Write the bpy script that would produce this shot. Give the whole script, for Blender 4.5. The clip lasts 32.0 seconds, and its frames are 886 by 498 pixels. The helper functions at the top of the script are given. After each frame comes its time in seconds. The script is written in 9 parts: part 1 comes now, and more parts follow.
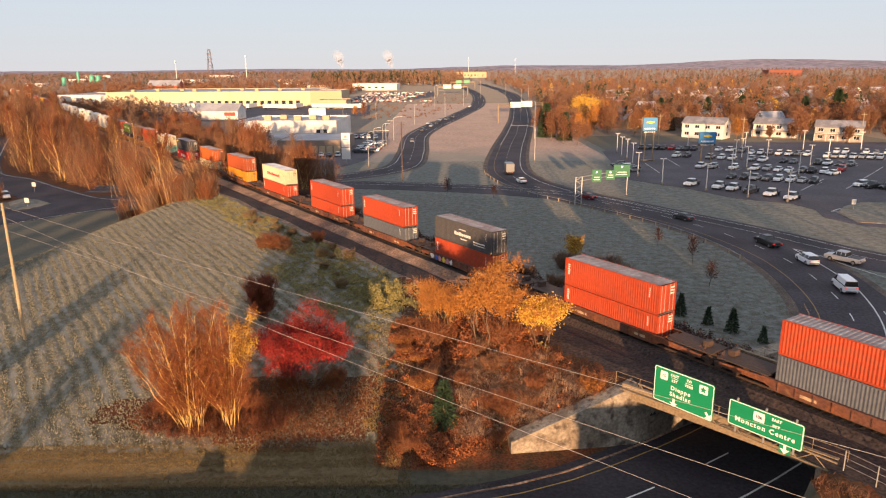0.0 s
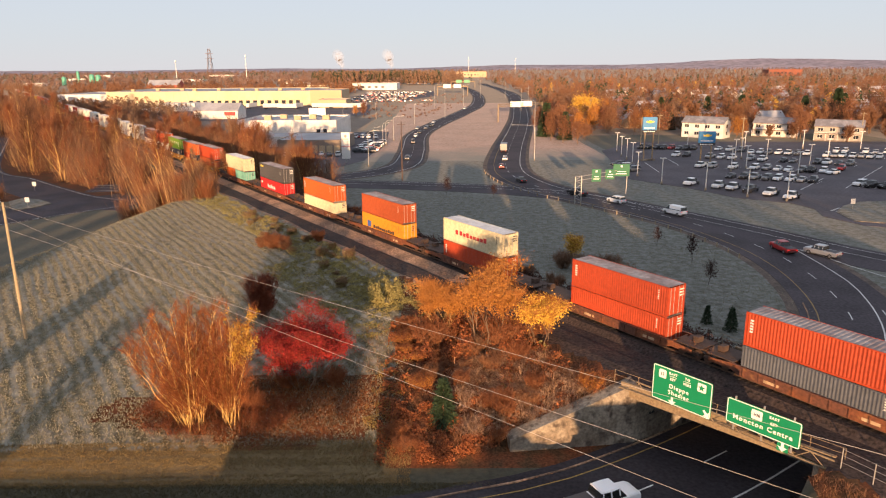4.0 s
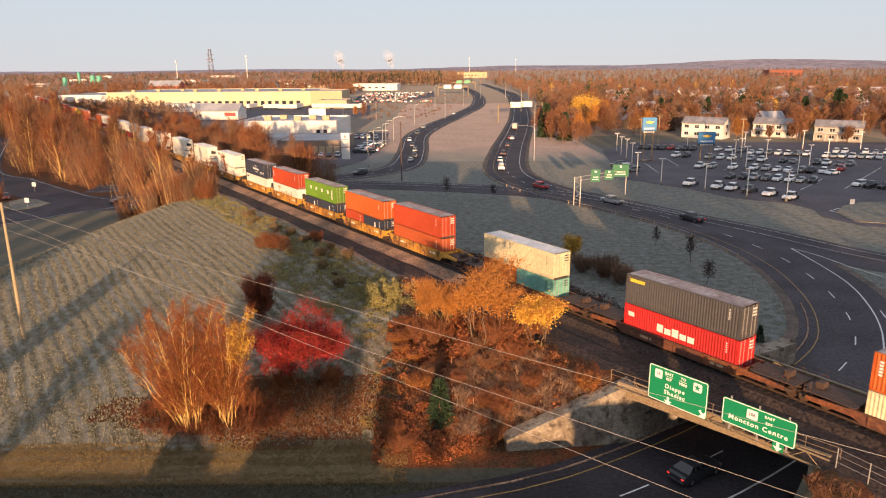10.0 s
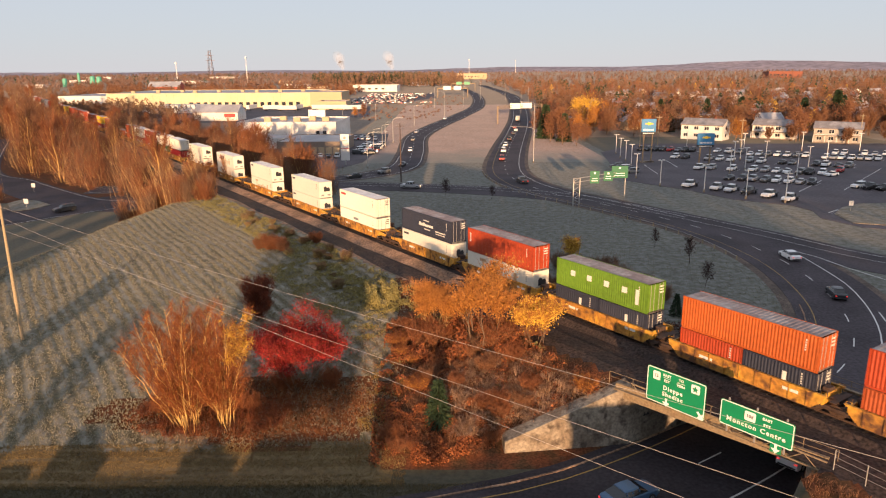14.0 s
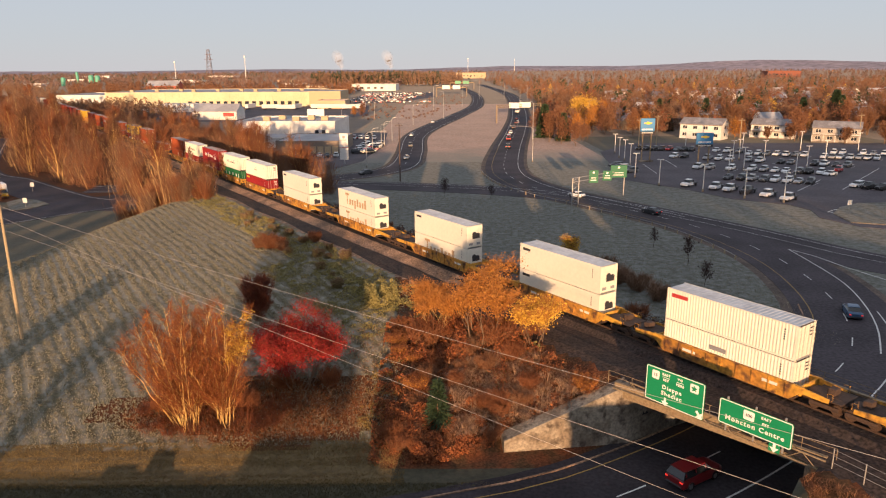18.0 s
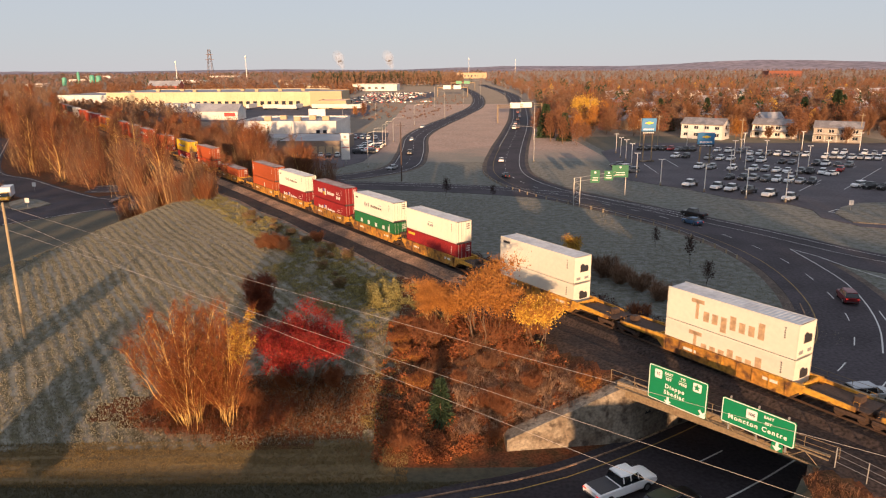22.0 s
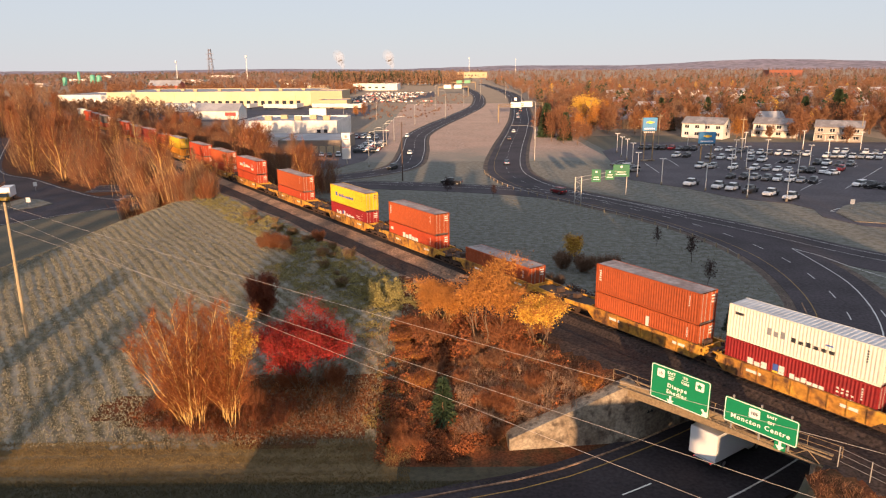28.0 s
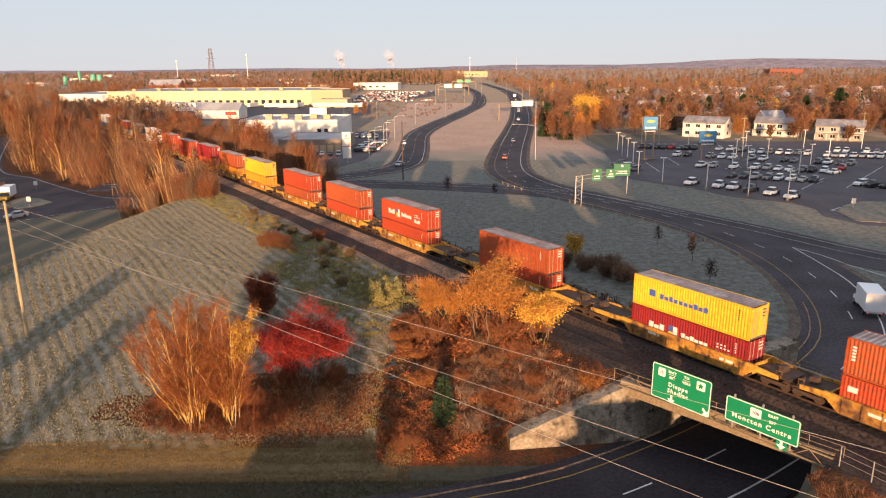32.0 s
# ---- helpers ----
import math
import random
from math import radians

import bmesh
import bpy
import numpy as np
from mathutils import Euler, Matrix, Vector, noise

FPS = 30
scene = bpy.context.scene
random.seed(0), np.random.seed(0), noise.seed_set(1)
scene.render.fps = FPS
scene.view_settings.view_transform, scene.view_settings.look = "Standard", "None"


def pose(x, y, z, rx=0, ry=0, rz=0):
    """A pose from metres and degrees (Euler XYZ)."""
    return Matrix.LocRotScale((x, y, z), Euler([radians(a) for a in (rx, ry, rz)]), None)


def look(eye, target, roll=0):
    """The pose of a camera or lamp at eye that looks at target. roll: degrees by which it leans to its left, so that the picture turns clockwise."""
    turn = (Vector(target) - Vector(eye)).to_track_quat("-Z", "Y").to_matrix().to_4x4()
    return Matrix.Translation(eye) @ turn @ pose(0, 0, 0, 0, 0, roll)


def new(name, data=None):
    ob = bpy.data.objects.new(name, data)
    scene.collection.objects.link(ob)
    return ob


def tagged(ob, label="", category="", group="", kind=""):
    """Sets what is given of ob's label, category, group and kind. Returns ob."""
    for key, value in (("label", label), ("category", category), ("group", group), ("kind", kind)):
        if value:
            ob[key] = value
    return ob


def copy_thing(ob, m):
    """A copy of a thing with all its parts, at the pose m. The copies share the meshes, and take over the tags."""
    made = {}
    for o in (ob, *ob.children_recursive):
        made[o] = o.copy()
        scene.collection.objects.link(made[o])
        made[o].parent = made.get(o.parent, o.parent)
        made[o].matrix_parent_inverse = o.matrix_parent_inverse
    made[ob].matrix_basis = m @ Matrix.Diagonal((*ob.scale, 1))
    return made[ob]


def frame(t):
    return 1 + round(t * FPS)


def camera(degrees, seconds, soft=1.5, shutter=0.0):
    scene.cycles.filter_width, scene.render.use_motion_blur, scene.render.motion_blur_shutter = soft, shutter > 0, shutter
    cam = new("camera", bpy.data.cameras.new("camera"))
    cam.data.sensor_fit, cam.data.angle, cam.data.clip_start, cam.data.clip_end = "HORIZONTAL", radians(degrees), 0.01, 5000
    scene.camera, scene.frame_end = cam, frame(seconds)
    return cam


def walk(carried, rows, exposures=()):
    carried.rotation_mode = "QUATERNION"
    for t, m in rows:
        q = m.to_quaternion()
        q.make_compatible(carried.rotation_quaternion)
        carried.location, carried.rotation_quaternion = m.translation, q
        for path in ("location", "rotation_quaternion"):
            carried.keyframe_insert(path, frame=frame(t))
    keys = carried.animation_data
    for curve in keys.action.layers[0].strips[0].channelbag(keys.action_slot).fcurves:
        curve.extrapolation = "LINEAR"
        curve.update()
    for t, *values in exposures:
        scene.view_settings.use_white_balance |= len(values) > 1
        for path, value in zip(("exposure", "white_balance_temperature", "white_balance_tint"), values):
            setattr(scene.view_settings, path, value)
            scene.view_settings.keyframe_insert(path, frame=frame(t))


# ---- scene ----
# camera: a hovering drone that drifts by half a metre
cam = camera(65, 32.0, soft=1.15, shutter=0.15)
HOVER = [
    (0, -0.334, 0.343, 31.507, 75.231, -0.057, 0.422), (1, -0.321, 0.302, 31.471, 75.237, -0.064, 0.436),
    (2, -0.318, 0.234, 31.476, 75.227, -0.065, 0.424), (3, -0.311, 0.175, 31.500, 75.195, -0.061, 0.424),
    (6, -0.174, 0.007, 31.512, 75.214, -0.028, 0.453), (7, -0.122, -0.007, 31.502, 75.235, -0.023, 0.439),
    (8, -0.052, 0.001, 31.498, 75.240, -0.012, 0.442), (9, 0.003, 0.003, 31.493, 75.241, 0.000, 0.445),
    (10, 0.075, 0.021, 31.481, 75.243, 0.009, 0.446), (11, 0.140, 0.049, 31.476, 75.243, 0.008, 0.441),
    (12, 0.159, 0.060, 31.488, 75.250, 0.002, 0.414), (13, 0.180, 0.035, 31.503, 75.286, -0.003, 0.403),
    (14, 0.200, 0.004, 31.523, 75.337, -0.015, 0.410), (17, 0.183, -0.089, 31.553, 75.323, -0.099, 0.381),
    (18, 0.142, -0.071, 31.559, 75.273, -0.115, 0.365), (19, 0.096, -0.094, 31.545, 75.257, -0.117, 0.365),
    (20, 0.053, -0.123, 31.535, 75.254, -0.099, 0.376), (21, -0.002, -0.150, 31.531, 75.267, -0.079, 0.373),
    (22, -0.045, -0.192, 31.532, 75.279, -0.051, 0.377), (23, -0.074, -0.204, 31.528, 75.284, -0.028, 0.383),
    (24, -0.102, -0.239, 31.530, 75.299, -0.015, 0.410), (25, -0.141, -0.272, 31.543, 75.302, -0.011, 0.429),
    (28, -0.202, -0.195, 31.518, 75.238, -0.012, 0.418), (29, -0.220, -0.181, 31.493, 75.231, -0.010, 0.401),
    (30, -0.215, -0.174, 31.497, 75.201, 0.006, 0.406), (31, -0.199, -0.133, 31.494, 75.179, 0.029, 0.437),
    (32, -0.203, -0.083, 31.457, 75.181, 0.031, 0.423)]
walk(cam, [(t, pose(x, y, z, rx, 0, yaw) @ pose(0, 0, 0, 0, 0, -roll)) for t, x, y, z, rx, yaw, roll in HOVER],
     exposures=[(0, 0.98), (9, 0.93), (13, 0.88), (16.5, 0.74), (18, 0.70), (23, 0.70), (25, 0.77), (28, 0.92), (32, 0.97)])

# world and sun: a clear sky just after sunrise, the sun low behind the camera
SUN_UP = 5.0
SUN_TURN = 1.5           # degrees by which the sun stands to the left of straight behind
world = bpy.data.worlds.new("sky")
scene.world = world
world.use_nodes = True
wn = world.node_tree.nodes
sky = wn.new("ShaderNodeTexSky")
sky.sky_type, sky.sun_disc = "NISHITA", False
sky.sun_elevation, sky.sun_rotation = radians(SUN_UP), radians(180 + SUN_TURN)
sky.air_density, sky.dust_density, sky.ozone_density, sky.altitude = 1.0, 0.0, 3.0, 50
wn["Background"].inputs["Strength"].default_value = 0.115
haze = wn.new("ShaderNodeMix")           # thin morning haze whitens the whole sky alike
haze.data_type = "RGBA"
haze.inputs[0].default_value = 0.86
world.node_tree.links.new(sky.outputs[0], haze.inputs[6])
haze.inputs[7].default_value = (3.10, 3.20, 3.62, 1)
world.node_tree.links.new(haze.outputs[2], wn["Background"].inputs["Color"])
sun = new("sun", bpy.data.lights.new("sun", "SUN"))
sun.data.energy, sun.data.angle, sun.data.color = 5.0, radians(0.6), (1.0, 0.60, 0.32)
_a, _e = radians(SUN_TURN), radians(SUN_UP)
sun.matrix_world = look((0, -300, 60), Vector((0, -300, 60)) + Vector((math.sin(_a) * math.cos(_e), math.cos(_a) * math.cos(_e), -math.sin(_e))))


# ---- materials ----
def mat(name, color, rough=0.8, metal=0.0, vary=0.2, scale=1.0, fine=12.0, bump=0.0, second=None, rnd=0.0, spec=0.5, stain=None, stain_at=0.6):
    """Principled material: colour varied by coarse and fine noise, an optional second colour in patches, stains, relief, per-object tint."""
    m = bpy.data.materials.new(name)
    m.use_nodes = True
    nt = m.node_tree
    N, L = nt.nodes, nt.links
    p = N["Principled BSDF"]
    p.inputs["Roughness"].default_value, p.inputs["Metallic"].default_value = rough, metal
    p.inputs["Specular IOR Level"].default_value = spec
    co = N.new("ShaderNodeTexCoord")

    def noise_at(s, detail=3.0):
        n = N.new("ShaderNodeTexNoise")
        n.inputs["Scale"].default_value, n.inputs["Detail"].default_value = s, detail
        L.new(co.outputs["Object"], n.inputs["Vector"])
        return n

    def mixed(fac, a, b, kind="MIX"):
        x = N.new("ShaderNodeMix")
        x.data_type, x.blend_type = "RGBA", kind
        for sock, val in ((x.inputs[0], fac), (x.inputs[6], a), (x.inputs[7], b)):
            if hasattr(val, "is_linked"):
                L.new(val, sock)
            else:
                sock.default_value = val if isinstance(val, float) else (*val[:3], 1)
        return x.outputs[2]

    def ramp(sock, lo, hi):
        r = N.new("ShaderNodeMapRange")
        r.inputs[1].default_value, r.inputs[2].default_value = lo, hi
        L.new(sock, r.inputs[0])
        return r.outputs[0]
    big, small = noise_at(scale), noise_at(fine, 5.0)
    c = color
    if second:
        c = mixed(ramp(big.outputs[0], 0.42, 0.6), color, second)
    dark = tuple(max(0.0, 1 - vary) for _ in range(3))
    light = tuple(1 + vary * 0.7 for _ in range(3))
    c = mixed(1.0, c, mixed(ramp(small.outputs[0], 0.3, 0.7), dark, light), "MULTIPLY")
    if stain:
        st = noise_at(scale * 2.3, 6.0)
        c = mixed(ramp(st.outputs[0], stain_at, stain_at + 0.12), c, stain)
    if rnd:
        oi = N.new("ShaderNodeObjectInfo")
        c = mixed(1.0, c, mixed(oi.outputs["Random"], (1 - rnd, 1 - rnd, 1 - rnd), (1 + rnd, 1 + rnd * 0.9, 1 + rnd * 0.7)), "MULTIPLY")
    if hasattr(c, "is_linked"):
        L.new(c, p.inputs["Base Color"])
    else:
        p.inputs["Base Color"].default_value = (*c, 1)
    if bump:
        b = N.new("ShaderNodeBump")
        b.inputs["Strength"].default_value, b.inputs["Distance"].default_value = min(1.0, bump * 4), bump
        L.new(small.outputs[0], b.inputs["Height"])
        L.new(b.outputs[0], p.inputs["Normal"])
    return m


def glow(name, color, strength):
    m = bpy.data.materials.new(name)
    m.use_nodes = True
    p = m.node_tree.nodes["Principled BSDF"]
    p.inputs["Base Color"].default_value = (*color, 1)
    p.inputs["Emission Color"].default_value, p.inputs["Emission Strength"].default_value = (*color, 1), strength
    return m


def frost_grass(name, base, frost, rows=0.0, amount=0.5):
    """Frosted grass: tufts, pale rime in patches, and mown rows that run along the railway."""
    m = mat(name, base, 0.95, vary=0.45, scale=0.06, fine=2.2, second=tuple(c * 0.75 for c in base), spec=0.2)
    nt = m.node_tree
    N, L = nt.nodes, nt.links
    p = N["Principled BSDF"]
    src = p.inputs["Base Color"].links[0].from_socket
    co = N.new("ShaderNodeTexCoord")
    n1 = N.new("ShaderNodeTexNoise")
    n1.inputs["Scale"].default_value, n1.inputs["Detail"].default_value, n1.inputs["Roughness"].default_value = 0.8, 8.0, 0.7
    L.new(co.outputs["Object"], n1.inputs["Vector"])
    fac = n1.outputs[0]
    if rows:
        mp = N.new("ShaderNodeMapping")
        mp.inputs["Rotation"].default_value = (0, 0, -TRACK_TURN)
        L.new(co.outputs["Object"], mp.inputs["Vector"])
        w = N.new("ShaderNodeTexWave")
        w.bands_direction = "Y"
        w.inputs["Scale"].default_value, w.inputs["Distortion"].default_value, w.inputs["Detail"].default_value = rows, 5.0, 5.0
        w.inputs["Detail Scale"].default_value = 0.7
        L.new(mp.outputs[0], w.inputs["Vector"])
        a = N.new("ShaderNodeMath")
        a.operation = "MULTIPLY_ADD"
        a.inputs[1].default_value = 0.22
        L.new(w.outputs["Fac"], a.inputs[0])
        L.new(n1.outputs[0], a.inputs[2])
        sub = N.new("ShaderNodeMath")
        sub.operation, sub.inputs[1].default_value = "SUBTRACT", 0.10
        L.new(a.outputs[0], sub.inputs[0])
        fac = sub.outputs[0]
        b = N.new("ShaderNodeBump")
        b.inputs["Strength"].default_value, b.inputs["Distance"].default_value = 0.55, 0.14
        L.new(fac, b.inputs["Height"])
        L.new(b.outputs[0], p.inputs["Normal"])
    else:
        b = N.new("ShaderNodeBump")
        b.inputs["Strength"].default_value, b.inputs["Distance"].default_value = 0.5, 0.15
        L.new(n1.outputs[0], b.inputs["Height"])
        L.new(b.outputs[0], p.inputs["Normal"])
    r = N.new("ShaderNodeMapRange")
    r.inputs[1].default_value, r.inputs[2].default_value, r.inputs[4].default_value = 0.40, 0.66, amount
    L.new(fac, r.inputs[0])
    x = N.new("ShaderNodeMix")
    x.data_type = "RGBA"
    L.new(r.outputs[0], x.inputs[0])
    L.new(src, x.inputs[6])
    x.inputs[7].default_value = (*frost, 1)
    L.new(x.outputs[2], p.inputs["Base Color"])
    p.inputs["Sheen Weight"].default_value, p.inputs["Sheen Roughness"].default_value = 0.15, 0.6
    p.inputs["Sheen Tint"].default_value = (0.9, 0.85, 0.75, 1)
    return m


# ---- the railway line: a straight track, arc length s along it, offset n to its far side ----
TO, TD, TN = Vector((13.3, 73.7)), Vector((0.5665, -0.8239)), Vector((0.8239, 0.5665))
TRACK_TURN = math.atan2(TD.y, TD.x)
RAIL = 5.95
SPEED = 16.5
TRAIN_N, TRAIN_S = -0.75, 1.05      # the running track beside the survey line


def on_track(s, n=0.0, z=0.0):
    p = TO + TD * s + TN * n
    return Vector((p.x, p.y, z))


M = {}
M["field"] = frost_grass("mown_frosted_grass", (0.100, 0.088, 0.046), (0.275, 0.270, 0.235), rows=0.22, amount=0.65)
M["verge"] = frost_grass("frosted_verge_grass", (0.062, 0.066, 0.046), (0.20, 0.215, 0.215), amount=0.7)
# lawn colour lowered to deepen the shade lying on it
M["lawn"] = frost_grass("short_grass", (0.045, 0.043, 0.024), (0.074, 0.071, 0.053), amount=0.35)
# the same grass made golden, for the band of sun below the hill
M["strip"] = frost_grass("sunlit_strip_grass", (0.128, 0.090, 0.039), (0.205, 0.157, 0.085), amount=0.5)
# dry median grass, its pink-brown raised to carry the low sunlight
M["dry"] = frost_grass("sunlit_brown_grass", (0.34, 0.18, 0.13), (0.50, 0.35, 0.29), amount=0.8)


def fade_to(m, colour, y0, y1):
    """Blends from colour into the material's own tone, in drifts, between y0 and y1."""
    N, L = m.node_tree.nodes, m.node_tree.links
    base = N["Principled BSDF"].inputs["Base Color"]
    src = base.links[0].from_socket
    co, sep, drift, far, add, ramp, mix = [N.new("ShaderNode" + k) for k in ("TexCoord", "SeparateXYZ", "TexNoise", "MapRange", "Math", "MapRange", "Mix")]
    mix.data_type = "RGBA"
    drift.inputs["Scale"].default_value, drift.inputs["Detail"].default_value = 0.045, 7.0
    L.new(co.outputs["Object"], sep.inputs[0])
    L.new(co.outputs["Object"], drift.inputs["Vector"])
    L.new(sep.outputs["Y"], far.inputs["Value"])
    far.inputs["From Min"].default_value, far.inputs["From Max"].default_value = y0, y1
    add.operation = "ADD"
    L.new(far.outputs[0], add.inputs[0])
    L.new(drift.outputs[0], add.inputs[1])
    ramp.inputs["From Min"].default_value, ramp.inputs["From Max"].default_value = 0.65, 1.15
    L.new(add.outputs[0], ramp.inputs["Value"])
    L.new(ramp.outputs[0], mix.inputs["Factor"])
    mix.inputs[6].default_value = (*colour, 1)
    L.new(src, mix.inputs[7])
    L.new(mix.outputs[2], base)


# grey on the shaded near median, sunlit brown beyond, both put into the colour
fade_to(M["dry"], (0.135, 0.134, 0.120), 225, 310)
M["litter"] = mat("leaf_litter", (0.130, 0.046, 0.020), 0.95, vary=0.55, scale=0.5, fine=5, second=(0.080, 0.042, 0.020), bump=0.08, spec=0.2)
M["land"] = frost_grass("distant_land", (0.16, 0.105, 0.070), (0.26, 0.21, 0.17), amount=0.4)
M["ballast"] = mat("dark_ballast", (0.038, 0.029, 0.027), 0.9, vary=0.75, scale=0.25, fine=4, second=(0.060, 0.041, 0.034), bump=0.06, spec=0.3)
M["gravel"] = mat("brown_gravel_shoulder", (0.36, 0.225, 0.145), 0.95, vary=0.65, scale=0.3, fine=4, second=(0.20, 0.130, 0.09), bump=0.12, spec=0.3)
M["shoulder"] = mat("grey_brown_shoulder", (0.150, 0.115, 0.095), 0.95, vary=0.45, scale=0.3, fine=3, second=(0.095, 0.078, 0.066), spec=0.2)
# one road surface in two tones: this darker copy carries the shade
M["asphalt"] = mat("shade_toned_asphalt", (0.048, 0.042, 0.047), 0.85, vary=0.35, scale=0.12, fine=3.0, second=(0.034, 0.030, 0.034), bump=0.004, spec=0.12)
# lighter copy of the asphalt for the more brightly lit roads
M["highway"] = mat("light_toned_asphalt", (0.076, 0.066, 0.074), 0.85, vary=0.35, scale=0.10, fine=2.5, second=(0.056, 0.049, 0.055), bump=0.004, spec=0.14)
M["lotasphalt"] = mat("car_park_asphalt", (0.098, 0.084, 0.095), 0.85, vary=0.3, scale=0.08, fine=1.5, second=(0.074, 0.065, 0.074), spec=0.35)
M["white"] = mat("white_road_paint", (0.62, 0.62, 0.60), 0.7, vary=0.25, scale=1, fine=4)
M["yellow"] = mat("yellow_road_paint", (0.30, 0.19, 0.05), 0.7, vary=0.4, scale=1, fine=4)
M["concrete"] = mat("stained_concrete", (0.30, 0.255, 0.195), 0.9, vary=0.4, scale=0.45, fine=4, second=(0.185, 0.145, 0.105), bump=0.01, stain=(0.075, 0.056, 0.042), stain_at=0.54)
M["steel"] = mat("rusty_rail_steel", (0.16, 0.10, 0.07), 0.55, metal=0.6, vary=0.3)
M["sleeper"] = mat("tarred_sleeper_wood", (0.06, 0.045, 0.035), 0.9, vary=0.4, scale=2, fine=10)
M["galv"] = mat("galvanised_steel", (0.42, 0.41, 0.39), 0.5, metal=0.5, vary=0.15, scale=2)
M["cream_steel"] = mat("weathered_bridge_steel", (0.25, 0.185, 0.110), 0.7, vary=0.3, scale=0.8, fine=5, stain=(0.16, 0.09, 0.05), stain_at=0.62)
M["green"] = mat("green_sign_sheeting", (0.010, 0.24, 0.10), 0.45, vary=0.08, scale=1)
# the sign green at about half its brightness
M["green_dark"] = mat("dark_green_sign_sheeting", (0.008, 0.13, 0.06), 0.55, vary=0.15, scale=1)
M["signwhite"] = mat("white_sign_lettering", (0.82, 0.82, 0.78), 0.5, vary=0.05)
M["wood"] = mat("weathered_pole_wood", (0.37, 0.29, 0.18), 0.85, vary=0.35, scale=1, fine=8)
M["darkwood"] = mat("dark_pole_wood", (0.09, 0.06, 0.05), 0.9, vary=0.3, scale=1, fine=8)
M["black"] = mat("black_rubber", (0.02, 0.02, 0.02), 0.8, vary=0.2)
M["wire"] = mat("aluminium_cable", (0.5, 0.45, 0.4), 0.5, metal=0.3, vary=0.1)


# ---- mesh tools ----
class Shape:
    """Collects faces, then becomes one mesh."""

    def __init__(self):
        self.v, self.f, self.k = [], [], []

    def add(self, verts, faces, k=0):
        o = len(self.v)
        self.v += [tuple(p) for p in verts]
        self.f += [tuple(i + o for i in face) for face in faces]
        self.k += [k] * len(faces)
        return self

    def box(self, x0, x1, y0, y1, z0, z1, k=0, m=None, bev=0.0):
        b = min(bev, 0.49 * min(x1 - x0, y1 - y0, z1 - z0))
        if b > 0:
            vs, fs = [], []
            for z, i in ((z0, b), (z0 + b, 0), (z1 - b, 0), (z1, b)):
                vs += [(x0 + i, y0 + i, z), (x1 - i, y0 + i, z), (x1 - i, y1 - i, z), (x0 + i, y1 - i, z)]
            fs = [(3, 2, 1, 0), (12, 13, 14, 15)]
            for r in range(3):
                fs += [(4 * r + i, 4 * r + (i + 1) % 4, 4 * r + 4 + (i + 1) % 4, 4 * r + 4 + i) for i in range(4)]
        else:
            vs = [(x0, y0, z0), (x1, y0, z0), (x1, y1, z0), (x0, y1, z0), (x0, y0, z1), (x1, y0, z1), (x1, y1, z1), (x0, y1, z1)]
            fs = [(3, 2, 1, 0), (4, 5, 6, 7), (0, 1, 5, 4), (1, 2, 6, 5), (2, 3, 7, 6), (3, 0, 4, 7)]
        if m is not None:
            vs = [m @ Vector(p) for p in vs]
        return self.add(vs, fs, k)

    def tube(self, pts, radii, sides=6, k=0, cap=True):
        pts = [Vector(p) for p in pts]
        n = len(pts)
        if not hasattr(radii, "__len__"):
            radii = [radii] * n
        vs, fs = [], []
        for i, p in enumerate(pts):
            d = (pts[min(i + 1, n - 1)] - pts[max(i - 1, 0)]).normalized()
            a = d.orthogonal().normalized() if abs(d.z) < 0.9 else d.cross(Vector((0, 1, 0))).normalized()
            b = d.cross(a)
            vs += [p + (a * math.cos(6.28318 * j / sides) + b * math.sin(6.28318 * j / sides)) * radii[i] for j in range(sides)]
        for i in range(n - 1):
            fs += [(i * sides + j, i * sides + (j + 1) % sides, (i + 1) * sides + (j + 1) % sides, (i + 1) * sides + j) for j in range(sides)]
        if cap:
            fs += [tuple(range(sides))[::-1], tuple((n - 1) * sides + j for j in range(sides))]
        return self.add(vs, fs, k)

    def prism(self, outline, y0, y1, k=0, m=None):
        """An outline in x and z, pushed from y0 to y1."""
        n = len(outline)
        vs = [(x, y0, z) for x, z in outline] + [(x, y1, z) for x, z in outline]
        fs = [tuple(range(n)), tuple(range(2 * n - 1, n - 1, -1))] + [(i, i + n, (i + 1) % n + n, (i + 1) % n) for i in range(n)]
        if m is not None:
            vs = [m @ Vector(p) for p in vs]
        return self.add(vs, fs, k)

    def mesh(self, name, mats, smooth=False):
        me = bpy.data.meshes.new(name)
        me.from_pydata(self.v, [], self.f)
        for m in mats if isinstance(mats, (list, tuple)) else [mats]:
            me.materials.append(m)
        me.polygons.foreach_set("material_index", self.k)
        if smooth:
            me.polygons.foreach_set("use_smooth", [True] * len(self.f))
        me.update()
        return me


def part(name, shape, material, parent=None, label="", smooth=False):
    me = shape if isinstance(shape, bpy.types.Mesh) else shape.mesh(name, material, smooth)
    ob = new(name, me)
    ob.parent = parent
    return tagged(ob, label)


def thing(name, label, category, group="", kind="", m=None):
    ob = new(name)
    ob.empty_display_size = 0.2
    if m is not None:
        ob.matrix_world = m
    return tagged(ob, label, category, group, kind)


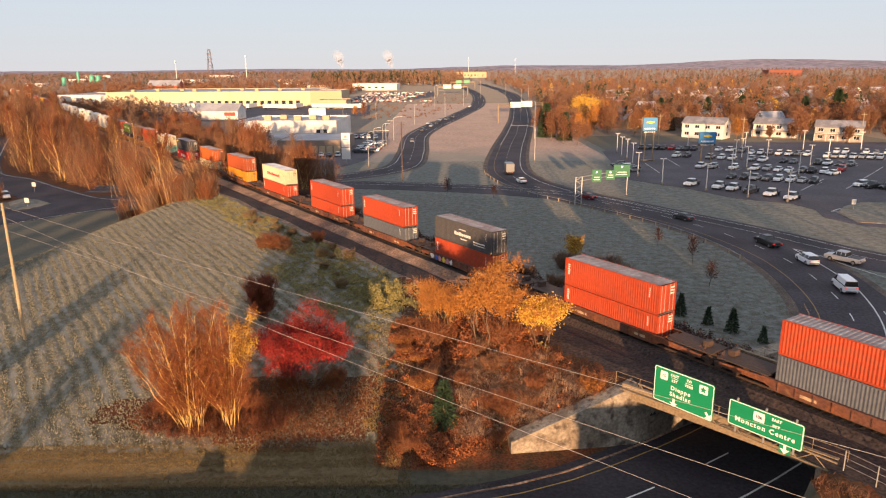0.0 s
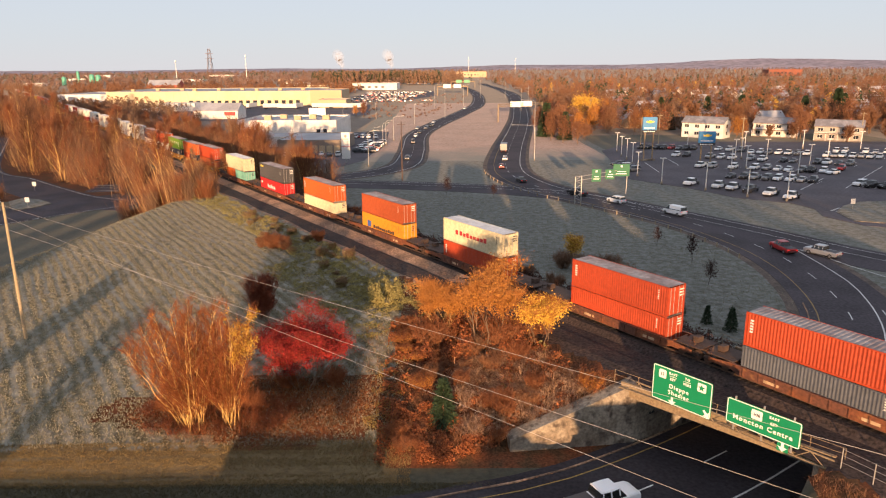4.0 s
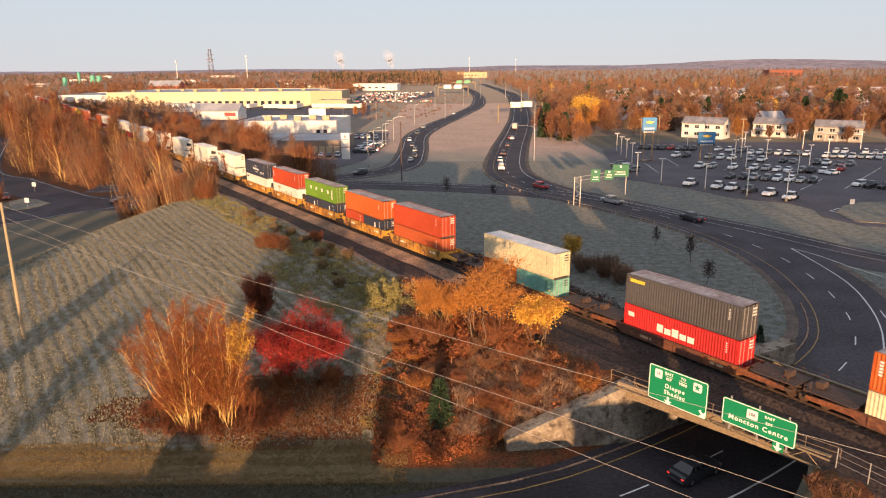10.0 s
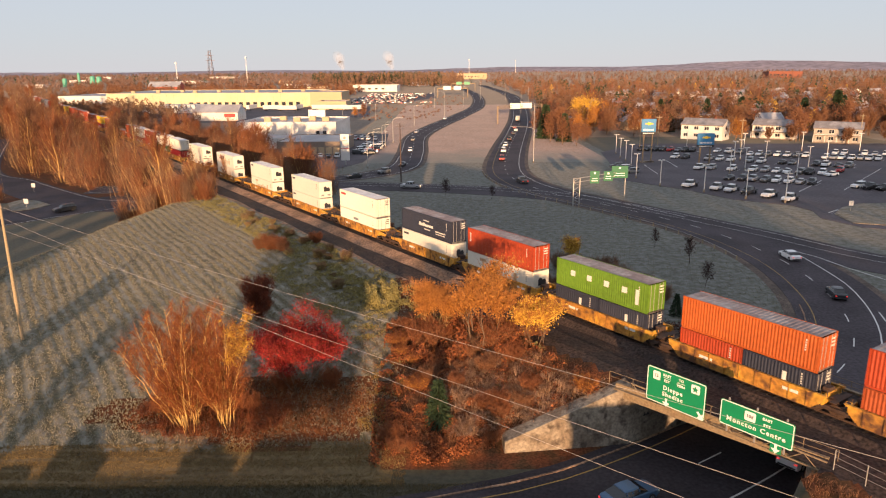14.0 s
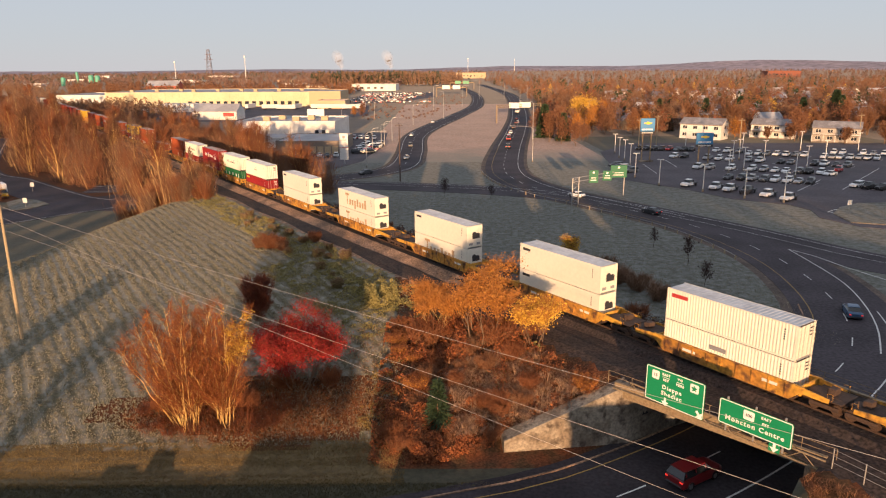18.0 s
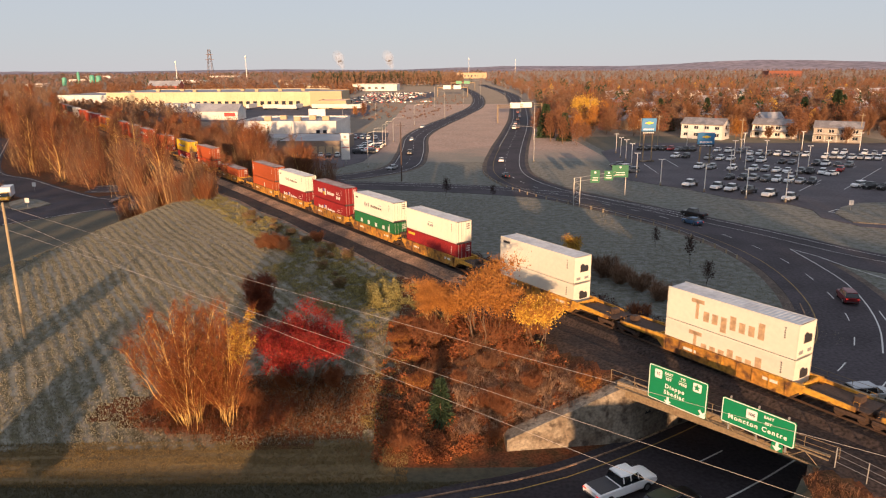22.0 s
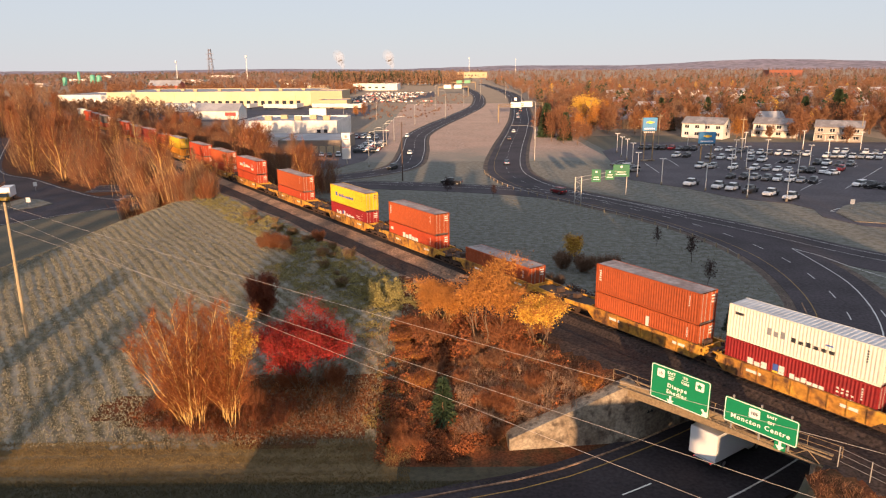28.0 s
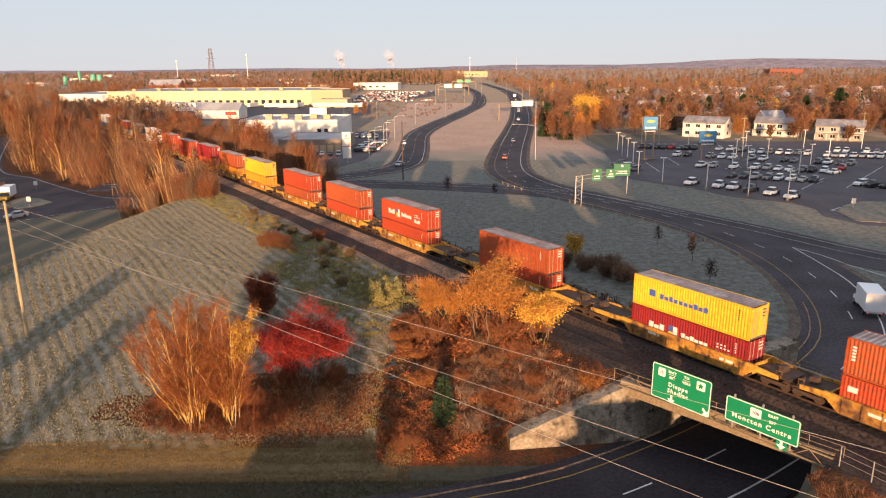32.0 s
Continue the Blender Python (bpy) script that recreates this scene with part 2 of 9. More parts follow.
def quads(name, co, material):
    """A mesh of loose quads from an array of corners, n x 4 x 3."""
    n = len(co)
    me = bpy.data.meshes.new(name)
    me.vertices.add(n * 4)
    me.vertices.foreach_set("co", np.asarray(co, np.float32).reshape(-1))
    me.loops.add(n * 4)
    me.loops.foreach_set("vertex_index", np.arange(n * 4, dtype=np.int32))
    me.polygons.add(n)
    me.polygons.foreach_set("loop_start", np.arange(0, n * 4, 4, dtype=np.int32))
    for m in material if isinstance(material, (list, tuple)) else [material]:
        me.materials.append(m)
    me.update(calc_edges=True)
    return me


def words(text, size, material, name="lettering", depth=0.006, space=1.0):
    """Text in the built-in font as a mesh in the x-z plane, facing -y, centred."""
    cu = bpy.data.curves.new(name, "FONT")
    cu.body, cu.size, cu.align_x, cu.align_y, cu.extrude, cu.resolution_u = text, size, "CENTER", "CENTER", depth, 2
    cu.space_character = space
    cu.offset = 0.012 if space > 1 else 0.0
    ob = bpy.data.objects.new(name, cu)
    scene.collection.objects.link(ob)
    dg = bpy.context.evaluated_depsgraph_get()
    me = bpy.data.meshes.new_from_object(ob.evaluated_get(dg))
    bpy.data.objects.remove(ob)
    me.transform(Matrix.Rotation(radians(90), 4, "X"))
    me.materials.clear()
    me.materials.append(material)
    return me
# ---- ground ----
def ss(e0, e1, x):
    t = np.clip((x - e0) / (e1 - e0), 0.0, 1.0)
    return t * t * (3 - 2 * t)


ROAD_DIR, ROAD_NRM = Vector((0.872, 0.489)), Vector((0.489, -0.872))
ABUT = Vector((16.0, 53.7))          # foot of the left abutment at the near face of the bridge


def height(x, y):
    """Height of the ground, for arrays of places."""
    x, y = np.asarray(x, float), np.asarray(y, float)
    n = (x - TO.x) * TN.x + (y - TO.y) * TN.y
    s = (x - TO.x) * TD.x + (y - TO.y) * TD.y
    # railway bank
    near = np.clip(5.3 - np.maximum(0, -8.8 - n) / 1.7, 0, None)
    far = np.clip(5.3 - np.maximum(0, n - 4.6) / 1.9, 0, None)
    bank = np.minimum(near, far)
    # mown hill between the road and the railway
    front = np.interp(x, [-70, -40, -20, 0, 6, 14], [46, 48.5, 49.5, 50, 53.6, 56])
    a, b = np.maximum(0, y - front), np.maximum(0.01, -8.8 - n)
    hill = 5.3 * (a / (a + b)) ** 0.85
    crest = np.interp(y, [40, 94, 127, 150, 165], [-66, -62, -57, -52, -46])
    hill = hill * (1 - ss(0, 15, crest - x)) * (1 - ss(152, 172, y)) * (n < -8.8) * (x < 24)
    z = np.maximum(bank, hill)
    # the cut for the road under the bridge
    across = (x - ABUT.x) * ROAD_NRM.x + (y - ABUT.y) * ROAD_NRM.y
    along = (x - ABUT.x) * ROAD_DIR.x + (y - ABUT.y) * ROAD_DIR.y
    cut = (across > -0.9) & (across < 14.7) & (along > -45) & (along < 34)
    z = np.where(cut, 0, z)
    z = np.where((x > 4.5) & (x < 17.5) & (y < 53.7 + (x - 5.3) * 0.1215), 0, z)      # before the wing wall
    z = z + 0.10 * np.sin(x * 0.21 + 1) * np.sin(y * 0.17) * (z > 0.3)
    # land far around, and a rise added out of view behind the camera for shade
    z = z + (4.0 + 2.0 * ss(-18.3, -17.3, x) * ss(-6.0, -7.5, x) * ss(-1.0, -2.2, y)) * ss(14, 4, y) * (np.abs(x) < 400)
    z = z + 2.5 * ss(700, 1500, np.hypot(x, y)) * np.sin(x * 0.0021) * np.sin(y * 0.0017 + 1)
    return np.where((z < 0.02), -0.06, z - 0.06)


def h(x, y):
    return float(height(np.array([x]), np.array([y]))[0])


def axis(lo, hi, fine0, fine1, step, grow=1.16):
    mid = list(np.arange(fine0, fine1 + 1e-6, step))
    left, right, d = [], [], step
    p = fine0
    while p > lo:
        d *= grow
        p -= d
        left.append(p)
    d, p = step, fine1
    while p < hi:
        d *= grow
        p += d
        right.append(p)
    return np.array(left[::-1] + mid + right)


def ground():
    xs, ys = axis(-4600, 4600, -105, 70, 1.0, 1.06), axis(-900, 4700, 0, 190, 1.0, 1.045)
    X, Y = np.meshgrid(xs, ys)
    Z = height(X, Y)
    nx, ny = len(xs), len(ys)
    co = np.stack([X, Y, Z], 2).reshape(-1, 3)
    i = (np.arange(ny - 1)[:, None] * nx + np.arange(nx - 1)).reshape(-1)
    faces = np.stack([i, i + 1, i + nx + 1, i + nx], 1)
    me = bpy.data.meshes.new("ground")
    me.vertices.add(len(co))
    me.vertices.foreach_set("co", co.astype(np.float32).reshape(-1))
    me.loops.add(faces.size)
    me.loops.foreach_set("vertex_index", faces.astype(np.int32).reshape(-1))
    me.polygons.add(len(faces))
    me.polygons.foreach_set("loop_start", np.arange(0, faces.size, 4, dtype=np.int32))
    c = co[faces].mean(1)
    n = (c[:, 0] - TO.x) * TN.x + (c[:, 1] - TO.y) * TN.y
    x, y = c[:, 0], c[:, 1]
    rough = np.array([noise.noise((a * 0.11, b * 0.11, 0.3)) for a, b in zip(x, y)]) if len(x) < 400000 else 0
    k = np.full(len(faces), 2)                                   # short lawn
    k[(y > 320) | (abs(x) > 190) | (y < -20)] = 5                # distant land
    k[(n > 4) & (y < 185) & (x < 125) & (y > 20)] = 1             # frosted verge beyond the railway
    k[(n < -8) & (y > 52.6 + 0.8 * rough) & (x < -4 + 3 * rough) & (y < 170) & (x > -63 + 4 * rough)] = 0    # mown hill
    k[(n < -8) & (y > 47.6 + 0.3 * rough) & (y <= 52.6 + 0.8 * rough) & (x < -4 + 3 * rough) & (x > -75)] = 8    # mown strip at its foot, sunlight put into its colour
    k[(n < -8.4) & (y > 50.3) & (x > -5.5 + 3 * rough) & (x < 24)] = 4    # brush slope
    k[np.hypot((x + 16.5) / 12.5, (y - 57.5) / 5.0) < 1 + 0.5 * rough] = 4
    k[(n < -8.4) & (x > 24) & (x < 60) & (y < 45) & (y > 12)] = 4
    k[(n < -10) & (x < -24 + 6 * rough) & (y > 168)] = 4
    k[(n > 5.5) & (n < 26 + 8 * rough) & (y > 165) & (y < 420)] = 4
    k[(n > -8.4) & (n < 4.9) & (y < 600)] = 3                    # railway bed
    k[(n > -8.4) & (n < 4.9) & (y < 84 + 5 * rough)] = 7         # darker stone near the bridge
    k[(n >= 4.9) & (n < 11) & (y < 165) & (x > -60)] = 4
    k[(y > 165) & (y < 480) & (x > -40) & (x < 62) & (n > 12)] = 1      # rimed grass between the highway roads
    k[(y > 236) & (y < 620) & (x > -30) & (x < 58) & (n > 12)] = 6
    me.polygons.foreach_set("material_index", k.astype(np.int32))
    me.polygons.foreach_set("use_smooth", np.ones(len(faces), bool))
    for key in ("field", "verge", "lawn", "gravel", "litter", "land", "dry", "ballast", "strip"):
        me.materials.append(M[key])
    me.update(calc_edges=True)
    return tagged(new("ground", me), "frosted grass, dry litter and bare land under low sun", "ground", kind="structure")


ground()


# ---- roads ----
def smooth_line(pts, step=3.0):
    """A Catmull-Rom line through plan points, at even steps."""
    P = np.array(pts, float)
    P = np.vstack([2 * P[0] - P[1], P, 2 * P[-1] - P[-2]])
    out = []
    for i in range(1, len(P) - 2):
        m = max(2, int(np.hypot(*(P[i + 1] - P[i])[:2]) / step))
        for t in np.arange(m) / m:
            out.append(0.5 * (2 * P[i] + (P[i + 1] - P[i - 1]) * t + (2 * P[i - 1] - 5 * P[i] + 4 * P[i + 1] - P[i + 2]) * t * t
                              + (3 * P[i] - P[i - 1] - 3 * P[i + 1] + P[i + 2]) * t ** 3))
    out.append(P[-2])
    return np.array(out)


def side(line, off):
    d = np.gradient(line[:, :2], axis=0)
    d /= np.hypot(d[:, 0], d[:, 1])[:, None]
    return line[:, :2] + np.stack([d[:, 1], -d[:, 0]], 1) * np.asarray(off).reshape(-1, 1)


def ribbon(shape, line, left, right, z, thick=0.0):
    """A strip from offset left to offset right of a plan line (offsets to its right), at height z."""
    a, b = side(line, left), side(line, right)
    n = len(a)
    vs = [(p[0], p[1], z) for p in a] + [(p[0], p[1], z) for p in b]
    fs = [(i, i + 1, n + i + 1, n + i) for i in range(n - 1)]
    fs = [f[::-1] for f in fs]
    if thick:
        vs += [(p[0], p[1], z - thick) for p in a] + [(p[0], p[1], z - thick) for p in b]
        fs += [(i, i + 1, 2 * n + i + 1, 2 * n + i) for i in range(n - 1)] + [(n + i, 3 * n + i, 3 * n + i + 1, n + i + 1) for i in range(n - 1)]
    shape.add(vs, fs)
    return shape


def dashes(shape, line, off, width, on, gap, z, start=0.0):
    L2 = side(line, off)
    d = np.concatenate([[0], np.cumsum(np.hypot(*np.diff(L2, axis=0).T))])
    s = start
    while s + on < d[-1]:
        u = np.linspace(s, s + on, 3)
        seg = np.stack([np.interp(u, d, L2[:, 0]), np.interp(u, d, L2[:, 1])], 1)
        ribbon(shape, seg, -width / 2, width / 2, z)
        s += on + gap
    return shape


RAMP = [(-75, 30), (-45, 34), (-20, 37.3), (-5, 39.8), (3.1, 42.0), (11.3, 44.9), (23.2, 52.0), (34, 60.5), (45.0, 71.2), (50.5, 80.3), (54.3, 91.5), (56.5, 105.5),
        (56.0, 119), (52, 135), (45, 149.5), (35.5, 165), (27.5, 178), (21.5, 197), (20.3, 222), (26.5, 275), (38, 355), (50, 450), (66, 620), (78, 850), (70, 1250)]
WEST = [(16, 1600), (25, 1234), (39, 843), (31, 603), (12, 471), (-2.5, 393), (-11.5, 329), (-11.2, 263), (-13, 226), (-24, 208), (-40, 199), (-62, 191), (-95, 186)]
MAIN = [(120, 60), (95, 85), (76, 104), (68, 113.5), (60, 128), (52, 141), (42, 156), (30, 171), (12, 180.5), (-12, 187.5), (-36, 191), (-64, 191), (-95, 186)]
SIDE = [(-210, 330), (-150, 224), (-124, 199), (-104, 180), (-88, 167), (-72, 162), (-50, 171), (-20, 190)]
SIDE2 = [(-150, 108), (-112, 129), (-98.5, 141.5), (-88, 154.5), (-76, 167.5), (-66, 180)]


def roads():
    z = 0.0
    A = {k: smooth_line(p) for k, p in (("ramp", RAMP), ("west", WEST), ("main", MAIN), ("side", SIDE[:6]), ("side2", SIDE2))}
    # the ramp changes here from the shade-toned to the light-toned asphalt
    under = int(np.argmin(np.hypot(A["ramp"][:, 0] - 27, A["ramp"][:, 1] - 55)))
    for k, lo, hi, dz in (("main", -6.0, 6.5, 0.0), ("ramp", -6.0, 6.6, 0.006), ("west", -5.0, 5.0, 0.012), ("side", -6.5, 6.5, 0.0), ("side2", -13, 4.6, 0.006)):
        tagged(part("road", ribbon(Shape(), A[k][under if k == "ramp" else 0:], lo, hi, dz, 0.3), M["highway"]), "light-toned grey asphalt road with faded lane markings", "road", kind="structure")
    tagged(part("road", ribbon(Shape(), A["ramp"][: under + 1], -6.0, 6.6, 0.006, 0.3), M["asphalt"]), "asphalt road under the railway bridge, with shade put into its colour", "road", kind="structure")
    for k, i0, lo, hi in (("ramp", 40, -7.4, 7.8), ("west", 0, -6.2, 6.2)):
        tagged(part("road_shoulder", ribbon(Shape(), A[k][i0:], lo, hi, -0.03), M["shoulder"]), "narrow gravel and dead grass shoulder", "road shoulder", kind="structure")
    y, w = Shape(), Shape()
    zz = 0.022
    ribbon(y, A["ramp"][: 130], -3.95, -3.82, zz)
    ribbon(w, A["ramp"][: 46], 4.3, 4.46, zz)
    for plan in ([(61.2, 118.1), (60.8, 108.0), (59.9, 98.3), (57.9, 90.6), (55.5, 84.0), (52.8, 78.2), (49.4, 72.3)], [(61.2, 118.1), (63.5, 113.1), (64.8, 106.9), (66.9, 100.4), (68.6, 93.8)]):      # the gore between ramp and main road
        ribbon(w, smooth_line(plan), -0.09, 0.09, zz + 0.004)
    dashes(w, A["ramp"], 0.0, 0.14, 3.0, 6.0, zz)
    ribbon(w, A["ramp"][62:], 4.6, 4.75, zz)
    ribbon(w, A["ramp"][108:], -4.3, -4.15, zz)
    ribbon(w, A["main"], 4.9, 5.04, zz - 0.008)
    ribbon(w, A["main"], 1.2, 1.31, zz - 0.008)
    ribbon(w, A["west"], -4.2, -4.05, zz)
    ribbon(w, A["west"], 4.1, 4.25, zz)
    dashes(w, A["west"], 0, 0.14, 3.0, 6.0, zz)
    ribbon(w, A["side"], -5.6, -5.45, zz)
    ribbon(w, A["side2"], 4.2, 4.35, zz)
    # raised gravel-coloured strip standing in for a line of sunlight on the road edge
    tagged(part("kerb", ribbon(Shape(), A["ramp"][: 46], -5.1, -4.95, 0.10, 0.2), M["gravel"]), "low pale strip in place of a sunlit line along the road edge", "kerb", kind="structure")
    for nm, sh, m, lab in (("road_marking", w, "white", "white painted lane lines"), ("road_marking", y, "yellow", "yellow painted edge line")):
        tagged(part(nm, sh, M[m]), lab, "road marking", kind="structure")


roads()
tagged(part("road", ribbon(Shape(), smooth_line([(-260, 1.7), (0, 1.7), (260, 1.7)]), -2.6, 2.6, 3.975, 0.3), M["asphalt"]), "asphalt road along the rise", "road", kind="structure")
isl = [(-98.8, 156.8), (-95.6, 160.0), (-94.0, 164.7), (-100.0, 170.1), (-105.2, 171.8), (-106.0, 167.4)]
tagged(part("traffic_island", Shape().add([(x, y, 0.02) for x, y in isl] + [(x, y, 0.14) for x, y in isl], [tuple(range(6, 12))] + [(i, (i + 1) % 6, 6 + (i + 1) % 6, 6 + i) for i in range(6)]), M["verge"]), "low frosted grass island at the road junction", "traffic island", kind="structure")


# ---- railway bed, track and bridge ----
def track_bed():
    b = Shape()
    # ballast under the running track, and the dark bed of the lifted track beside it
    for n0, n1, top, s0, s1 in ((-2.7, 1.3, 5.765, -620, 110), (-7.3, -5.3, 5.42, -320, 110)):
        prof = [(n0 - 0.9, 5.2), (n0, top), (n1, top), (n1 + 0.9, 5.2)]
        vs = [on_track(s, n, z) for s in np.linspace(s0, s1, 30) for n, z in prof]
        fs = [(4 * i + j, 4 * i + 4 + j, 4 * i + 5 + j, 4 * i + 1 + j) for i in range(29) for j in range(3)]
        b.add(vs, [f[::-1] for f in fs])
    tagged(part("ballast", b, M["ballast"]), "dark stone ballast along the railway", "ballast", kind="structure")
    vs = [on_track(s, n + 0.18 * math.sin(s * 0.7) * (n < -4), z) for s in np.linspace(-420, -10, 226) for n, z in ((-5.2 + 2.4 * max(0, (s + 26) / 16), 5.19), (-4.0 + 1.2 * max(0, (s + 26) / 16), 5.44), (-2.74, 5.79))]
    sh = Shape().add(vs, [(3 * i + j, 3 * i + 1 + j, 3 * i + 4 + j, 3 * i + 3 + j) for i in range(225) for j in (0, 1)])
    tagged(part("ballast_shoulder", sh, M["gravel"]), "sunlit brown gravel shoulder beside the track", "ballast", kind="structure")
    tr = thing("railway_track", "single rusty railway track on dark ballast", "railway track", kind="structure")
    for off in (TRAIN_N - 0.75, TRAIN_N + 0.75):
        r = Shape()
        for dz, w in ((5.80, 0.075), (5.90, 0.037)):
            pts = [on_track(-620, off - w, dz), on_track(110, off - w, dz), on_track(110, off + w, dz), on_track(-620, off + w, dz)]
            top = [p + Vector((0, 0, 0.05 if w < 0.05 else 0.10)) for p in pts]
            r.add(pts + top, [(4, 5, 6, 7), (0, 1, 5, 4), (2, 3, 7, 6), (1, 2, 6, 5), (3, 0, 4, 7)])
        part("rail", r, M["steel"], tr)
    sl = Shape()
    turn = Matrix.Rotation(TRACK_TURN, 4, "Z")
    for i in range(500):
        s = 100 - i * 0.75
        sl.box(-0.11, 0.11, -1.3, 1.3, 5.60, 5.785, m=Matrix.Translation(on_track(s, TRAIN_N)) @ turn)
    tagged(part("sleepers", sl, M["sleeper"], tr), "dark wooden sleepers", kind="stuff")


def wall_run(p, q, top0, top1, thick, low=-1.0):
    """A solid wall from plan point p to q; its face lies on the line, its body to the left of p-q."""
    p, q = Vector(p), Vector(q)
    d = (q - p).normalized()
    nrm = Vector((-d.y, d.x)) * thick
    vs = [(*p, low), (*q, low), (*(q + nrm), low), (*(p + nrm), low), (*p, top0), (*q, top1), (*(q + nrm), top1), (*(p + nrm), top0)]
    return Shape().add(vs, [(3, 2, 1, 0), (4, 5, 6, 7), (0, 1, 5, 4), (1, 2, 6, 5), (2, 3, 7, 6), (3, 0, 4, 7)])


def bridge():
    br = thing("railway_bridge", "concrete and steel railway bridge over a road", "bridge", kind="structure")
    far = ABUT + ROAD_DIR * 22
    right0 = ABUT + ROAD_NRM * 13.8 + ROAD_DIR * 3.4
    right1 = right0 + ROAD_DIR * 25
    part("abutment", wall_run(ABUT, far, 4.55, 4.55, 1.6), M["concrete"], br, "stained concrete abutment")
    part("abutment", wall_run(right1, right0, 4.55, 4.55, 1.6), M["concrete"], br, "stained concrete abutment")
    part("wing_wall", wall_run((5.3, 52.4), ABUT, 1.0, 5.5, 1.5), M["concrete"], br, "sloping concrete wing wall with dark water stains")
    part("wing_wall", wall_run(right0, right0 + Vector((9, -9)), 4.9, 0.6, 0.6), M["concrete"], br)
    part("wing_wall", wall_run(far, far + Vector((4, 9)), 4.9, 0.6, 0.6), M["concrete"], br)
    part("end_post", Shape().box(25.55, 26.2, 42.55, 43.2, -1, 4.6, bev=0.04), M["concrete"], br, "sunlit concrete end post of the abutment")
    for k, (u, z, w, t) in enumerate(((1.6, 2.2, 0.75, 0.34), (3.4, 2.5, 1.5, 0.16), (3.6, 2.15, 0.9, 0.14), (6.0, 2.3, 0.8, 0.2))):
        c = ABUT + ROAD_DIR * u + ROAD_NRM * 0.012
        part("graffiti", Shape().prism([(0, 0), (w * 0.2, t), (w * 0.45, t * 0.3), (w * 0.7, t * 0.95), (w, t * 0.2), (w * 0.9, 0.02), (w * 0.5, 0.05)], -0.006, 0.006, m=Matrix.Translation((c.x, c.y, z)) @ Matrix.Rotation(math.atan2(ROAD_DIR.y, ROAD_DIR.x), 4, "Z")), M["black"], br, "small black sprayed scrawl")
    # deck between the abutments, its faces parallel to the track
    deck = Shape()
    def cross(n, base):     # where the line at offset n meets an abutment's line
        o = TO + TN * n
        d = base - o
        k = (d.x * -ROAD_DIR.y + d.y * ROAD_DIR.x) / (TD.x * -ROAD_DIR.y + TD.y * ROAD_DIR.x)
        return k
    rb = ABUT + ROAD_NRM * 13.8
    n0, n1 = -8.9, 5.0
    ends = [(cross(n, ABUT) - 1.2, cross(n, rb) + 1.2) for n in (n0, n1)]
    def slab(na, nb, z0, z1, mat_name, name, lab=""):
        (a0, a1), (b0, b1) = [(np.interp(n, (n0, n1), (ends[0][0], ends[1][0])), np.interp(n, (n0, n1), (ends[0][1], ends[1][1]))) for n in (na, nb)]
        pts = [on_track(a0, na), on_track(a1, na), on_track(b1, nb), on_track(b0, nb)]
        vs = [(p.x, p.y, z0) for p in pts] + [(p.x, p.y, z1) for p in pts]
        sh = Shape().add(vs, [(3, 2, 1, 0), (4, 5, 6, 7), (0, 1, 5, 4), (1, 2, 6, 5), (2, 3, 7, 6), (3, 0, 4, 7)])
        return part(name, sh, M[mat_name], br, lab)
    slab(n0 + 2.3, n1 - 0.3, 4.75, 5.32, "ballast", "deck", "ballasted bridge deck")
    slab(n1 - 0.3, n1, 4.3, 5.5, "cream_steel", "edge_beam", "rusty cream steel edge girder")
    for n in (-6, -4, -2, 0, 2, 4):
        slab(n - 0.2, n + 0.2, 4.3, 4.749, "cream_steel", "girder")
    # the near face stands slightly askew to the track
    A, B = Vector((15.0, 54.4)), Vector((26.6, 42.4))
    inn = [on_track(ends[0][0] + 1.0, n0 + 2.3).xy, on_track(ends[0][1] + 1.0, n0 + 2.3).xy]
    q = [A, B, inn[1], inn[0]]
    part("deck", Shape().add([(*p, 4.75) for p in q] + [(*p, 5.32) for p in q], [(3, 2, 1, 0), (4, 5, 6, 7), (0, 1, 5, 4), (1, 2, 6, 5), (2, 3, 7, 6), (3, 0, 4, 7)]), M["ballast"], br)
    part("edge_beam", wall_run(A, B, 5.5, 5.5, -0.28, 4.3), M["cream_steel"], br, "rusty cream steel edge girder")
    part("walkway", wall_run(A, B, 5.12, 5.12, -0.6, 5.02), M["cream_steel"], br, "steel walkway angle")
    # handrails
    for p, q in ((A + (A - B).normalized() * 0.8, B + (B - A).normalized() * 0.5), (on_track(ends[1][0] - 1.5, n1 - 0.1).xy, on_track(ends[1][1] + 3, n1 - 0.1).xy)):
        m = int((q - p).length / 2.0)
        for i in range(m + 1):
            c = p.lerp(q, i / m)
            part("rail_post", Shape().tube([(*c, 5.0), (*c, 6.25)], 0.024, 6), M["cream_steel"], br)
        for z in (5.8, 6.23):
            part("handrail", Shape().tube([(*p, z), (*q, z)], 0.02, 6), M["cream_steel"], br)
    return ends


track_bed()
bridge()

# ---- train ----
MOVING = []
KEY_TIMES = [0, 0.1, 0.3, 0.7, 1.5, 3, 6, 9, 12, 15, 18, 21, 24, 27, 29, 30.5, 31.3, 31.7, 31.9, 32]


def key_train(ob, s0, n, z):
    turn = math.degrees(TRACK_TURN)
    walk(ob, [(t, pose(*on_track(s0 + TRAIN_S + SPEED * t, n + TRAIN_N, z), 0, 0, turn)) for t in KEY_TIMES])


PAINT = {}


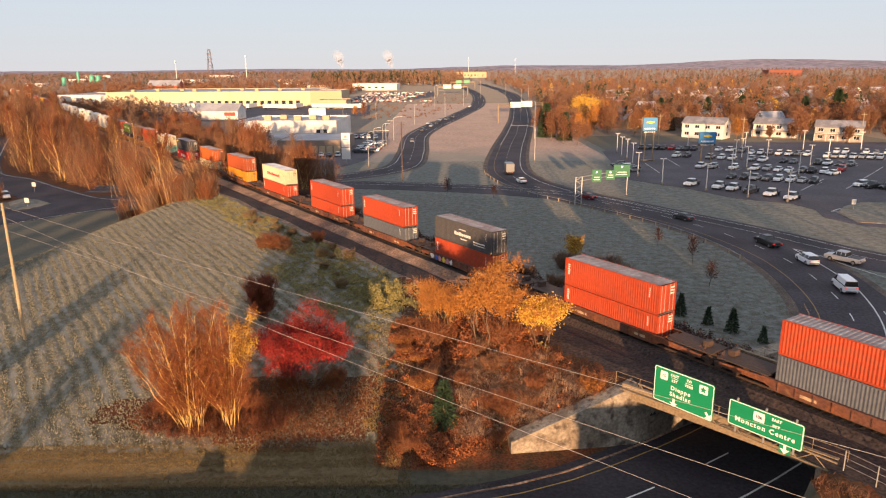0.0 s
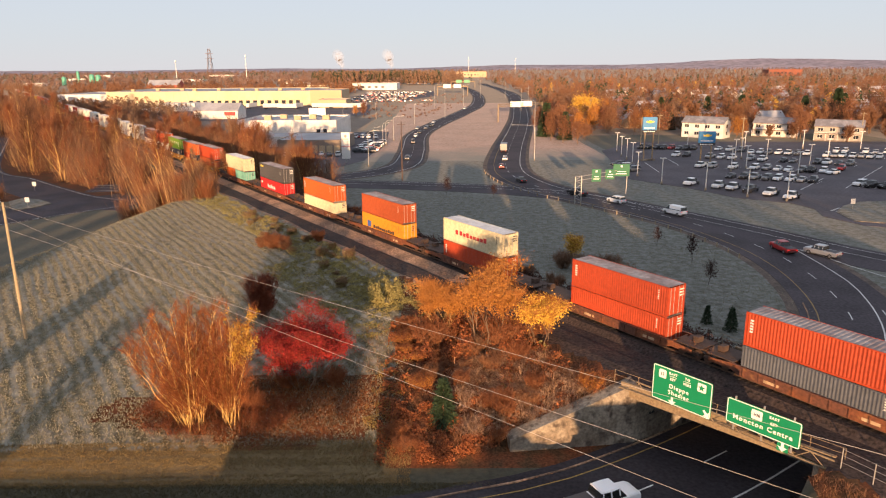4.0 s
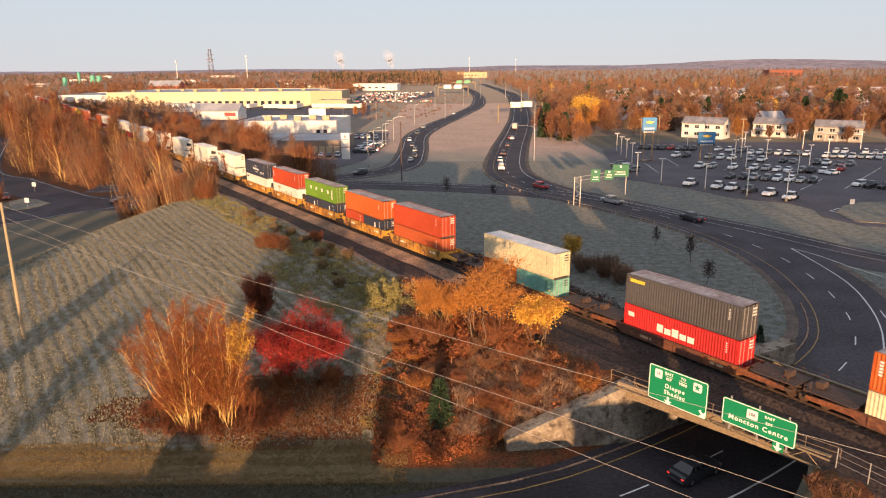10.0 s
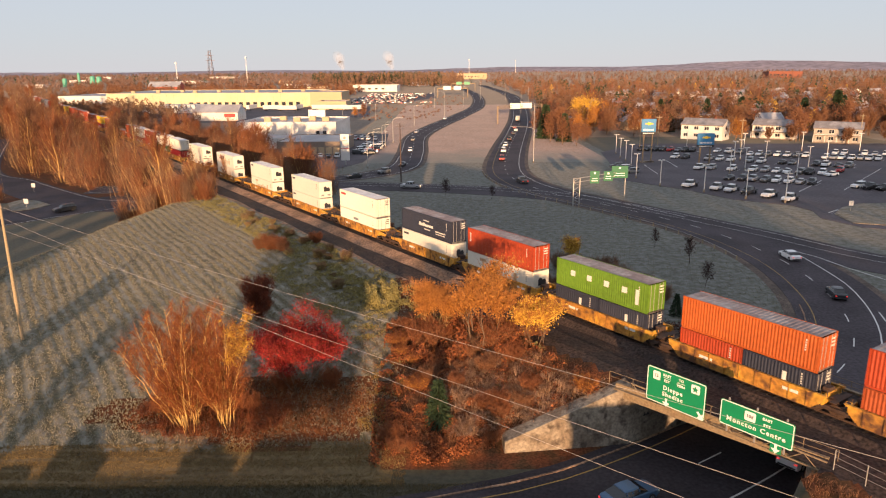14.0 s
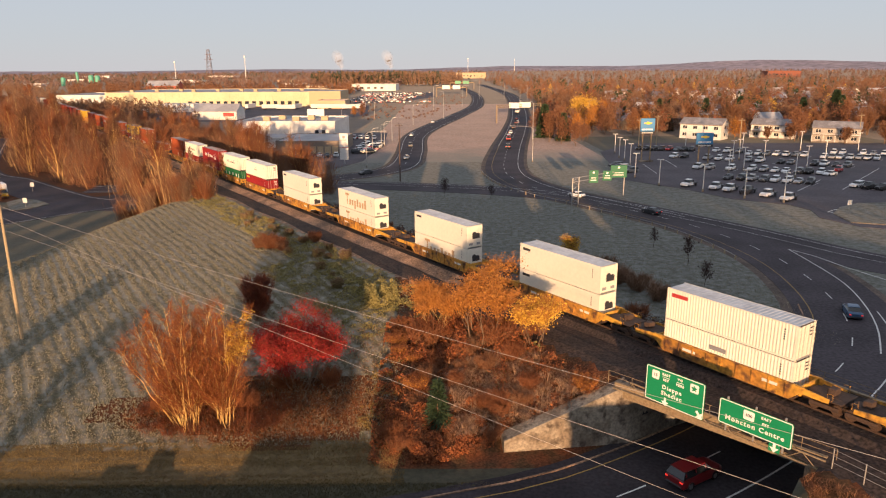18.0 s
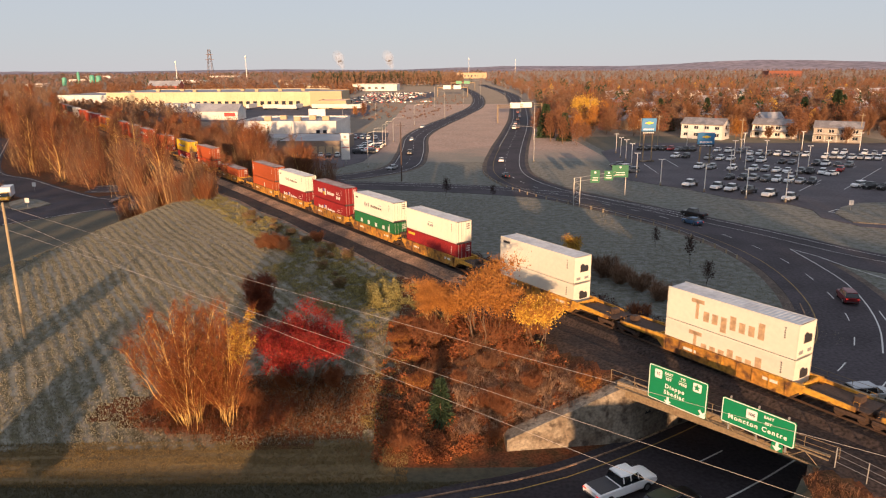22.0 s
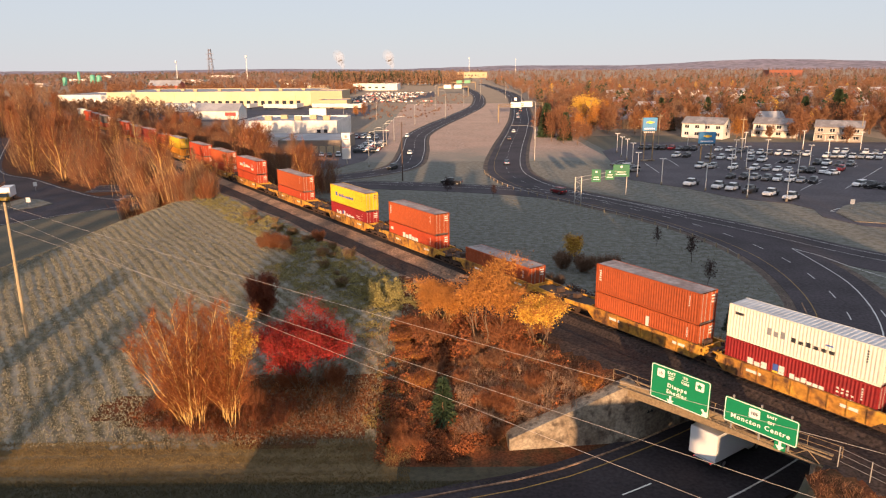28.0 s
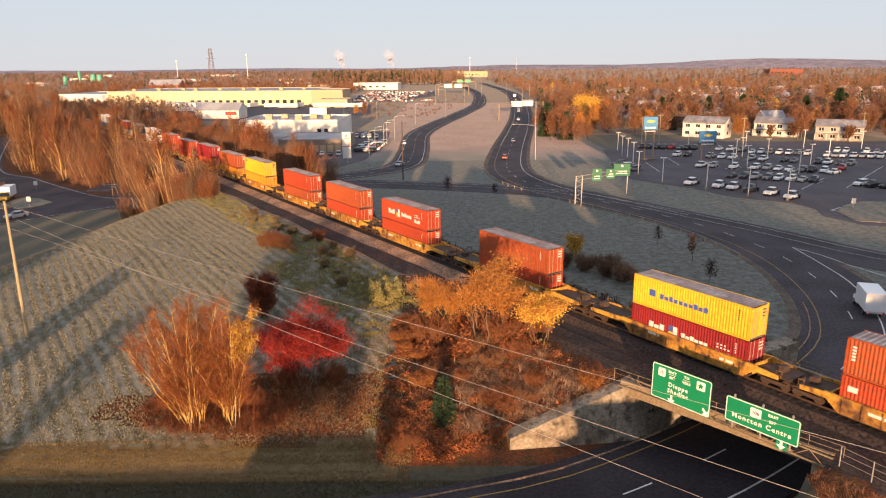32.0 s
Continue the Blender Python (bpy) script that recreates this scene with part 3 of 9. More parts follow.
def paint(name, c, **kw):
    PAINT[name] = mat(name + "_container_paint", c, 0.6, vary=0.05 if name == 'white' else 0.2, scale=0.25, fine=2.5, second=tuple(v * (0.95 if name == 'white' else 0.86) for v in c), rnd=0.05 if name == 'white' else 0.10,
                      stain=tuple(v * (0.45 if name != 'white' else 0.86) + 0.02 for v in c), stain_at=0.70, spec=0.4, **kw)


for nm, c in (("red", (0.40, 0.055, 0.018)), ("orange", (0.48, 0.105, 0.020)), ("brown", (0.36, 0.075, 0.022)), ("crimson", (0.50, 0.022, 0.022)), ("darkred", (0.26, 0.015, 0.018)),
              ("charcoal", (0.075, 0.072, 0.075)), ("navy", (0.030, 0.036, 0.060)), ("grey", (0.17, 0.17, 0.18)), ("cream", (0.62, 0.55, 0.36)), ("white", (0.76, 0.72, 0.61)),
              ("green", (0.12, 0.24, 0.02)), ("deepgreen", (0.015, 0.14, 0.05)), ("teal", (0.18, 0.42, 0.34)), ("yellow", (0.72, 0.44, 0.025)), ("amber", (0.68, 0.27, 0.02)), ("slate", (0.10, 0.11, 0.13))):
    paint(nm, c)
WELL = {"rust": mat("rusty_brown_wagon_paint", (0.20, 0.065, 0.025), 0.8, vary=0.4, scale=0.4, fine=4, second=(0.13, 0.05, 0.03), stain=(0.30, 0.14, 0.05), stain_at=0.62),
        "gold": mat("dirty_yellow_wagon_paint", (0.60, 0.31, 0.04), 0.7, vary=0.4, scale=0.35, fine=3, second=(0.43, 0.20, 0.035), stain=(0.11, 0.05, 0.025), stain_at=0.52)}
M["wagon_dark"] = mat("grimy_wagon_steel", (0.07, 0.042, 0.03), 0.85, vary=0.4, scale=0.8, fine=6)
M["mark_white"] = mat("white_vinyl_marking", (0.72, 0.70, 0.64), 0.6, vary=0.15)
M["mark_dark"] = mat("dark_vinyl_marking", (0.03, 0.03, 0.035), 0.6, vary=0.15)
M["mark_tan"] = mat("faded_brown_marking", (0.50, 0.34, 0.20), 0.6, vary=0.3, fine=3)
M["mark_yellow"] = mat("yellow_vinyl_marking", (0.75, 0.55, 0.05), 0.6, vary=0.15)
M["mark_pink"] = mat("faded_pink_spray_paint", (0.50, 0.22, 0.26), 0.7, vary=0.3, fine=3)
M["mark_red"] = mat("red_vinyl_marking", (0.45, 0.04, 0.04), 0.6, vary=0.15)
M["mark_blue"] = mat("blue_vinyl_marking", (0.06, 0.12, 0.40), 0.6, vary=0.15)
M["lockrod"] = mat("zinc_lock_rods", (0.45, 0.43, 0.40), 0.5, metal=0.5, vary=0.2)
WIDE = 2.44
_cache = {}


def corrugated(x0, x1, y, z0, z1, out, pitch=0.28, deep=0.04):
    """A wall along x at y whose ribs stand out along out (+1 or -1)."""
    m = max(2, round((x1 - x0) / pitch))
    p = (x1 - x0) / m
    xs, ds = [], []
    for i in range(m):
        for f, d in ((0.0, 0), (0.25, 0), (0.5, 1), (0.75, 1)):
            xs.append(x0 + (i + f) * p)
            ds.append(d)
    xs.append(x1)
    ds.append(0)
    n = len(xs)
    vs = [(x, y + out * deep * (d - 1), z0) for x, d in zip(xs, ds)] + [(x, y + out * deep * (d - 1), z1) for x, d in zip(xs, ds)]
    fs = [(i, i + 1, n + i + 1, n + i) if out < 0 else (i + 1, i, n + i, n + i + 1) for i in range(n - 1)]
    return Shape().add(vs, fs)


def container(color, size="hc", reefer=False, marks=()):
    """A shipping container along x, its doors or cooling unit at +x, its base at z = 0."""
    long, high = {"hc": (12.19, 2.90), "std": (12.19, 2.59), "twenty": (6.06, 2.59), "d53": (16.15, 2.90)}[size]
    key = (color, size, reefer, marks)
    if key in _cache:
        return _cache[key], False
    word = {"hc": "tall forty-foot", "std": "forty-foot", "twenty": "twenty-foot", "d53": "long"}[size]
    look_word = "smooth white refrigerated" if reefer else "ribbed " + {"deepgreen": "dark green", "darkred": "dark red", "navy": "dark blue"}.get(color, color)
    ob = thing("shipping_container", f"{look_word} {word} steel container on a well wagon", "container", "containers of the freight train")
    pm = PAINT[color]
    a, w = long / 2, WIDE / 2
    for y, o in ((-w, -1), (w, 1)):
        if reefer:
            sh = Shape().box(-a + 0.1, a - 0.1, y - (0.03 if o > 0 else 0), y + (0.03 if o < 0 else 0), 0.16, high - 0.1)
        else:
            sh = corrugated(-a + 0.1, a - 0.1, y, 0.15, high - 0.08, o)
        part("side_panel", sh, pm, ob)
        part("top_rail", Shape().box(-a, a, min(y, y - o * 0.08), max(y, y - o * 0.08), high - 0.1, high - 0.005), pm, ob)
        part("bottom_rail", Shape().box(-a, a, min(y, y - o * 0.1), max(y, y - o * 0.1), 0.0, 0.16), pm, ob)
    roof = Shape()
    m = int(long / 0.42)
    q = (long - 0.2) / m
    line = [(-a + 0.1 + q * (i + f), high - d) for i in range(m) for f, d in ((0, 0.03), (0.5, 0.03), (0.6, 0.008), (0.9, 0.008))] + [(a - 0.1, high - 0.03)]
    k = len(line)
    roof.add([(x, -w + 0.06, z) for x, z in line] + [(x, w - 0.06, z) for x, z in line], [(i, i + 1, k + i + 1, k + i) for i in range(k - 1)])
    part("roof", roof, M["roof_" + ("light" if reefer or color in ("white", "cream") else "rime")], ob, "frosted roof panel")
    for sx in (-1, 1):
        for sy in (-1, 1):
            part("corner_post", Shape().box(*sorted((sx * a, sx * (a - 0.12))), *sorted((sy * w, sy * (w - 0.12))), 0.0, high, bev=0.015), pm, ob)
    part("end_wall", corrugated(-w + 0.1, w - 0.1, 0, 0.1, high - 0.06, -1).mesh("end_wall", pm), pm, ob).matrix_local = pose(-a + 0.045, 0, 0, 0, 0, -90)
    if reefer:
        part("end_frame", Shape().box(a - 0.05, a - 0.01, -w + 0.1, w - 0.1, 0.1, high - 0.06), pm, ob)
        un = part("cooling_unit", Shape().box(a - 0.02, a + 0.015, -0.35, 0.80, high * 0.40, high * 0.58, bev=0.012), M["mark_dark"], ob, "black cooling unit")
        for yy, zz, r in ((-0.05, high * 0.60, 0.33), (0.52, high * 0.55, 0.28)):
            part("fan_cover", Shape().tube([(a - 0.02, yy, zz), (a + 0.03, yy, zz)], r, 12), M["mark_dark"], un)
        for yy in (-0.6, 0.6):
            part("vent", Shape().box(a - 0.015, a + 0.01, yy - 0.28, yy + 0.28, high * 0.12, high * 0.22), M["grey_vent"], un)
    else:
        for sy in (-1, 1):
            dr = part("door", Shape().box(a - 0.08, a - 0.03, *sorted((sy * 0.02, sy * (w - 0.13))), 0.14, high - 0.12), pm, ob)
            for yy in (0.35, 0.85):
                part("lock_rod", Shape().tube([(a - 0.005, sy * yy, 0.1), (a - 0.005, sy * yy, high - 0.08)], 0.028, 5), M["lockrod"], dr)
    y = -w - 0.004
    def bar(x0, x1, z0, z1, mn, nm="marking"):
        part(nm, Shape().box(x0, x1, y, y + 0.012, z0, z1), M[mn], ob)
    # owner's code and small print, too small to read
    small = "mark_dark" if color in ("white", "cream", "yellow", "amber", "teal") else "mark_white"
    pr = Shape()
    for i in range(5):
        pr.box(a - 1.15, a - 1.03, y, y + 0.012, high * 0.52 + i * 0.2, high * 0.52 + i * 0.2 + 0.12)
    for i in range(3):
        pr.box(a - 0.026, a - 0.018, 0.45, 1.0, high * (0.62 + 0.1 * i), high * (0.62 + 0.1 * i) + 0.13)
    tagged(part("small_print", pr, M[small if not reefer else "mark_dark"], ob), kind="stuff")
    for kind in marks:
        MARKS[kind](bar, a, high)
    _cache[key] = ob
    return ob, True


M["roof_rime"] = mat("frosted_container_roof", (0.26, 0.20, 0.19), 0.8, vary=0.3, scale=0.4, fine=2, second=(0.36, 0.32, 0.31))
M["roof_light"] = mat("pale_container_roof", (0.62, 0.62, 0.62), 0.8, vary=0.15, scale=0.4, fine=2, second=(0.52, 0.52, 0.53))
M["grey_vent"] = mat("grey_vent_metal", (0.25, 0.25, 0.26), 0.6, vary=0.2)


def letters(bar, x0, x1, z0, z1, count, mn, slot=0.22):
    """Plain bars in the place of a word."""
    w = (x1 - x0) / count
    for i in range(count):
        tall = i == 0 or (i * 5) % 7 in (0, 3)
        bar(x0 + i * w, x0 + (i + 1 - slot * 0.7) * w, z0, z1 if tall else z0 + (z1 - z0) * 0.74, mn)


def _upright(bar, a, hi):
    for i in range(5):
        bar(-a + 0.45, -a + 0.72, hi * 0.42 + i * 0.24, hi * 0.42 + i * 0.24 + 0.16, "mark_white")


def _corner(bar, a, hi):
    bar(-a + 0.5, -a + 1.7, hi * 0.76, hi * 0.86, "mark_dark")


def _corner_y(bar, a, hi):
    bar(-a + 0.5, -a + 2.2, hi * 0.76, hi * 0.87, "mark_yellow")


def _corner_r(bar, a, hi):
    bar(-a + 0.5, -a + 2.2, hi * 0.74, hi * 0.86, "mark_red")


def _arc(bar, a, hi):
    letters(bar, -1.6, 1.9, hi * 0.42, hi * 0.58, 7, "mark_white", 0.15)
    bar(-0.6, 0.9, hi * 0.68, hi * 0.72, "mark_white")
    bar(-0.3, 1.1, hi * 0.27, hi * 0.31, "mark_white")
    letters(bar, 2.4, 4.8, hi * 0.30, hi * 0.36, 9, "mark_white", 0.2)
    letters(bar, 2.5, 4.7, hi * 0.2, hi * 0.24, 9, "mark_white", 0.2)


def _longword(bar, a, hi):
    bar(-3.4, -2.8, hi * 0.40, hi * 0.60, "mark_red")
    letters(bar, -2.5, 3.2, hi * 0.40, hi * 0.60, 8, "mark_red", 0.3)


def _darkword(bar, a, hi):
    bar(-4.4, -3.3, hi * 0.30, hi * 0.62, "mark_blue")
    letters(bar, -2.6, 3.8, hi * 0.30, hi * 0.48, 10, "mark_dark", 0.3)


def _whiteword(bar, a, hi):
    letters(bar, -2.2, 2.0, hi * 0.40, hi * 0.66, 5, "mark_white", 0.25)
    bar(-a + 0.5, -a + 1.2, hi * 0.6, hi * 0.75, "mark_white")


def _spaced(bar, a, hi):
    for i, x in enumerate((-4.0, -1.7, 0.6, 2.9)):
        bar(x, x + 0.65, hi * 0.48, hi * 0.68, "mark_white")
    bar(4.6, 5.0, hi * 0.2, hi * 0.72, "mark_white")


def _tan(bar, a, hi):
    bar(-3.6, -2.3, hi * 0.74, hi * 0.86, "mark_tan")
    bar(-3.1, -2.8, hi * 0.24, hi * 0.86, "mark_tan")
    for i, (lo, up) in enumerate(((0.24, 0.55), (0.24, 0.55), (0.08, 0.55), (0.24, 0.66), (0.24, 0.55), (0.24, 0.55), (0.24, 0.72))):
        bar(-2.3 + i * 0.85, -2.3 + i * 0.85 + 0.55, hi * lo, hi * up, "mark_tan")


def _factor(bar, a, hi):
    letters(bar, -4.0, -2.2, hi * 0.36, hi * 0.60, 3, "mark_white", 0.25)
    for i, mn in enumerate(("mark_yellow", "mark_white", "mark_blue", "mark_white")):
        bar(-1.8 + 0.5 * (i % 2), -1.35 + 0.5 * (i % 2), hi * (0.28 + 0.20 * (i // 2)), hi * (0.47 + 0.20 * (i // 2)), mn)
    letters(bar, -0.4, 2.4, hi * 0.36, hi * 0.56, 6, "mark_white", 0.25)
    letters(bar, 3.1, 4.6, hi * 0.24, hi * 0.42, 3, "mark_white", 0.2)
    for i in range(7):
        bar(3.2 + 0.36 * (i % 4), 3.38 + 0.36 * (i % 4), hi * (0.50 + 0.1 * (i // 4)), hi * (0.55 + 0.1 * (i // 4)), "mark_white")


def _monitor(bar, a, hi):
    letters(bar, -2.6, -0.9, hi * 0.42, hi * 0.62, 3, "grey_vent", 0.55)
    letters(bar, -0.6, 2.9, hi * 0.42, hi * 0.55, 6, "mark_dark", 0.5)
    bar(2.0, 2.6, hi * 0.62, hi * 0.66, "mark_blue")
    bar(-a + 0.6, -a + 1.4, hi * 0.72, hi * 0.80, "mark_dark")


def _faint(bar, a, hi):
    letters(bar, -0.6, 0.8, hi * 0.45, hi * 0.56, 3, "grey_vent", 0.4)
    letters(bar, -0.4, 0.8, hi * 0.62, hi * 0.66, 4, "grey_vent", 0.5)


def _yword(bar, a, hi):
    bar(-4.2, -3.5, hi * 0.42, hi * 0.64, "mark_blue")
    letters(bar, -3.0, 2.2, hi * 0.42, hi * 0.58, 10, "mark_blue", 0.35)


def _panel(bar, a, hi):
    bar(0.4, 0.75, hi * 0.35, hi * 0.75, "mark_white")


def _grime(bar, a, hi):
    letters(bar, -0.5, 5.0, hi * 0.18, hi * 0.30, 5, "grey_vent", 0.3)
    bar(-1.4, 0.2, hi * 0.52, hi * 0.66, "grey_vent")


MARKS = {"upright": _upright, "corner": _corner, "corner_y": _corner_y, "corner_r": _corner_r, "arc": _arc, "longword": _longword, "darkword": _darkword, "whiteword": _whiteword,
         "spaced": _spaced, "tan": _tan, "factor": _factor, "monitor": _monitor, "faint": _faint, "yword": _yword, "panel": _panel, "grime": _grime}

H_, S_, T_ = "hc", "std", "twenty"
# rear end of each stack at 0 s, wagon paint, bottom load, top load; a load: colour, size, refrigerated, marks
STACKS = [
    (24.64, "rust", [("slate", H_, 0, ())], ("red", H_, 0, ())),
    (0.74, "rust", [("red", S_, 0, ("upright",))], ("red", H_, 0, ("upright",))),
    (-23.96, "rust", [("red", H_, 0, ("upright",))], ("charcoal", H_, 0, ("arc",))),
    (-44.24, "rust", [("slate", S_, 0, ())], ("red", H_, 0, ("upright",))),
    (-64.10, "rust", [("red", S_, 0, ())], ("red", H_, 0, ("upright",))),
    (-87.84, "rust", [("red", H_, 0, ("upright",))], ("cream", H_, 0, ("longword",))),
    (-110.54, "rust", [("amber", H_, 0, ("darkword",))], ("brown", H_, 0, ())),
    (-133.06, "rust", [("cream", S_, 0, ())], ("orange", H_, 0, ("upright",))),
    (-155.46, "rust", [("crimson", H_, 0, ("whiteword",))], ("charcoal", H_, 0, ("corner_y",))),
    (-177.67, "rust", [("orange", T_, 0, ()), ("teal", T_, 0, ())], ("cream", H_, 0, ())),
    (-199.27, "gold", [("brown", H_, 0, ())], ("red", H_, 0, ())),
    (-214.79, "gold", [("red", T_, 0, ()), ("navy", T_, 0, ("panel",))], ("orange", H_, 0, ())),
    (-230.77, "gold", [("navy", T_, 0, ("panel",)), ("navy", T_, 0, ("panel",))], ("green", H_, 0, ("spaced",))),
    (-246.75, "gold", [("white", H_, 1, ("tan",))], ("red", H_, 0, ("upright",))),
    (-262.56, "gold", [("white", H_, 1, ("corner",))], ("navy", H_, 0, ("arc",))),
    (-282.40, "gold", [("white", H_, 0, ("grime",))], ("white", H_, 0, ("corner_r",))),
    (-302.63, "gold", [("white", H_, 1, ("corner",))], ("white", H_, 1, ("corner",))),
    (-324.98, "gold", [("white", H_, 1, ("tan",))], ("white", H_, 1, ("corner",))),
    (-348.57, "gold", [("white", H_, 1, ("tan",))], ("white", H_, 1, ("tan",))),
    (-372.55, "gold", [("white", H_, 1, ())], ("white", H_, 1, ("corner",))),
    (-393.76, "gold", [("darkred", H_, 0, ("corner_y",))], ("white", H_, 0, ("faint",))),
    (-409.79, "gold", [("deepgreen", H_, 0, ("spaced",))], ("white", H_, 0, ("monitor",))),
    (-425.49, "gold", [("darkred", H_, 0, ("factor",))], ("darkred", H_, 0, ("factor",))),
    (-441.63, "gold", [("darkred", H_, 0, ("factor",))], ("white", H_, 0, ("monitor",))),
    (-456.60, "gold", [("brown", H_, 0, ("panel",))], ("brown", H_, 0, ("upright",))),
    (-478.87, "gold", [("brown", H_, 0, ())], None),
    (-498.15, "gold", [("red", H_, 0, ("whiteword",))], ("brown", H_, 0, ("upright",))),
    (-517.87, "gold", [("darkred", H_, 0, ("factor",))], ("yellow", H_, 0, ("yword",))),
    (-542.12, "gold", [("red", S_, 0, ())], ("brown", H_, 0, ())),
    (-566.39, "gold", [("red", H_, 0, ())], ("red", H_, 0, ("factor",))),
    (-585.87, "gold", [("red", H_, 0, ())], ("brown", H_, 0, ())),
    (-605.08, "gold", [("brown", H_, 0, ())], ("red", H_, 0, ())),
    (-627.21, "gold", [("amber", H_, 0, ())], ("yellow", H_, 0, ("corner",))),
    (-645.56, "gold", [("amber", S_, 0, ())], ("brown", H_, 0, ())),
    (-664.0, "gold", [("red", H_, 0, ())], ("darkred", H_, 0, ())),
    (-683.0, "gold", [("red", S_, 0, ())], ("red", H_, 0, ())),
    (-702.0, "gold", [("brown", H_, 0, ())], ("red", H_, 0, ())),
    (-724.0, "gold", [("white", H_, 1, ("corner",))], ("white", H_, 1, ("corner",))),
    (-746.0, "gold", [("red", H_, 0, ())], ("charcoal", H_, 0, ())),
    (-766.0, "gold", [("cream", H_, 0, ())], ("brown", H_, 0, ())),
    (-787.0, "gold", [("red", H_, 0, ())], ("red", H_, 0, ())),
    (-808.0, "gold", [("grey", H_, 0, ())], ("white", H_, 1, ())),
]


def well_wagon(paint_name, back, front, near=True):
    """A well wagon along x: the load lies from 0 to 12.19, the wagon from -back to 12.19 + front; rail head at z = 0."""
    pm = WELL[paint_name]
    ob = thing("well_wagon", {"rust": "rusty brown", "gold": "dirty yellow"}[paint_name] + " container well wagon on the railway track", "rail wagon", "wagons of the freight train")
    x0, x1 = -back, 12.19 + front
    w0, w1 = -0.6, 12.79
    T = 1.05 if paint_name == "rust" else 1.50      # top of the side sills
    for sy in (-1, 1):
        y = sorted((sy * 1.30, sy * 1.42))
        prof = [(x0 + 0.9, T - 0.5), (w0 - 0.2, T - 0.5), (w0 + 0.7, 0.22), (w1 - 0.7, 0.22), (w1 + 0.2, T - 0.5), (x1 - 0.9, T - 0.5), (x1 - 0.9, T - 0.15), (w1 + 0.5, T), (w0 - 0.5, T), (x0 + 0.9, T - 0.15)]
        yo = sorted((sy * 1.42, sy * 1.50))
        plate = Shape().prism(prof, *y)
        for i in range(9):
            xx = w0 + 1.0 + i * (w1 - w0 - 2.0) / 8
            plate.box(xx - 0.05, xx + 0.05, *yo, 0.30, T)
        sill = part("side_sill", plate, pm, ob)
        part("top_flange", Shape().box(w0 - 0.4, w1 + 0.4, min(sy * 1.27, sy * 1.50), max(sy * 1.27, sy * 1.50), T + 0.002, T + 0.07), pm, sill)
        for xx in (2.2, 9.8) if near else ():
            part("marking", Shape().box(xx, xx + 1.3, *sorted((sy * 1.424, sy * 1.432)), T - 0.6, T - 0.35), M["mark_white" if paint_name == "gold" else "mark_tan"], sill)
    part("well_floor", Shape().box(w0 + 0.4, w1 - 0.4, -1.28, 1.28, 0.22, 0.34), M["wagon_dark"], ob)
    for xa, xb, sg in ((x0, w0, 1), (w1, x1, -1)):
        if xb - xa > 0.4:
            pl = part("end_platform", Shape().box(xa + 0.25, xb, -0.55, 0.55, 0.80, 1.22, bev=0.03).box(min(xb, xa) + 0.6, xb, -1.28, 1.28, 1.12, 1.2), M["wagon_dark"], ob)
            part("bulkhead", Shape().box(*( (xb - 0.12, xb) if sg > 0 else (xa, xa + 0.12)), -1.28, 1.28, 0.7 if T > 1.2 else 0.5, T - 0.01), pm, ob)
            xe = xa if sg > 0 else xb
            if not near:
                continue
            for sy in (-1, 1):
                part("handrail", Shape().tube([(xe + sg * 0.7, sy * 1.3, 1.2), (xe + sg * 0.7, sy * 1.3, 1.75), (xe + sg * 1.1, sy * 1.3, 1.75), (xe + sg * 1.1, sy * 1.3, 1.2)], 0.018, 5), pm, pl)
            part("brake_gear", Shape().box(*sorted((xe + sg * 1.0, xe + sg * 1.6)), -0.3, 0.5, 1.22, 1.75, bev=0.05).tube([(xe + sg * 0.9, -0.8, 1.25), (xe + sg * 0.9, -0.8, 1.8)], 0.05, 6), M["wagon_dark"], pl)
            part("coupler", Shape().box(*sorted((xe - sg * 0.15, xe + sg * 0.5)), -0.12, 0.12, 0.78, 1.02, bev=0.02), M["wagon_dark"], pl)
            bx = xe + sg * (1.35 if xb - xa > 2 else 0.6)
            bg = part("bogie", Shape().box(bx - 1.1, bx + 1.1, -1.12, -0.98, 0.38, 0.72, bev=0.04).box(bx - 1.1, bx + 1.1, 0.98, 1.12, 0.38, 0.72, bev=0.04).box(bx - 0.2, bx + 0.2, -1.0, 1.0, 0.35, 0.7), M["wagon_dark"], ob)
            for wx in (-0.85, 0.85):
                for wy in (-0.78, 0.78):
                    part("wheel", Shape().tube([(bx + wx, wy - 0.07, 0.44), (bx + wx, wy + 0.07, 0.44)], 0.44, 14), M["steel"], bg)
    return ob


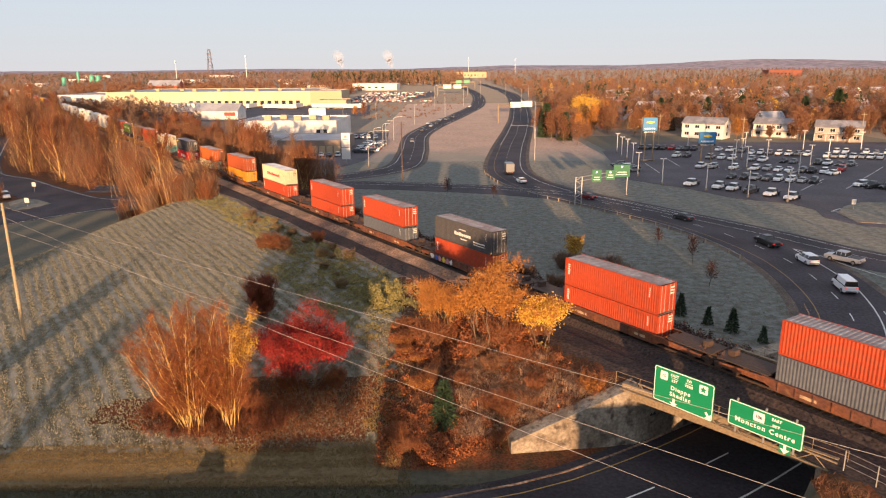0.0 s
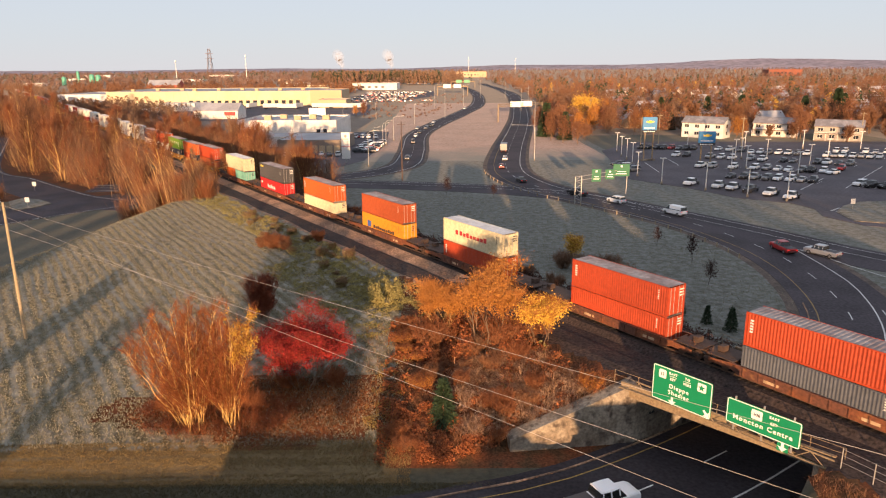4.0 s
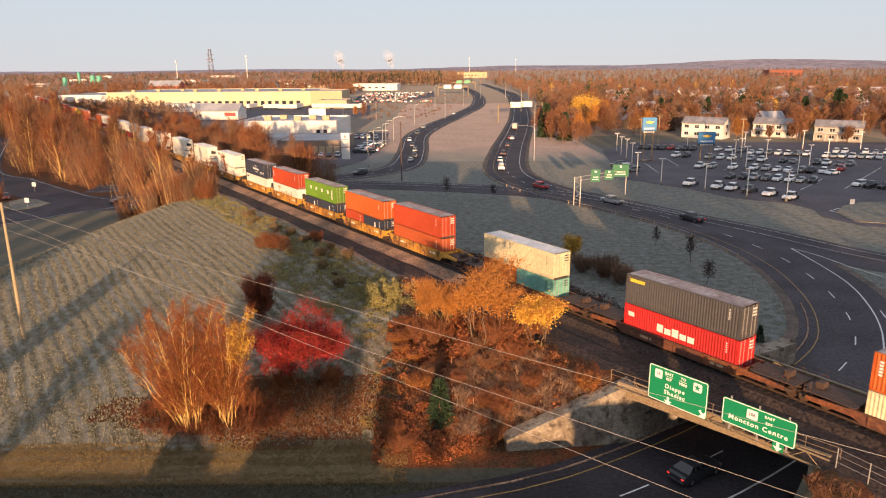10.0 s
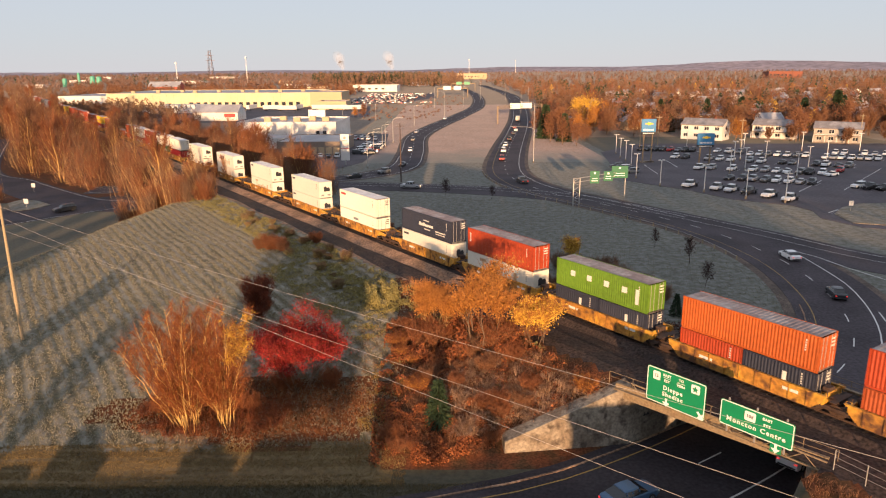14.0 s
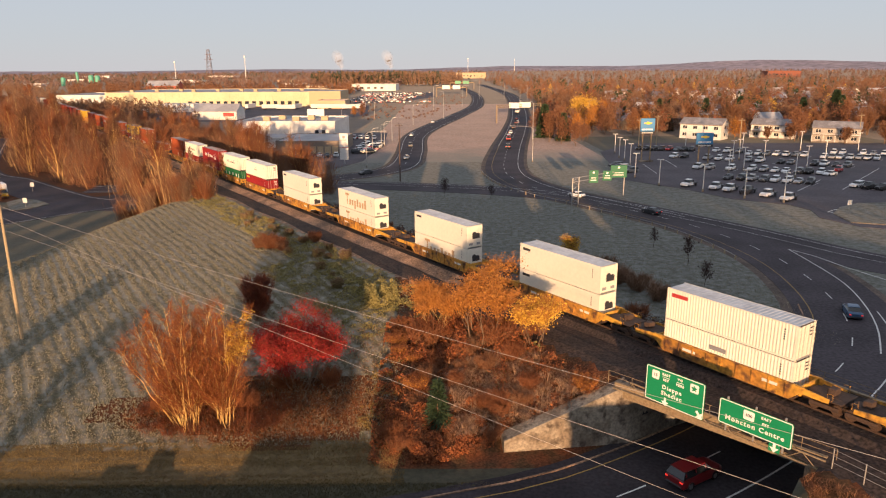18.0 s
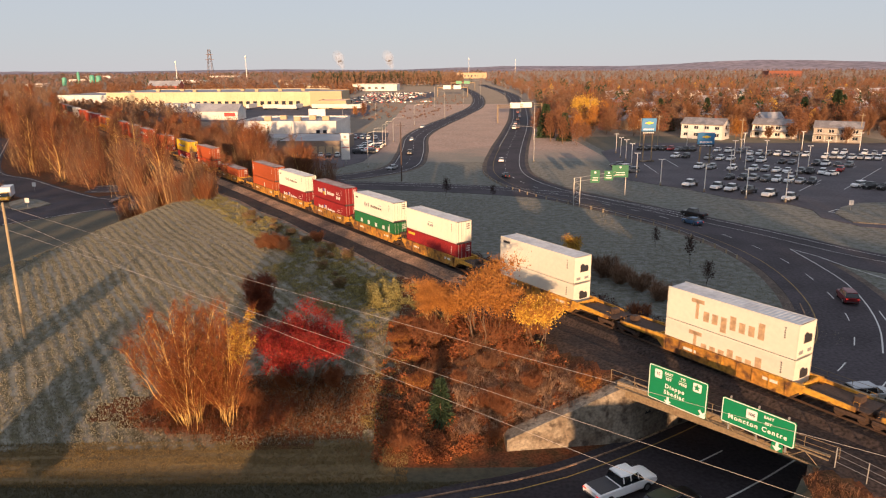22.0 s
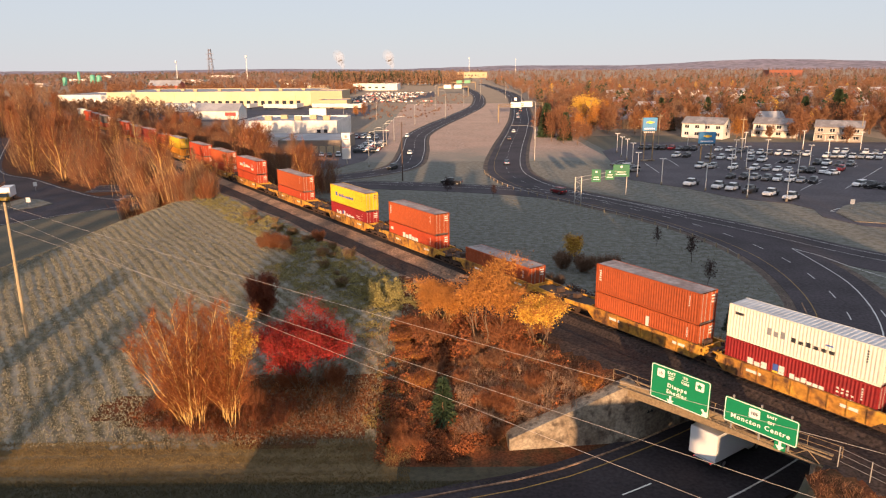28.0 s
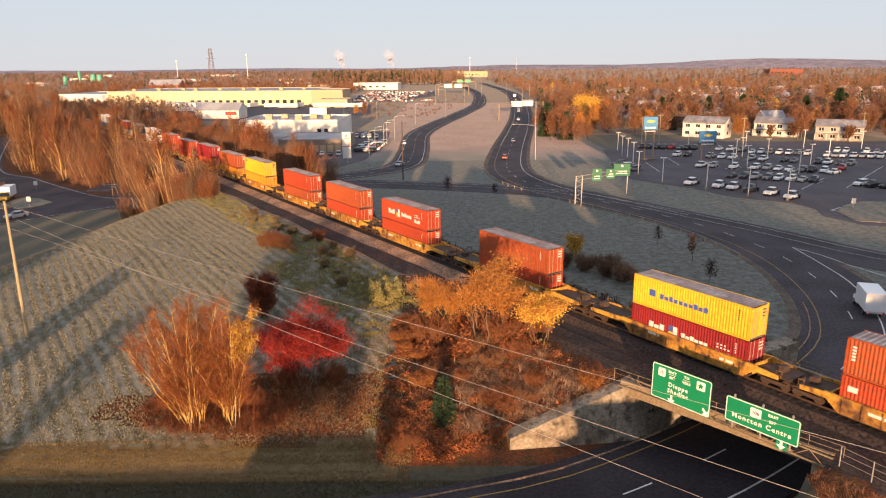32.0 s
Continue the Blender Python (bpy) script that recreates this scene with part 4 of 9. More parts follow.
def train():
    used = {}
    for i, (s, wp, low, top) in enumerate(STACKS):
        ahead = STACKS[i - 1][0] - (s + 12.19) if i else 10.5
        behind = s - (STACKS[i + 1][0] + 12.19) if i + 1 < len(STACKS) else 7.0
        wg = well_wagon(wp, behind / 2, ahead / 2, i < 34)
        MOVING.append((wg, s, 0.0, RAIL))
        z = RAIL + 0.35
        if i == 2:      # spray paint on the sill
            for q, (gx, gw, gz, mn) in enumerate(((-0.3, 0.9, 0.62, "mark_white"), (0.7, 0.7, 0.58, "mark_blue"), (1.5, 0.8, 0.60, "mark_pink"), (2.4, 0.7, 0.62, "mark_yellow"), (3.2, 0.9, 0.58, "mark_pink"), (4.1, 0.6, 0.60, "mark_white"))):
                blob = [(gx + gw * 0.5 * math.cos(a) * (1 + 0.2 * math.sin(3 * a + q)), gz + 0.36 * math.sin(a) * (1 + 0.15 * math.cos(2 * a + q))) for a in np.arange(0, 6.28, 0.52)]
                part("graffiti", Shape().prism(blob, -1.512, -1.504), M[mn], wg, "faded sprayed graffiti shape")
        def put(load, s_mid, zz):
            c, sz, rf, mk = load
            ob, fresh = container(c, sz, bool(rf), mk)
            if not fresh:
                ob = copy_thing(ob, Matrix.Identity(4))
            MOVING.append((ob, s_mid, 0.0, zz))
        if len(low) == 2:
            put(low[0], s + 3.03, z)
            put(low[1], s + 12.19 - 3.03, z)
        else:
            put(low[0], s + 6.095, z)
        if top:
            put(top, s + 6.095, z + {"hc": 2.95, "std": 2.64, "twenty": 2.64}[low[0][1]])


train()

# ---- vehicles ----
DRIVEN = []
LINES = {"ramp": smooth_line(RAMP), "near": smooth_line(RAMP[:8] + [(40, 62.5), (49, 62), (72, 52), (110, 30)]), "main": smooth_line(MAIN), "west": smooth_line(WEST[:12] + [(-76, 168), (-86.6, 156.6), (-93.8, 147.1), (-102.6, 136.2)]), "queue": smooth_line([(-150, 206), (-131.6, 190.4), (-113, 177), (-107.5, 168), (-109, 157), (-118, 147), (-136, 137), (-165, 124)]), "side": smooth_line(SIDE), "rise": smooth_line([(-260, 1.7), (-120, 1.7), (0, 1.7), (120, 1.7), (260, 1.7)])}
CARPAINT = {}
for nm, c, mt in (("white", (0.84, 0.84, 0.84), 0.0), ("silver", (0.42, 0.43, 0.45), 0.4), ("dark", (0.035, 0.038, 0.045), 0.2), ("black", (0.014, 0.014, 0.016), 0.1), ("grey", (0.16, 0.17, 0.18), 0.3),
                  ("red", (0.42, 0.020, 0.020), 0.1), ("darkred", (0.17, 0.012, 0.015), 0.1), ("blue", (0.05, 0.11, 0.20), 0.2), ("yellow", (0.62, 0.36, 0.02), 0.0), ("orange", (0.60, 0.20, 0.02), 0.0)):
    CARPAINT[nm] = mat(nm + "_car_paint", c, 0.28, metal=mt, vary=0.06, scale=1.0, fine=20, spec=0.6)
M["glass"] = mat("tinted_window_glass", (0.012, 0.015, 0.018), 0.08, vary=0.05, spec=0.8)
M["rim"] = mat("alloy_rim", (0.38, 0.38, 0.39), 0.35, metal=0.8, vary=0.1)
M["lens"] = mat("clear_headlamp_lens", (0.75, 0.75, 0.72), 0.15, vary=0.05)
M["tail"] = mat("red_tail_lens", (0.35, 0.01, 0.01), 0.2, vary=0.05)
M["tail_lit"] = glow("lit_tail_lamp", (0.9, 0.04, 0.03), 0.7)
M["bumper"] = mat("grey_plastic_bumper", (0.05, 0.05, 0.055), 0.6, vary=0.1)


def loft(shape, sections, k=0):
    """Skin over sections: each (x, half width at the bottom, half width at the top, z bottom, z top), with rounded corners."""
    n = 8
    vs = []
    for x, wb, wt, z0, z1 in sections:
        hgt = z1 - z0
        c = min(0.10, hgt * 0.25)
        prof = [(-wb + c * 0.6, z0), (wb - c * 0.6, z0), (wb, z0 + c), (wt, z1 - c), (wt - c, z1), (-wt + c, z1), (-wt, z1 - c), (-wb, z0 + c)]
        vs += [(x, y, z) for y, z in prof]
    fs = [(i * n + j, i * n + (j + 1) % n, (i + 1) * n + (j + 1) % n, (i + 1) * n + j) for i in range(len(sections) - 1) for j in range(n)]
    fs = [f[::-1] for f in fs] + [tuple(range(n)), tuple((len(sections) - 1) * n + j for j in range(n))[::-1]]
    return shape.add(vs, fs, k)


SPEC = {  # length, half width, body sections (x, half width, z low, z high), cabin (x0, x1, x2, x3, roof height), wheels x
    "sedan": (4.7, 0.90, [(-2.35, 0.78, 0.38, 0.88), (-2.1, 0.88, 0.24, 0.98), (-1.2, 0.90, 0.20, 1.0), (1.0, 0.90, 0.20, 0.96), (1.9, 0.87, 0.22, 0.84), (2.3, 0.74, 0.34, 0.70)], (-1.75, -1.0, 0.25, 1.05, 1.46), (-1.42, 1.42)),
    "suv": (4.7, 0.93, [(-2.35, 0.84, 0.42, 1.02), (-2.2, 0.92, 0.30, 1.10), (-1.0, 0.93, 0.26, 1.12), (1.0, 0.93, 0.26, 1.10), (2.0, 0.90, 0.28, 1.0), (2.35, 0.80, 0.42, 0.88)], (-2.28, -1.95, 0.35, 1.05, 1.74), (-1.42, 1.42)),
    "pickup": (5.8, 0.98, [(-2.9, 0.93, 0.55, 1.02), (-2.75, 0.97, 0.42, 1.10), (-0.6, 0.98, 0.36, 1.12), (1.4, 0.98, 0.36, 1.14), (2.5, 0.95, 0.38, 1.10), (2.9, 0.86, 0.50, 0.95)], (-0.70, -0.55, 0.95, 1.55, 1.86), (-1.85, 1.80)),
    "van": (5.4, 0.98, [(-2.7, 0.92, 0.45, 1.2), (-2.55, 0.98, 0.34, 1.25), (1.4, 0.98, 0.32, 1.22), (2.2, 0.94, 0.34, 1.06), (2.7, 0.82, 0.45, 0.90)], (-2.62, -2.5, 1.05, 1.85, 2.08), (-1.7, 1.75)),
    "flatbed": (5.9, 1.0, [(-0.75, 0.96, 0.5, 1.2), (-0.6, 1.0, 0.42, 1.22), (1.4, 1.0, 0.40, 1.22), (2.5, 0.97, 0.42, 1.18), (2.9, 0.88, 0.52, 1.0)], (-0.72, -0.58, 0.95, 1.6, 2.0), (-2.0, 1.85)),
    "boxtruck": (7.4, 1.05, [(-3.6, 0.85, 0.62, 0.84), (1.2, 0.85, 0.62, 0.84), (1.3, 1.02, 0.42, 1.35), (2.9, 1.0, 0.42, 1.30), (3.6, 0.90, 0.5, 1.15)], (1.35, 1.42, 2.2, 2.9, 2.25), (-2.2, 2.4))}
_cars = {}


def vehicle(kind, color, lit=False, near=True):
    """A car along +x, its tyres on z = 0."""
    key = (kind, color, lit, near)
    if key in _cars:
        return copy_thing(_cars[key], Matrix.Identity(4))
    long, wid, secs, (c0, c1, c2, c3, top), wheels = SPEC[kind]
    col = {"dark": "dark grey", "darkred": "dark red"}.get(color, color)
    noun = {"sedan": "saloon car", "suv": "sport utility car", "pickup": "pickup truck", "van": "panel van", "boxtruck": "box lorry", "flatbed": "cab-chassis truck"}[kind]
    ob = thing({"boxtruck": "box_truck", "flatbed": "flatbed_truck"}.get(kind, kind), f"{col} {noun} with dark tinted windows on asphalt", {"sedan": "car", "suv": "car", "pickup": "pickup truck", "van": "van", "boxtruck": "truck", "flatbed": "truck"}[kind])
    pm = CARPAINT[color]
    part("body", loft(Shape(), [(x, w, w - 0.05, a, b) for x, w, a, b in secs]), pm, ob)
    belt = 1.0 if kind == "sedan" else (1.12 if kind != "van" else 1.2)
    if kind == "boxtruck":
        belt = 1.3
    wr, wb = wid - 0.22, wid - 0.05
    part("window_glass", loft(Shape(), [(c0, wb - 0.05, wb - 0.06, belt - 0.06, belt), (c1, wb, wr, belt - 0.06, top - 0.06), (c2, wb, wr, belt - 0.06, top - 0.06), (c3, wb - 0.05, wb - 0.06, belt - 0.06, belt)]), M["glass"], ob)
    rf = part("roof", loft(Shape(), [(c1 - 0.05, wr - 0.06, wr - 0.10, top - 0.12, top - 0.02), ((c1 + c2) / 2, wr + 0.02, wr - 0.05, top - 0.12, top), (c2 + 0.05, wr - 0.06, wr - 0.10, top - 0.12, top - 0.03)]), pm, ob)
    for xx in () if not near else (c1 + 0.05, (c1 + c2) / 2, c2 - 0.02) if kind not in ("van",) else (c2 - 0.4,):
        for sy in (-1, 1):
            part("pillar", Shape().add([(xx - 0.06, sy * (wb + 0.006), belt - 0.03), (xx + 0.06, sy * (wb + 0.006), belt - 0.03), (xx + 0.05, sy * (wr + 0.012), top - 0.1), (xx - 0.05, sy * (wr + 0.012), top - 0.1)], [(0, 1, 2, 3)]), pm, rf)
    if kind == "van":
        for sy in (-1, 1):
            part("side_panel", Shape().add([(c0 + 0.1, sy * (wb + 0.01), belt - 0.04), (c2 - 0.45, sy * (wb + 0.01), belt - 0.04), (c2 - 0.45, sy * (wr + 0.014), top - 0.08), (c1 + 0.05, sy * (wr + 0.014), top - 0.08)], [(0, 1, 2, 3)]), pm, ob)
    if kind == "pickup":
        part("cargo_bed", Shape().box(-2.72, -0.85, -0.84, 0.84, 1.06, 1.14), M["bumper"], ob, "dark open load bed")
    if kind == "flatbed":
        part("flat_bed", Shape().box(-3.0, -0.8, -1.0, 1.0, 0.78, 1.0, bev=0.02).box(-2.95, -0.75, -0.5, 0.5, 0.5, 0.78).box(-0.95, -0.85, -0.98, 0.98, 1.0, 1.75), M["bumper"], ob, "dark bare flat bed")
    if kind == "boxtruck":
        part("cargo_box", Shape().box(-3.7, 1.25, -1.22, 1.22, 0.95, 3.35, bev=0.05), CARPAINT["white" if color in ("white", "yellow") else "grey"], ob, "plain cargo box")
    for wx in wheels:
        for sy in (-1, 1):
            r = 0.34 if kind == "sedan" else 0.38
            y0, y1 = sorted((sy * (wid - 0.20), sy * (wid + 0.01)))
            w = part("wheel", Shape().tube([(wx, y0, r), (wx, y1, r)], r, 12), M["black"], ob)
            if near:
                part("rim", Shape().tube([(wx, sy * (wid - 0.02), r), (wx, sy * (wid + 0.018), r)], r * 0.6, 8), M["rim"], w)
    xf, xb = secs[-1][0], secs[0][0]
    for sy in (-1, 1):
        part("headlight", Shape().box(xf - 0.16, xf + 0.012, *sorted((sy * 0.42, sy * 0.72)), secs[-1][3] - 0.17, secs[-1][3] - 0.05), M["lens"], ob)
        if near:
            part("tail_light", Shape().box(xb - 0.012, xb + 0.12, *sorted((sy * 0.56, sy * (secs[0][1] - 0.02))), secs[0][3] - 0.19, secs[0][3] - 0.08), M["tail_lit" if lit else "tail"], ob)
    if not near:
        _cars[key] = ob
        return ob
    part("bumper", Shape().box(xf - 0.05, xf + 0.03, -0.7, 0.7, secs[-1][2], secs[-1][2] + 0.12, bev=0.02), M["bumper"], ob)
    part("bumper", Shape().box(xb - 0.03, xb + 0.05, -0.72, 0.72, secs[0][2], secs[0][2] + 0.14, bev=0.02), M["bumper"], ob)
    _cars[key] = ob
    return ob


# kind, colour, road, and rows of seconds, metres along the road, metres to the right of its line
TRAFFIC = [
    ("van", "white", "ramp", [(0, 157.5, 2.1), (2, 182.0, 2.5), (3.5, 201.8, 3.2), (6, 238.3, 2.1), (8, 262.6, -1.6)]),
    ("suv", "white", "ramp", [(0, 171.3, 2.4), (2, 197.4, 2.2), (3.5, 218.4, 2.6), (6, 253.0, -1.1), (8, 278.9, -1.8)]),
    ("pickup", "black", "ramp", [(0, 182.6, 2.2), (2, 209.8, 3.0), (3.5, 230.7, 2.0), (6, 266.2, -1.4)]),
    ("sedan", "dark", "ramp", [(0, 205.2, 1.3), (2, 233.6, -0.2), (3.5, 254.7, -0.8), (6, 291.6, -1.0)]),
    ("sedan", "white", "ramp", [(0, 261.7, -1.0), (2, 284.4, -0.7), (3.5, 302.1, -0.4)]),
    ("boxtruck", "dark", "ramp", [(0, 278.9, -0.3), (2, 304.3, -1.4), (3.5, 323.8, -1.7), (6, 363.4, -1.2)]),
    ("sedan", "darkred", "ramp", [(0, 233.5, 0.5), (2, 260.6, -1.8), (3.5, 281.4, -1.6), (6, 319.3, -1.5)]),
    ("pickup", "red", "ramp", [(2, 153.3, 1.6), (3.5, 171.9, 1.9), (6, 201.8, 3.1), (8, 225.5, 1.3), (9, 239.6, 1.1), (11, 262.6, -1.5), (14.5, 320.6, -1.2)]),
    ("pickup", "dark", "ramp", [(2, 98.0, 1.8), (6, 150.0, 0.9), (8, 176.2, 1.7), (9, 189.0, 1.9), (11, 217.0, 1.9), (13, 248.7, 1.5), (14.5, 270.1, -0.5), (17, 325.5, -0.0)]),
    ("sedan", "white", "ramp", [(8.5, 94.6, 1.7), (9, 101.5, 1.8), (13, 159.7, 1.9), (14.5, 181.9, 1.8), (17, 220.5, 1.8), (19, 253.5, 0.7), (21.5, 297.4, -1.4)]),
    ("sedan", "dark", "ramp", [(9.5, 91.1, 0.3), (10, 97.0, 1.0), (13, 140.1, 0.2), (14.5, 161.9, 1.0), (17, 197.6, 0.9), (19, 228.3, 1.0), (21.5, 263.7, -2.2), (23, 289.8, -1.7)]),
    ("sedan", "blue", "ramp", [(14.5, 97.5, 0.7), (19, 160.8, 1.0), (21.5, 193.9, 0.5), (23, 216.3, 0.8), (25, 249.4, 0.3)]),
    ("suv", "darkred", "ramp", [(18, 96.7, 1.4), (20.3, 128.7, 0.7), (21.5, 145.2, 1.2), (23, 167.5, 2.1), (25, 196.1, 1.7), (28, 242.6, -0.5), (29, 257.2, -1.3), (32, 309.8, -0.8)]),
    ("boxtruck", "white", "ramp", [(27.5, 89.7, -0.8), (28, 101.7, 0.5), (30.2, 132.9, 0.5), (32, 148.3, 2.4)]),
    ("pickup", "silver", "main", [(0, 73.0, -4.5), (2, 72.9, -4.7), (3.5, 73.8, -4.4), (6, 87.5, -1.9), (8, 104.8, -0.3), (9, 116.6, 1.1), (11, 142.5, 0.4), (13, 170.2, 0.2), (14.5, 192.5, -1.7), (17, 225.0, -1.0), (19, 238.0, 0.0), (32, 239.0, 0.0)]),
    ("pickup", "black", "main", [(19, 72.1, -0.9), (21.5, 102.9, 3.6), (23, 122.5, 5.2), (25, 143.9, 5.2)]),
    ("pickup", "white", "near", [(5.5, 99.6, 0.3), (6, 103.6, 1.3)]),
    ("sedan", "silver", "near", [(6, 90.0, 0.5), (6.5, 96.2, 0.7), (7, 102.1, 1.2)]),
    ("suv", "dark", "near", [(11, 95.9, 3.9), (11.5, 101.6, 4.9)]),
    ("suv", "white", "near", [(13, 95.3, 3.8), (13.5, 100.5, 4.7)]),
    ("sedan", "dark", "near", [(16.5, 91.0, 0.3), (17, 96.6, 1.7)]),
    ("suv", "silver", "near", [(19, 87.8, -0.2), (19.5, 94.5, 0.5), (20, 99.9, 1.0), (20.3, 103.3, 1.5)]),
    ("pickup", "white", "near", [(22, 90.4, -0.4), (22.5, 95.2, 0.6), (23, 101.9, 1.1)]),
    ("suv", "black", "near", [(22.5, 97.2, 3.2), (23, 102.5, 5.2)]),
    ("pickup", "white", "near", [(29, 86.0, -0.2), (29.6, 92.8, 0.5), (30, 96.3, 1.2), (30.6, 101.2, 1.3)]),
    ("suv", "white", "near", [(29.0, 88.5, 4.6), (29.6, 96.6, 4.8), (30, 100.0, 5.0), (30.4, 102.6, 5.0)]),
    ("sedan", "dark", "west", [(2, 1332.8, 1.0), (6, 1392.0, 0.6), (10, 1471.5, 0.5), (11, 1484, 0.2), (12, 1496, 0)]),
    ("suv", "dark", "west", [(2, 1283.0, 0.3), (6, 1338.8, 0.6), (10, 1400.0, 0.6), (13.15, 1471.5, 0.5), (14, 1484, 0.2), (15, 1497, 0)]),
    ("sedan", "silver", "west", [(2, 1227.6, 5.2), (13, 1326.3, 1.0), (22, 1385, 0.6), (26, 1420, 0.5), (30.0, 1471.5, 0.5), (31, 1483, 0.2), (32, 1495, 0)]),
    ("sedan", "silver", "west", [(2, 1255.0, 0.5), (13, 1408.8, -1.2), (15, 1424.0, 0.0), (19, 1471.0, 0.5), (20, 1484, 0.2), (21, 1496.5, 0)]),
    ("sedan", "black", "west", [(2, 1238.0, 0.5), (13, 1398.3, -2.3), (18, 1424.0, 0), (22, 1471.5, 0.5), (23, 1485, 0.2), (24, 1497, 0)]),
    ("suv", "grey", "west", [(2, 1212.0, 0.5), (13, 1386.5, -1.4), (19, 1418.0, 0), (24.35, 1471.5, 0.5), (25, 1482, 0.2), (26, 1497, 0)]),
    ("sedan", "dark", "west", [(2, 1190.0, 0.5), (13, 1369.1, 0.7), (19, 1403.0, 0.5), (25, 1430.0, 0.3), (28, 1470.0, 0.5), (29, 1483, 0.2), (30, 1496, 0)]),
    ("suv", "dark", "west", [(13, 1287.5, 0.7), (22, 1345.4, 0.7), (32, 1412.0, 0.7)]),
    ("sedan", "silver", "west", [(13, 1250.1, 3.1), (22, 1295.0, 1.3), (32, 1380.0, 0.7)]),
    ("sedan", "white", "west", [(23.5, 1243.3, 4.5), (24.5, 1251.8, 4.5)]),
    ("boxtruck", "yellow", "queue", [(14, -10.0, 0.0), (15.5, 20.0, 0.0), (17, 47.0, 0.5), (19, 51.0, 0.3), (21, 54.5, 0.0), (23, 56.0, 0.0), (32, 56.4, 0.0)]),
    ("suv", "dark", "rise", [(0.9, 231.2, 0), (1.2, 235.7, 0)]),
    ("pickup", "grey", "rise", [(0.9, 222.0, 0), (1.5, 230.2, 0)]),
    ("suv", "silver", "rise", [(2.7, 224.2, 0), (3.0, 228.5, 0)]),
    ("sedan", "white", "rise", [(5.2, 232.8, 0), (5.5, 237.0, 0)]),
    ("suv", "black", "rise", [(6.1, 226.6, 0), (6.4, 230.6, 0)]),
    ("sedan", "grey", "rise", [(7.0, 225.5, 0), (8.0, 238.8, 0)]),
    ("suv", "dark", "rise", [(9.0, 223.8, 0), (10.0, 237.4, 0)]),
    ("sedan", "silver", "rise", [(13.7, 235.4, 0), (14.0, 239.6, 0)]),
    ("suv", "white", "rise", [(13.7, 224.7, 0), (14.0, 228.8, 0)]),
    ("van", "white", "rise", [(18.8, 230.3, 0), (19.2, 236.8, 0)]),
    ("boxtruck", "white", "rise", [(21.7, 220.5, 0), (22.7, 230.8, 0), (24.0, 243.8, 0)]),
    ("suv", "dark", "rise", [(24.0, 224.6, 0), (24.3, 229.0, 0)]),
    ("sedan", "grey", "rise", [(28.7, 224.3, 0), (29.0, 228.5, 0)]),
    ("suv", "white", "queue", [(0, 52.0, 0.4), (3, 54.0, 0.4), (5, 72.0, 0), (8, 125.0, 0)]),
    ("sedan", "darkred", "queue", [(3, 5.0, 0), (6, 49.0, 0.4), (9, 52.0, 0.4), (13, 55.0, 0.3), (15, 80.0, 0), (17, 125.0, 0)]),
]


def key_drive(ob, line, rows):
    L2 = LINES[line]
    u = np.concatenate([[0], np.cumsum(np.hypot(*np.diff(L2, axis=0).T))])
    T, U, O = (np.array([r[i] for r in rows], float) for i in range(3))
    v0, v1 = (U[1] - U[0]) / (T[1] - T[0]), (U[-1] - U[-2]) / (T[-1] - T[-2])
    d = np.gradient(L2, axis=0)
    out = []
    for t in [0, 0.1, 0.4] + list(range(1, 32)) + [31.6, 31.9, 32]:
        p = U[0] + v0 * (t - T[0]) if t < T[0] else U[-1] + v1 * (t - T[-1]) if t > T[-1] else np.interp(t, T, U)
        o = np.interp(t, T, O)
        q = np.array([np.interp(p, u, L2[:, 0]), np.interp(p, u, L2[:, 1])])
        w = np.array([np.interp(p, u, d[:, 0]), np.interp(p, u, d[:, 1])])
        w /= np.hypot(*w)
        q = q + w * (min(0, p) + max(0, p - u[-1])) + np.array([w[1], -w[0]]) * o
        out.append((t, pose(q[0], q[1], 3.99 if line == "rise" else 0.012, 0, 0, math.degrees(math.atan2(w[1], w[0])))))
    walk(ob, out)


for _k, _c, _l, _r in TRAFFIC:
    DRIVEN.append((tagged(vehicle(_k, _c, lit=_l in ("ramp", "near"), near=_l not in ("west", "rise")), group="moving traffic"), _l, _r))

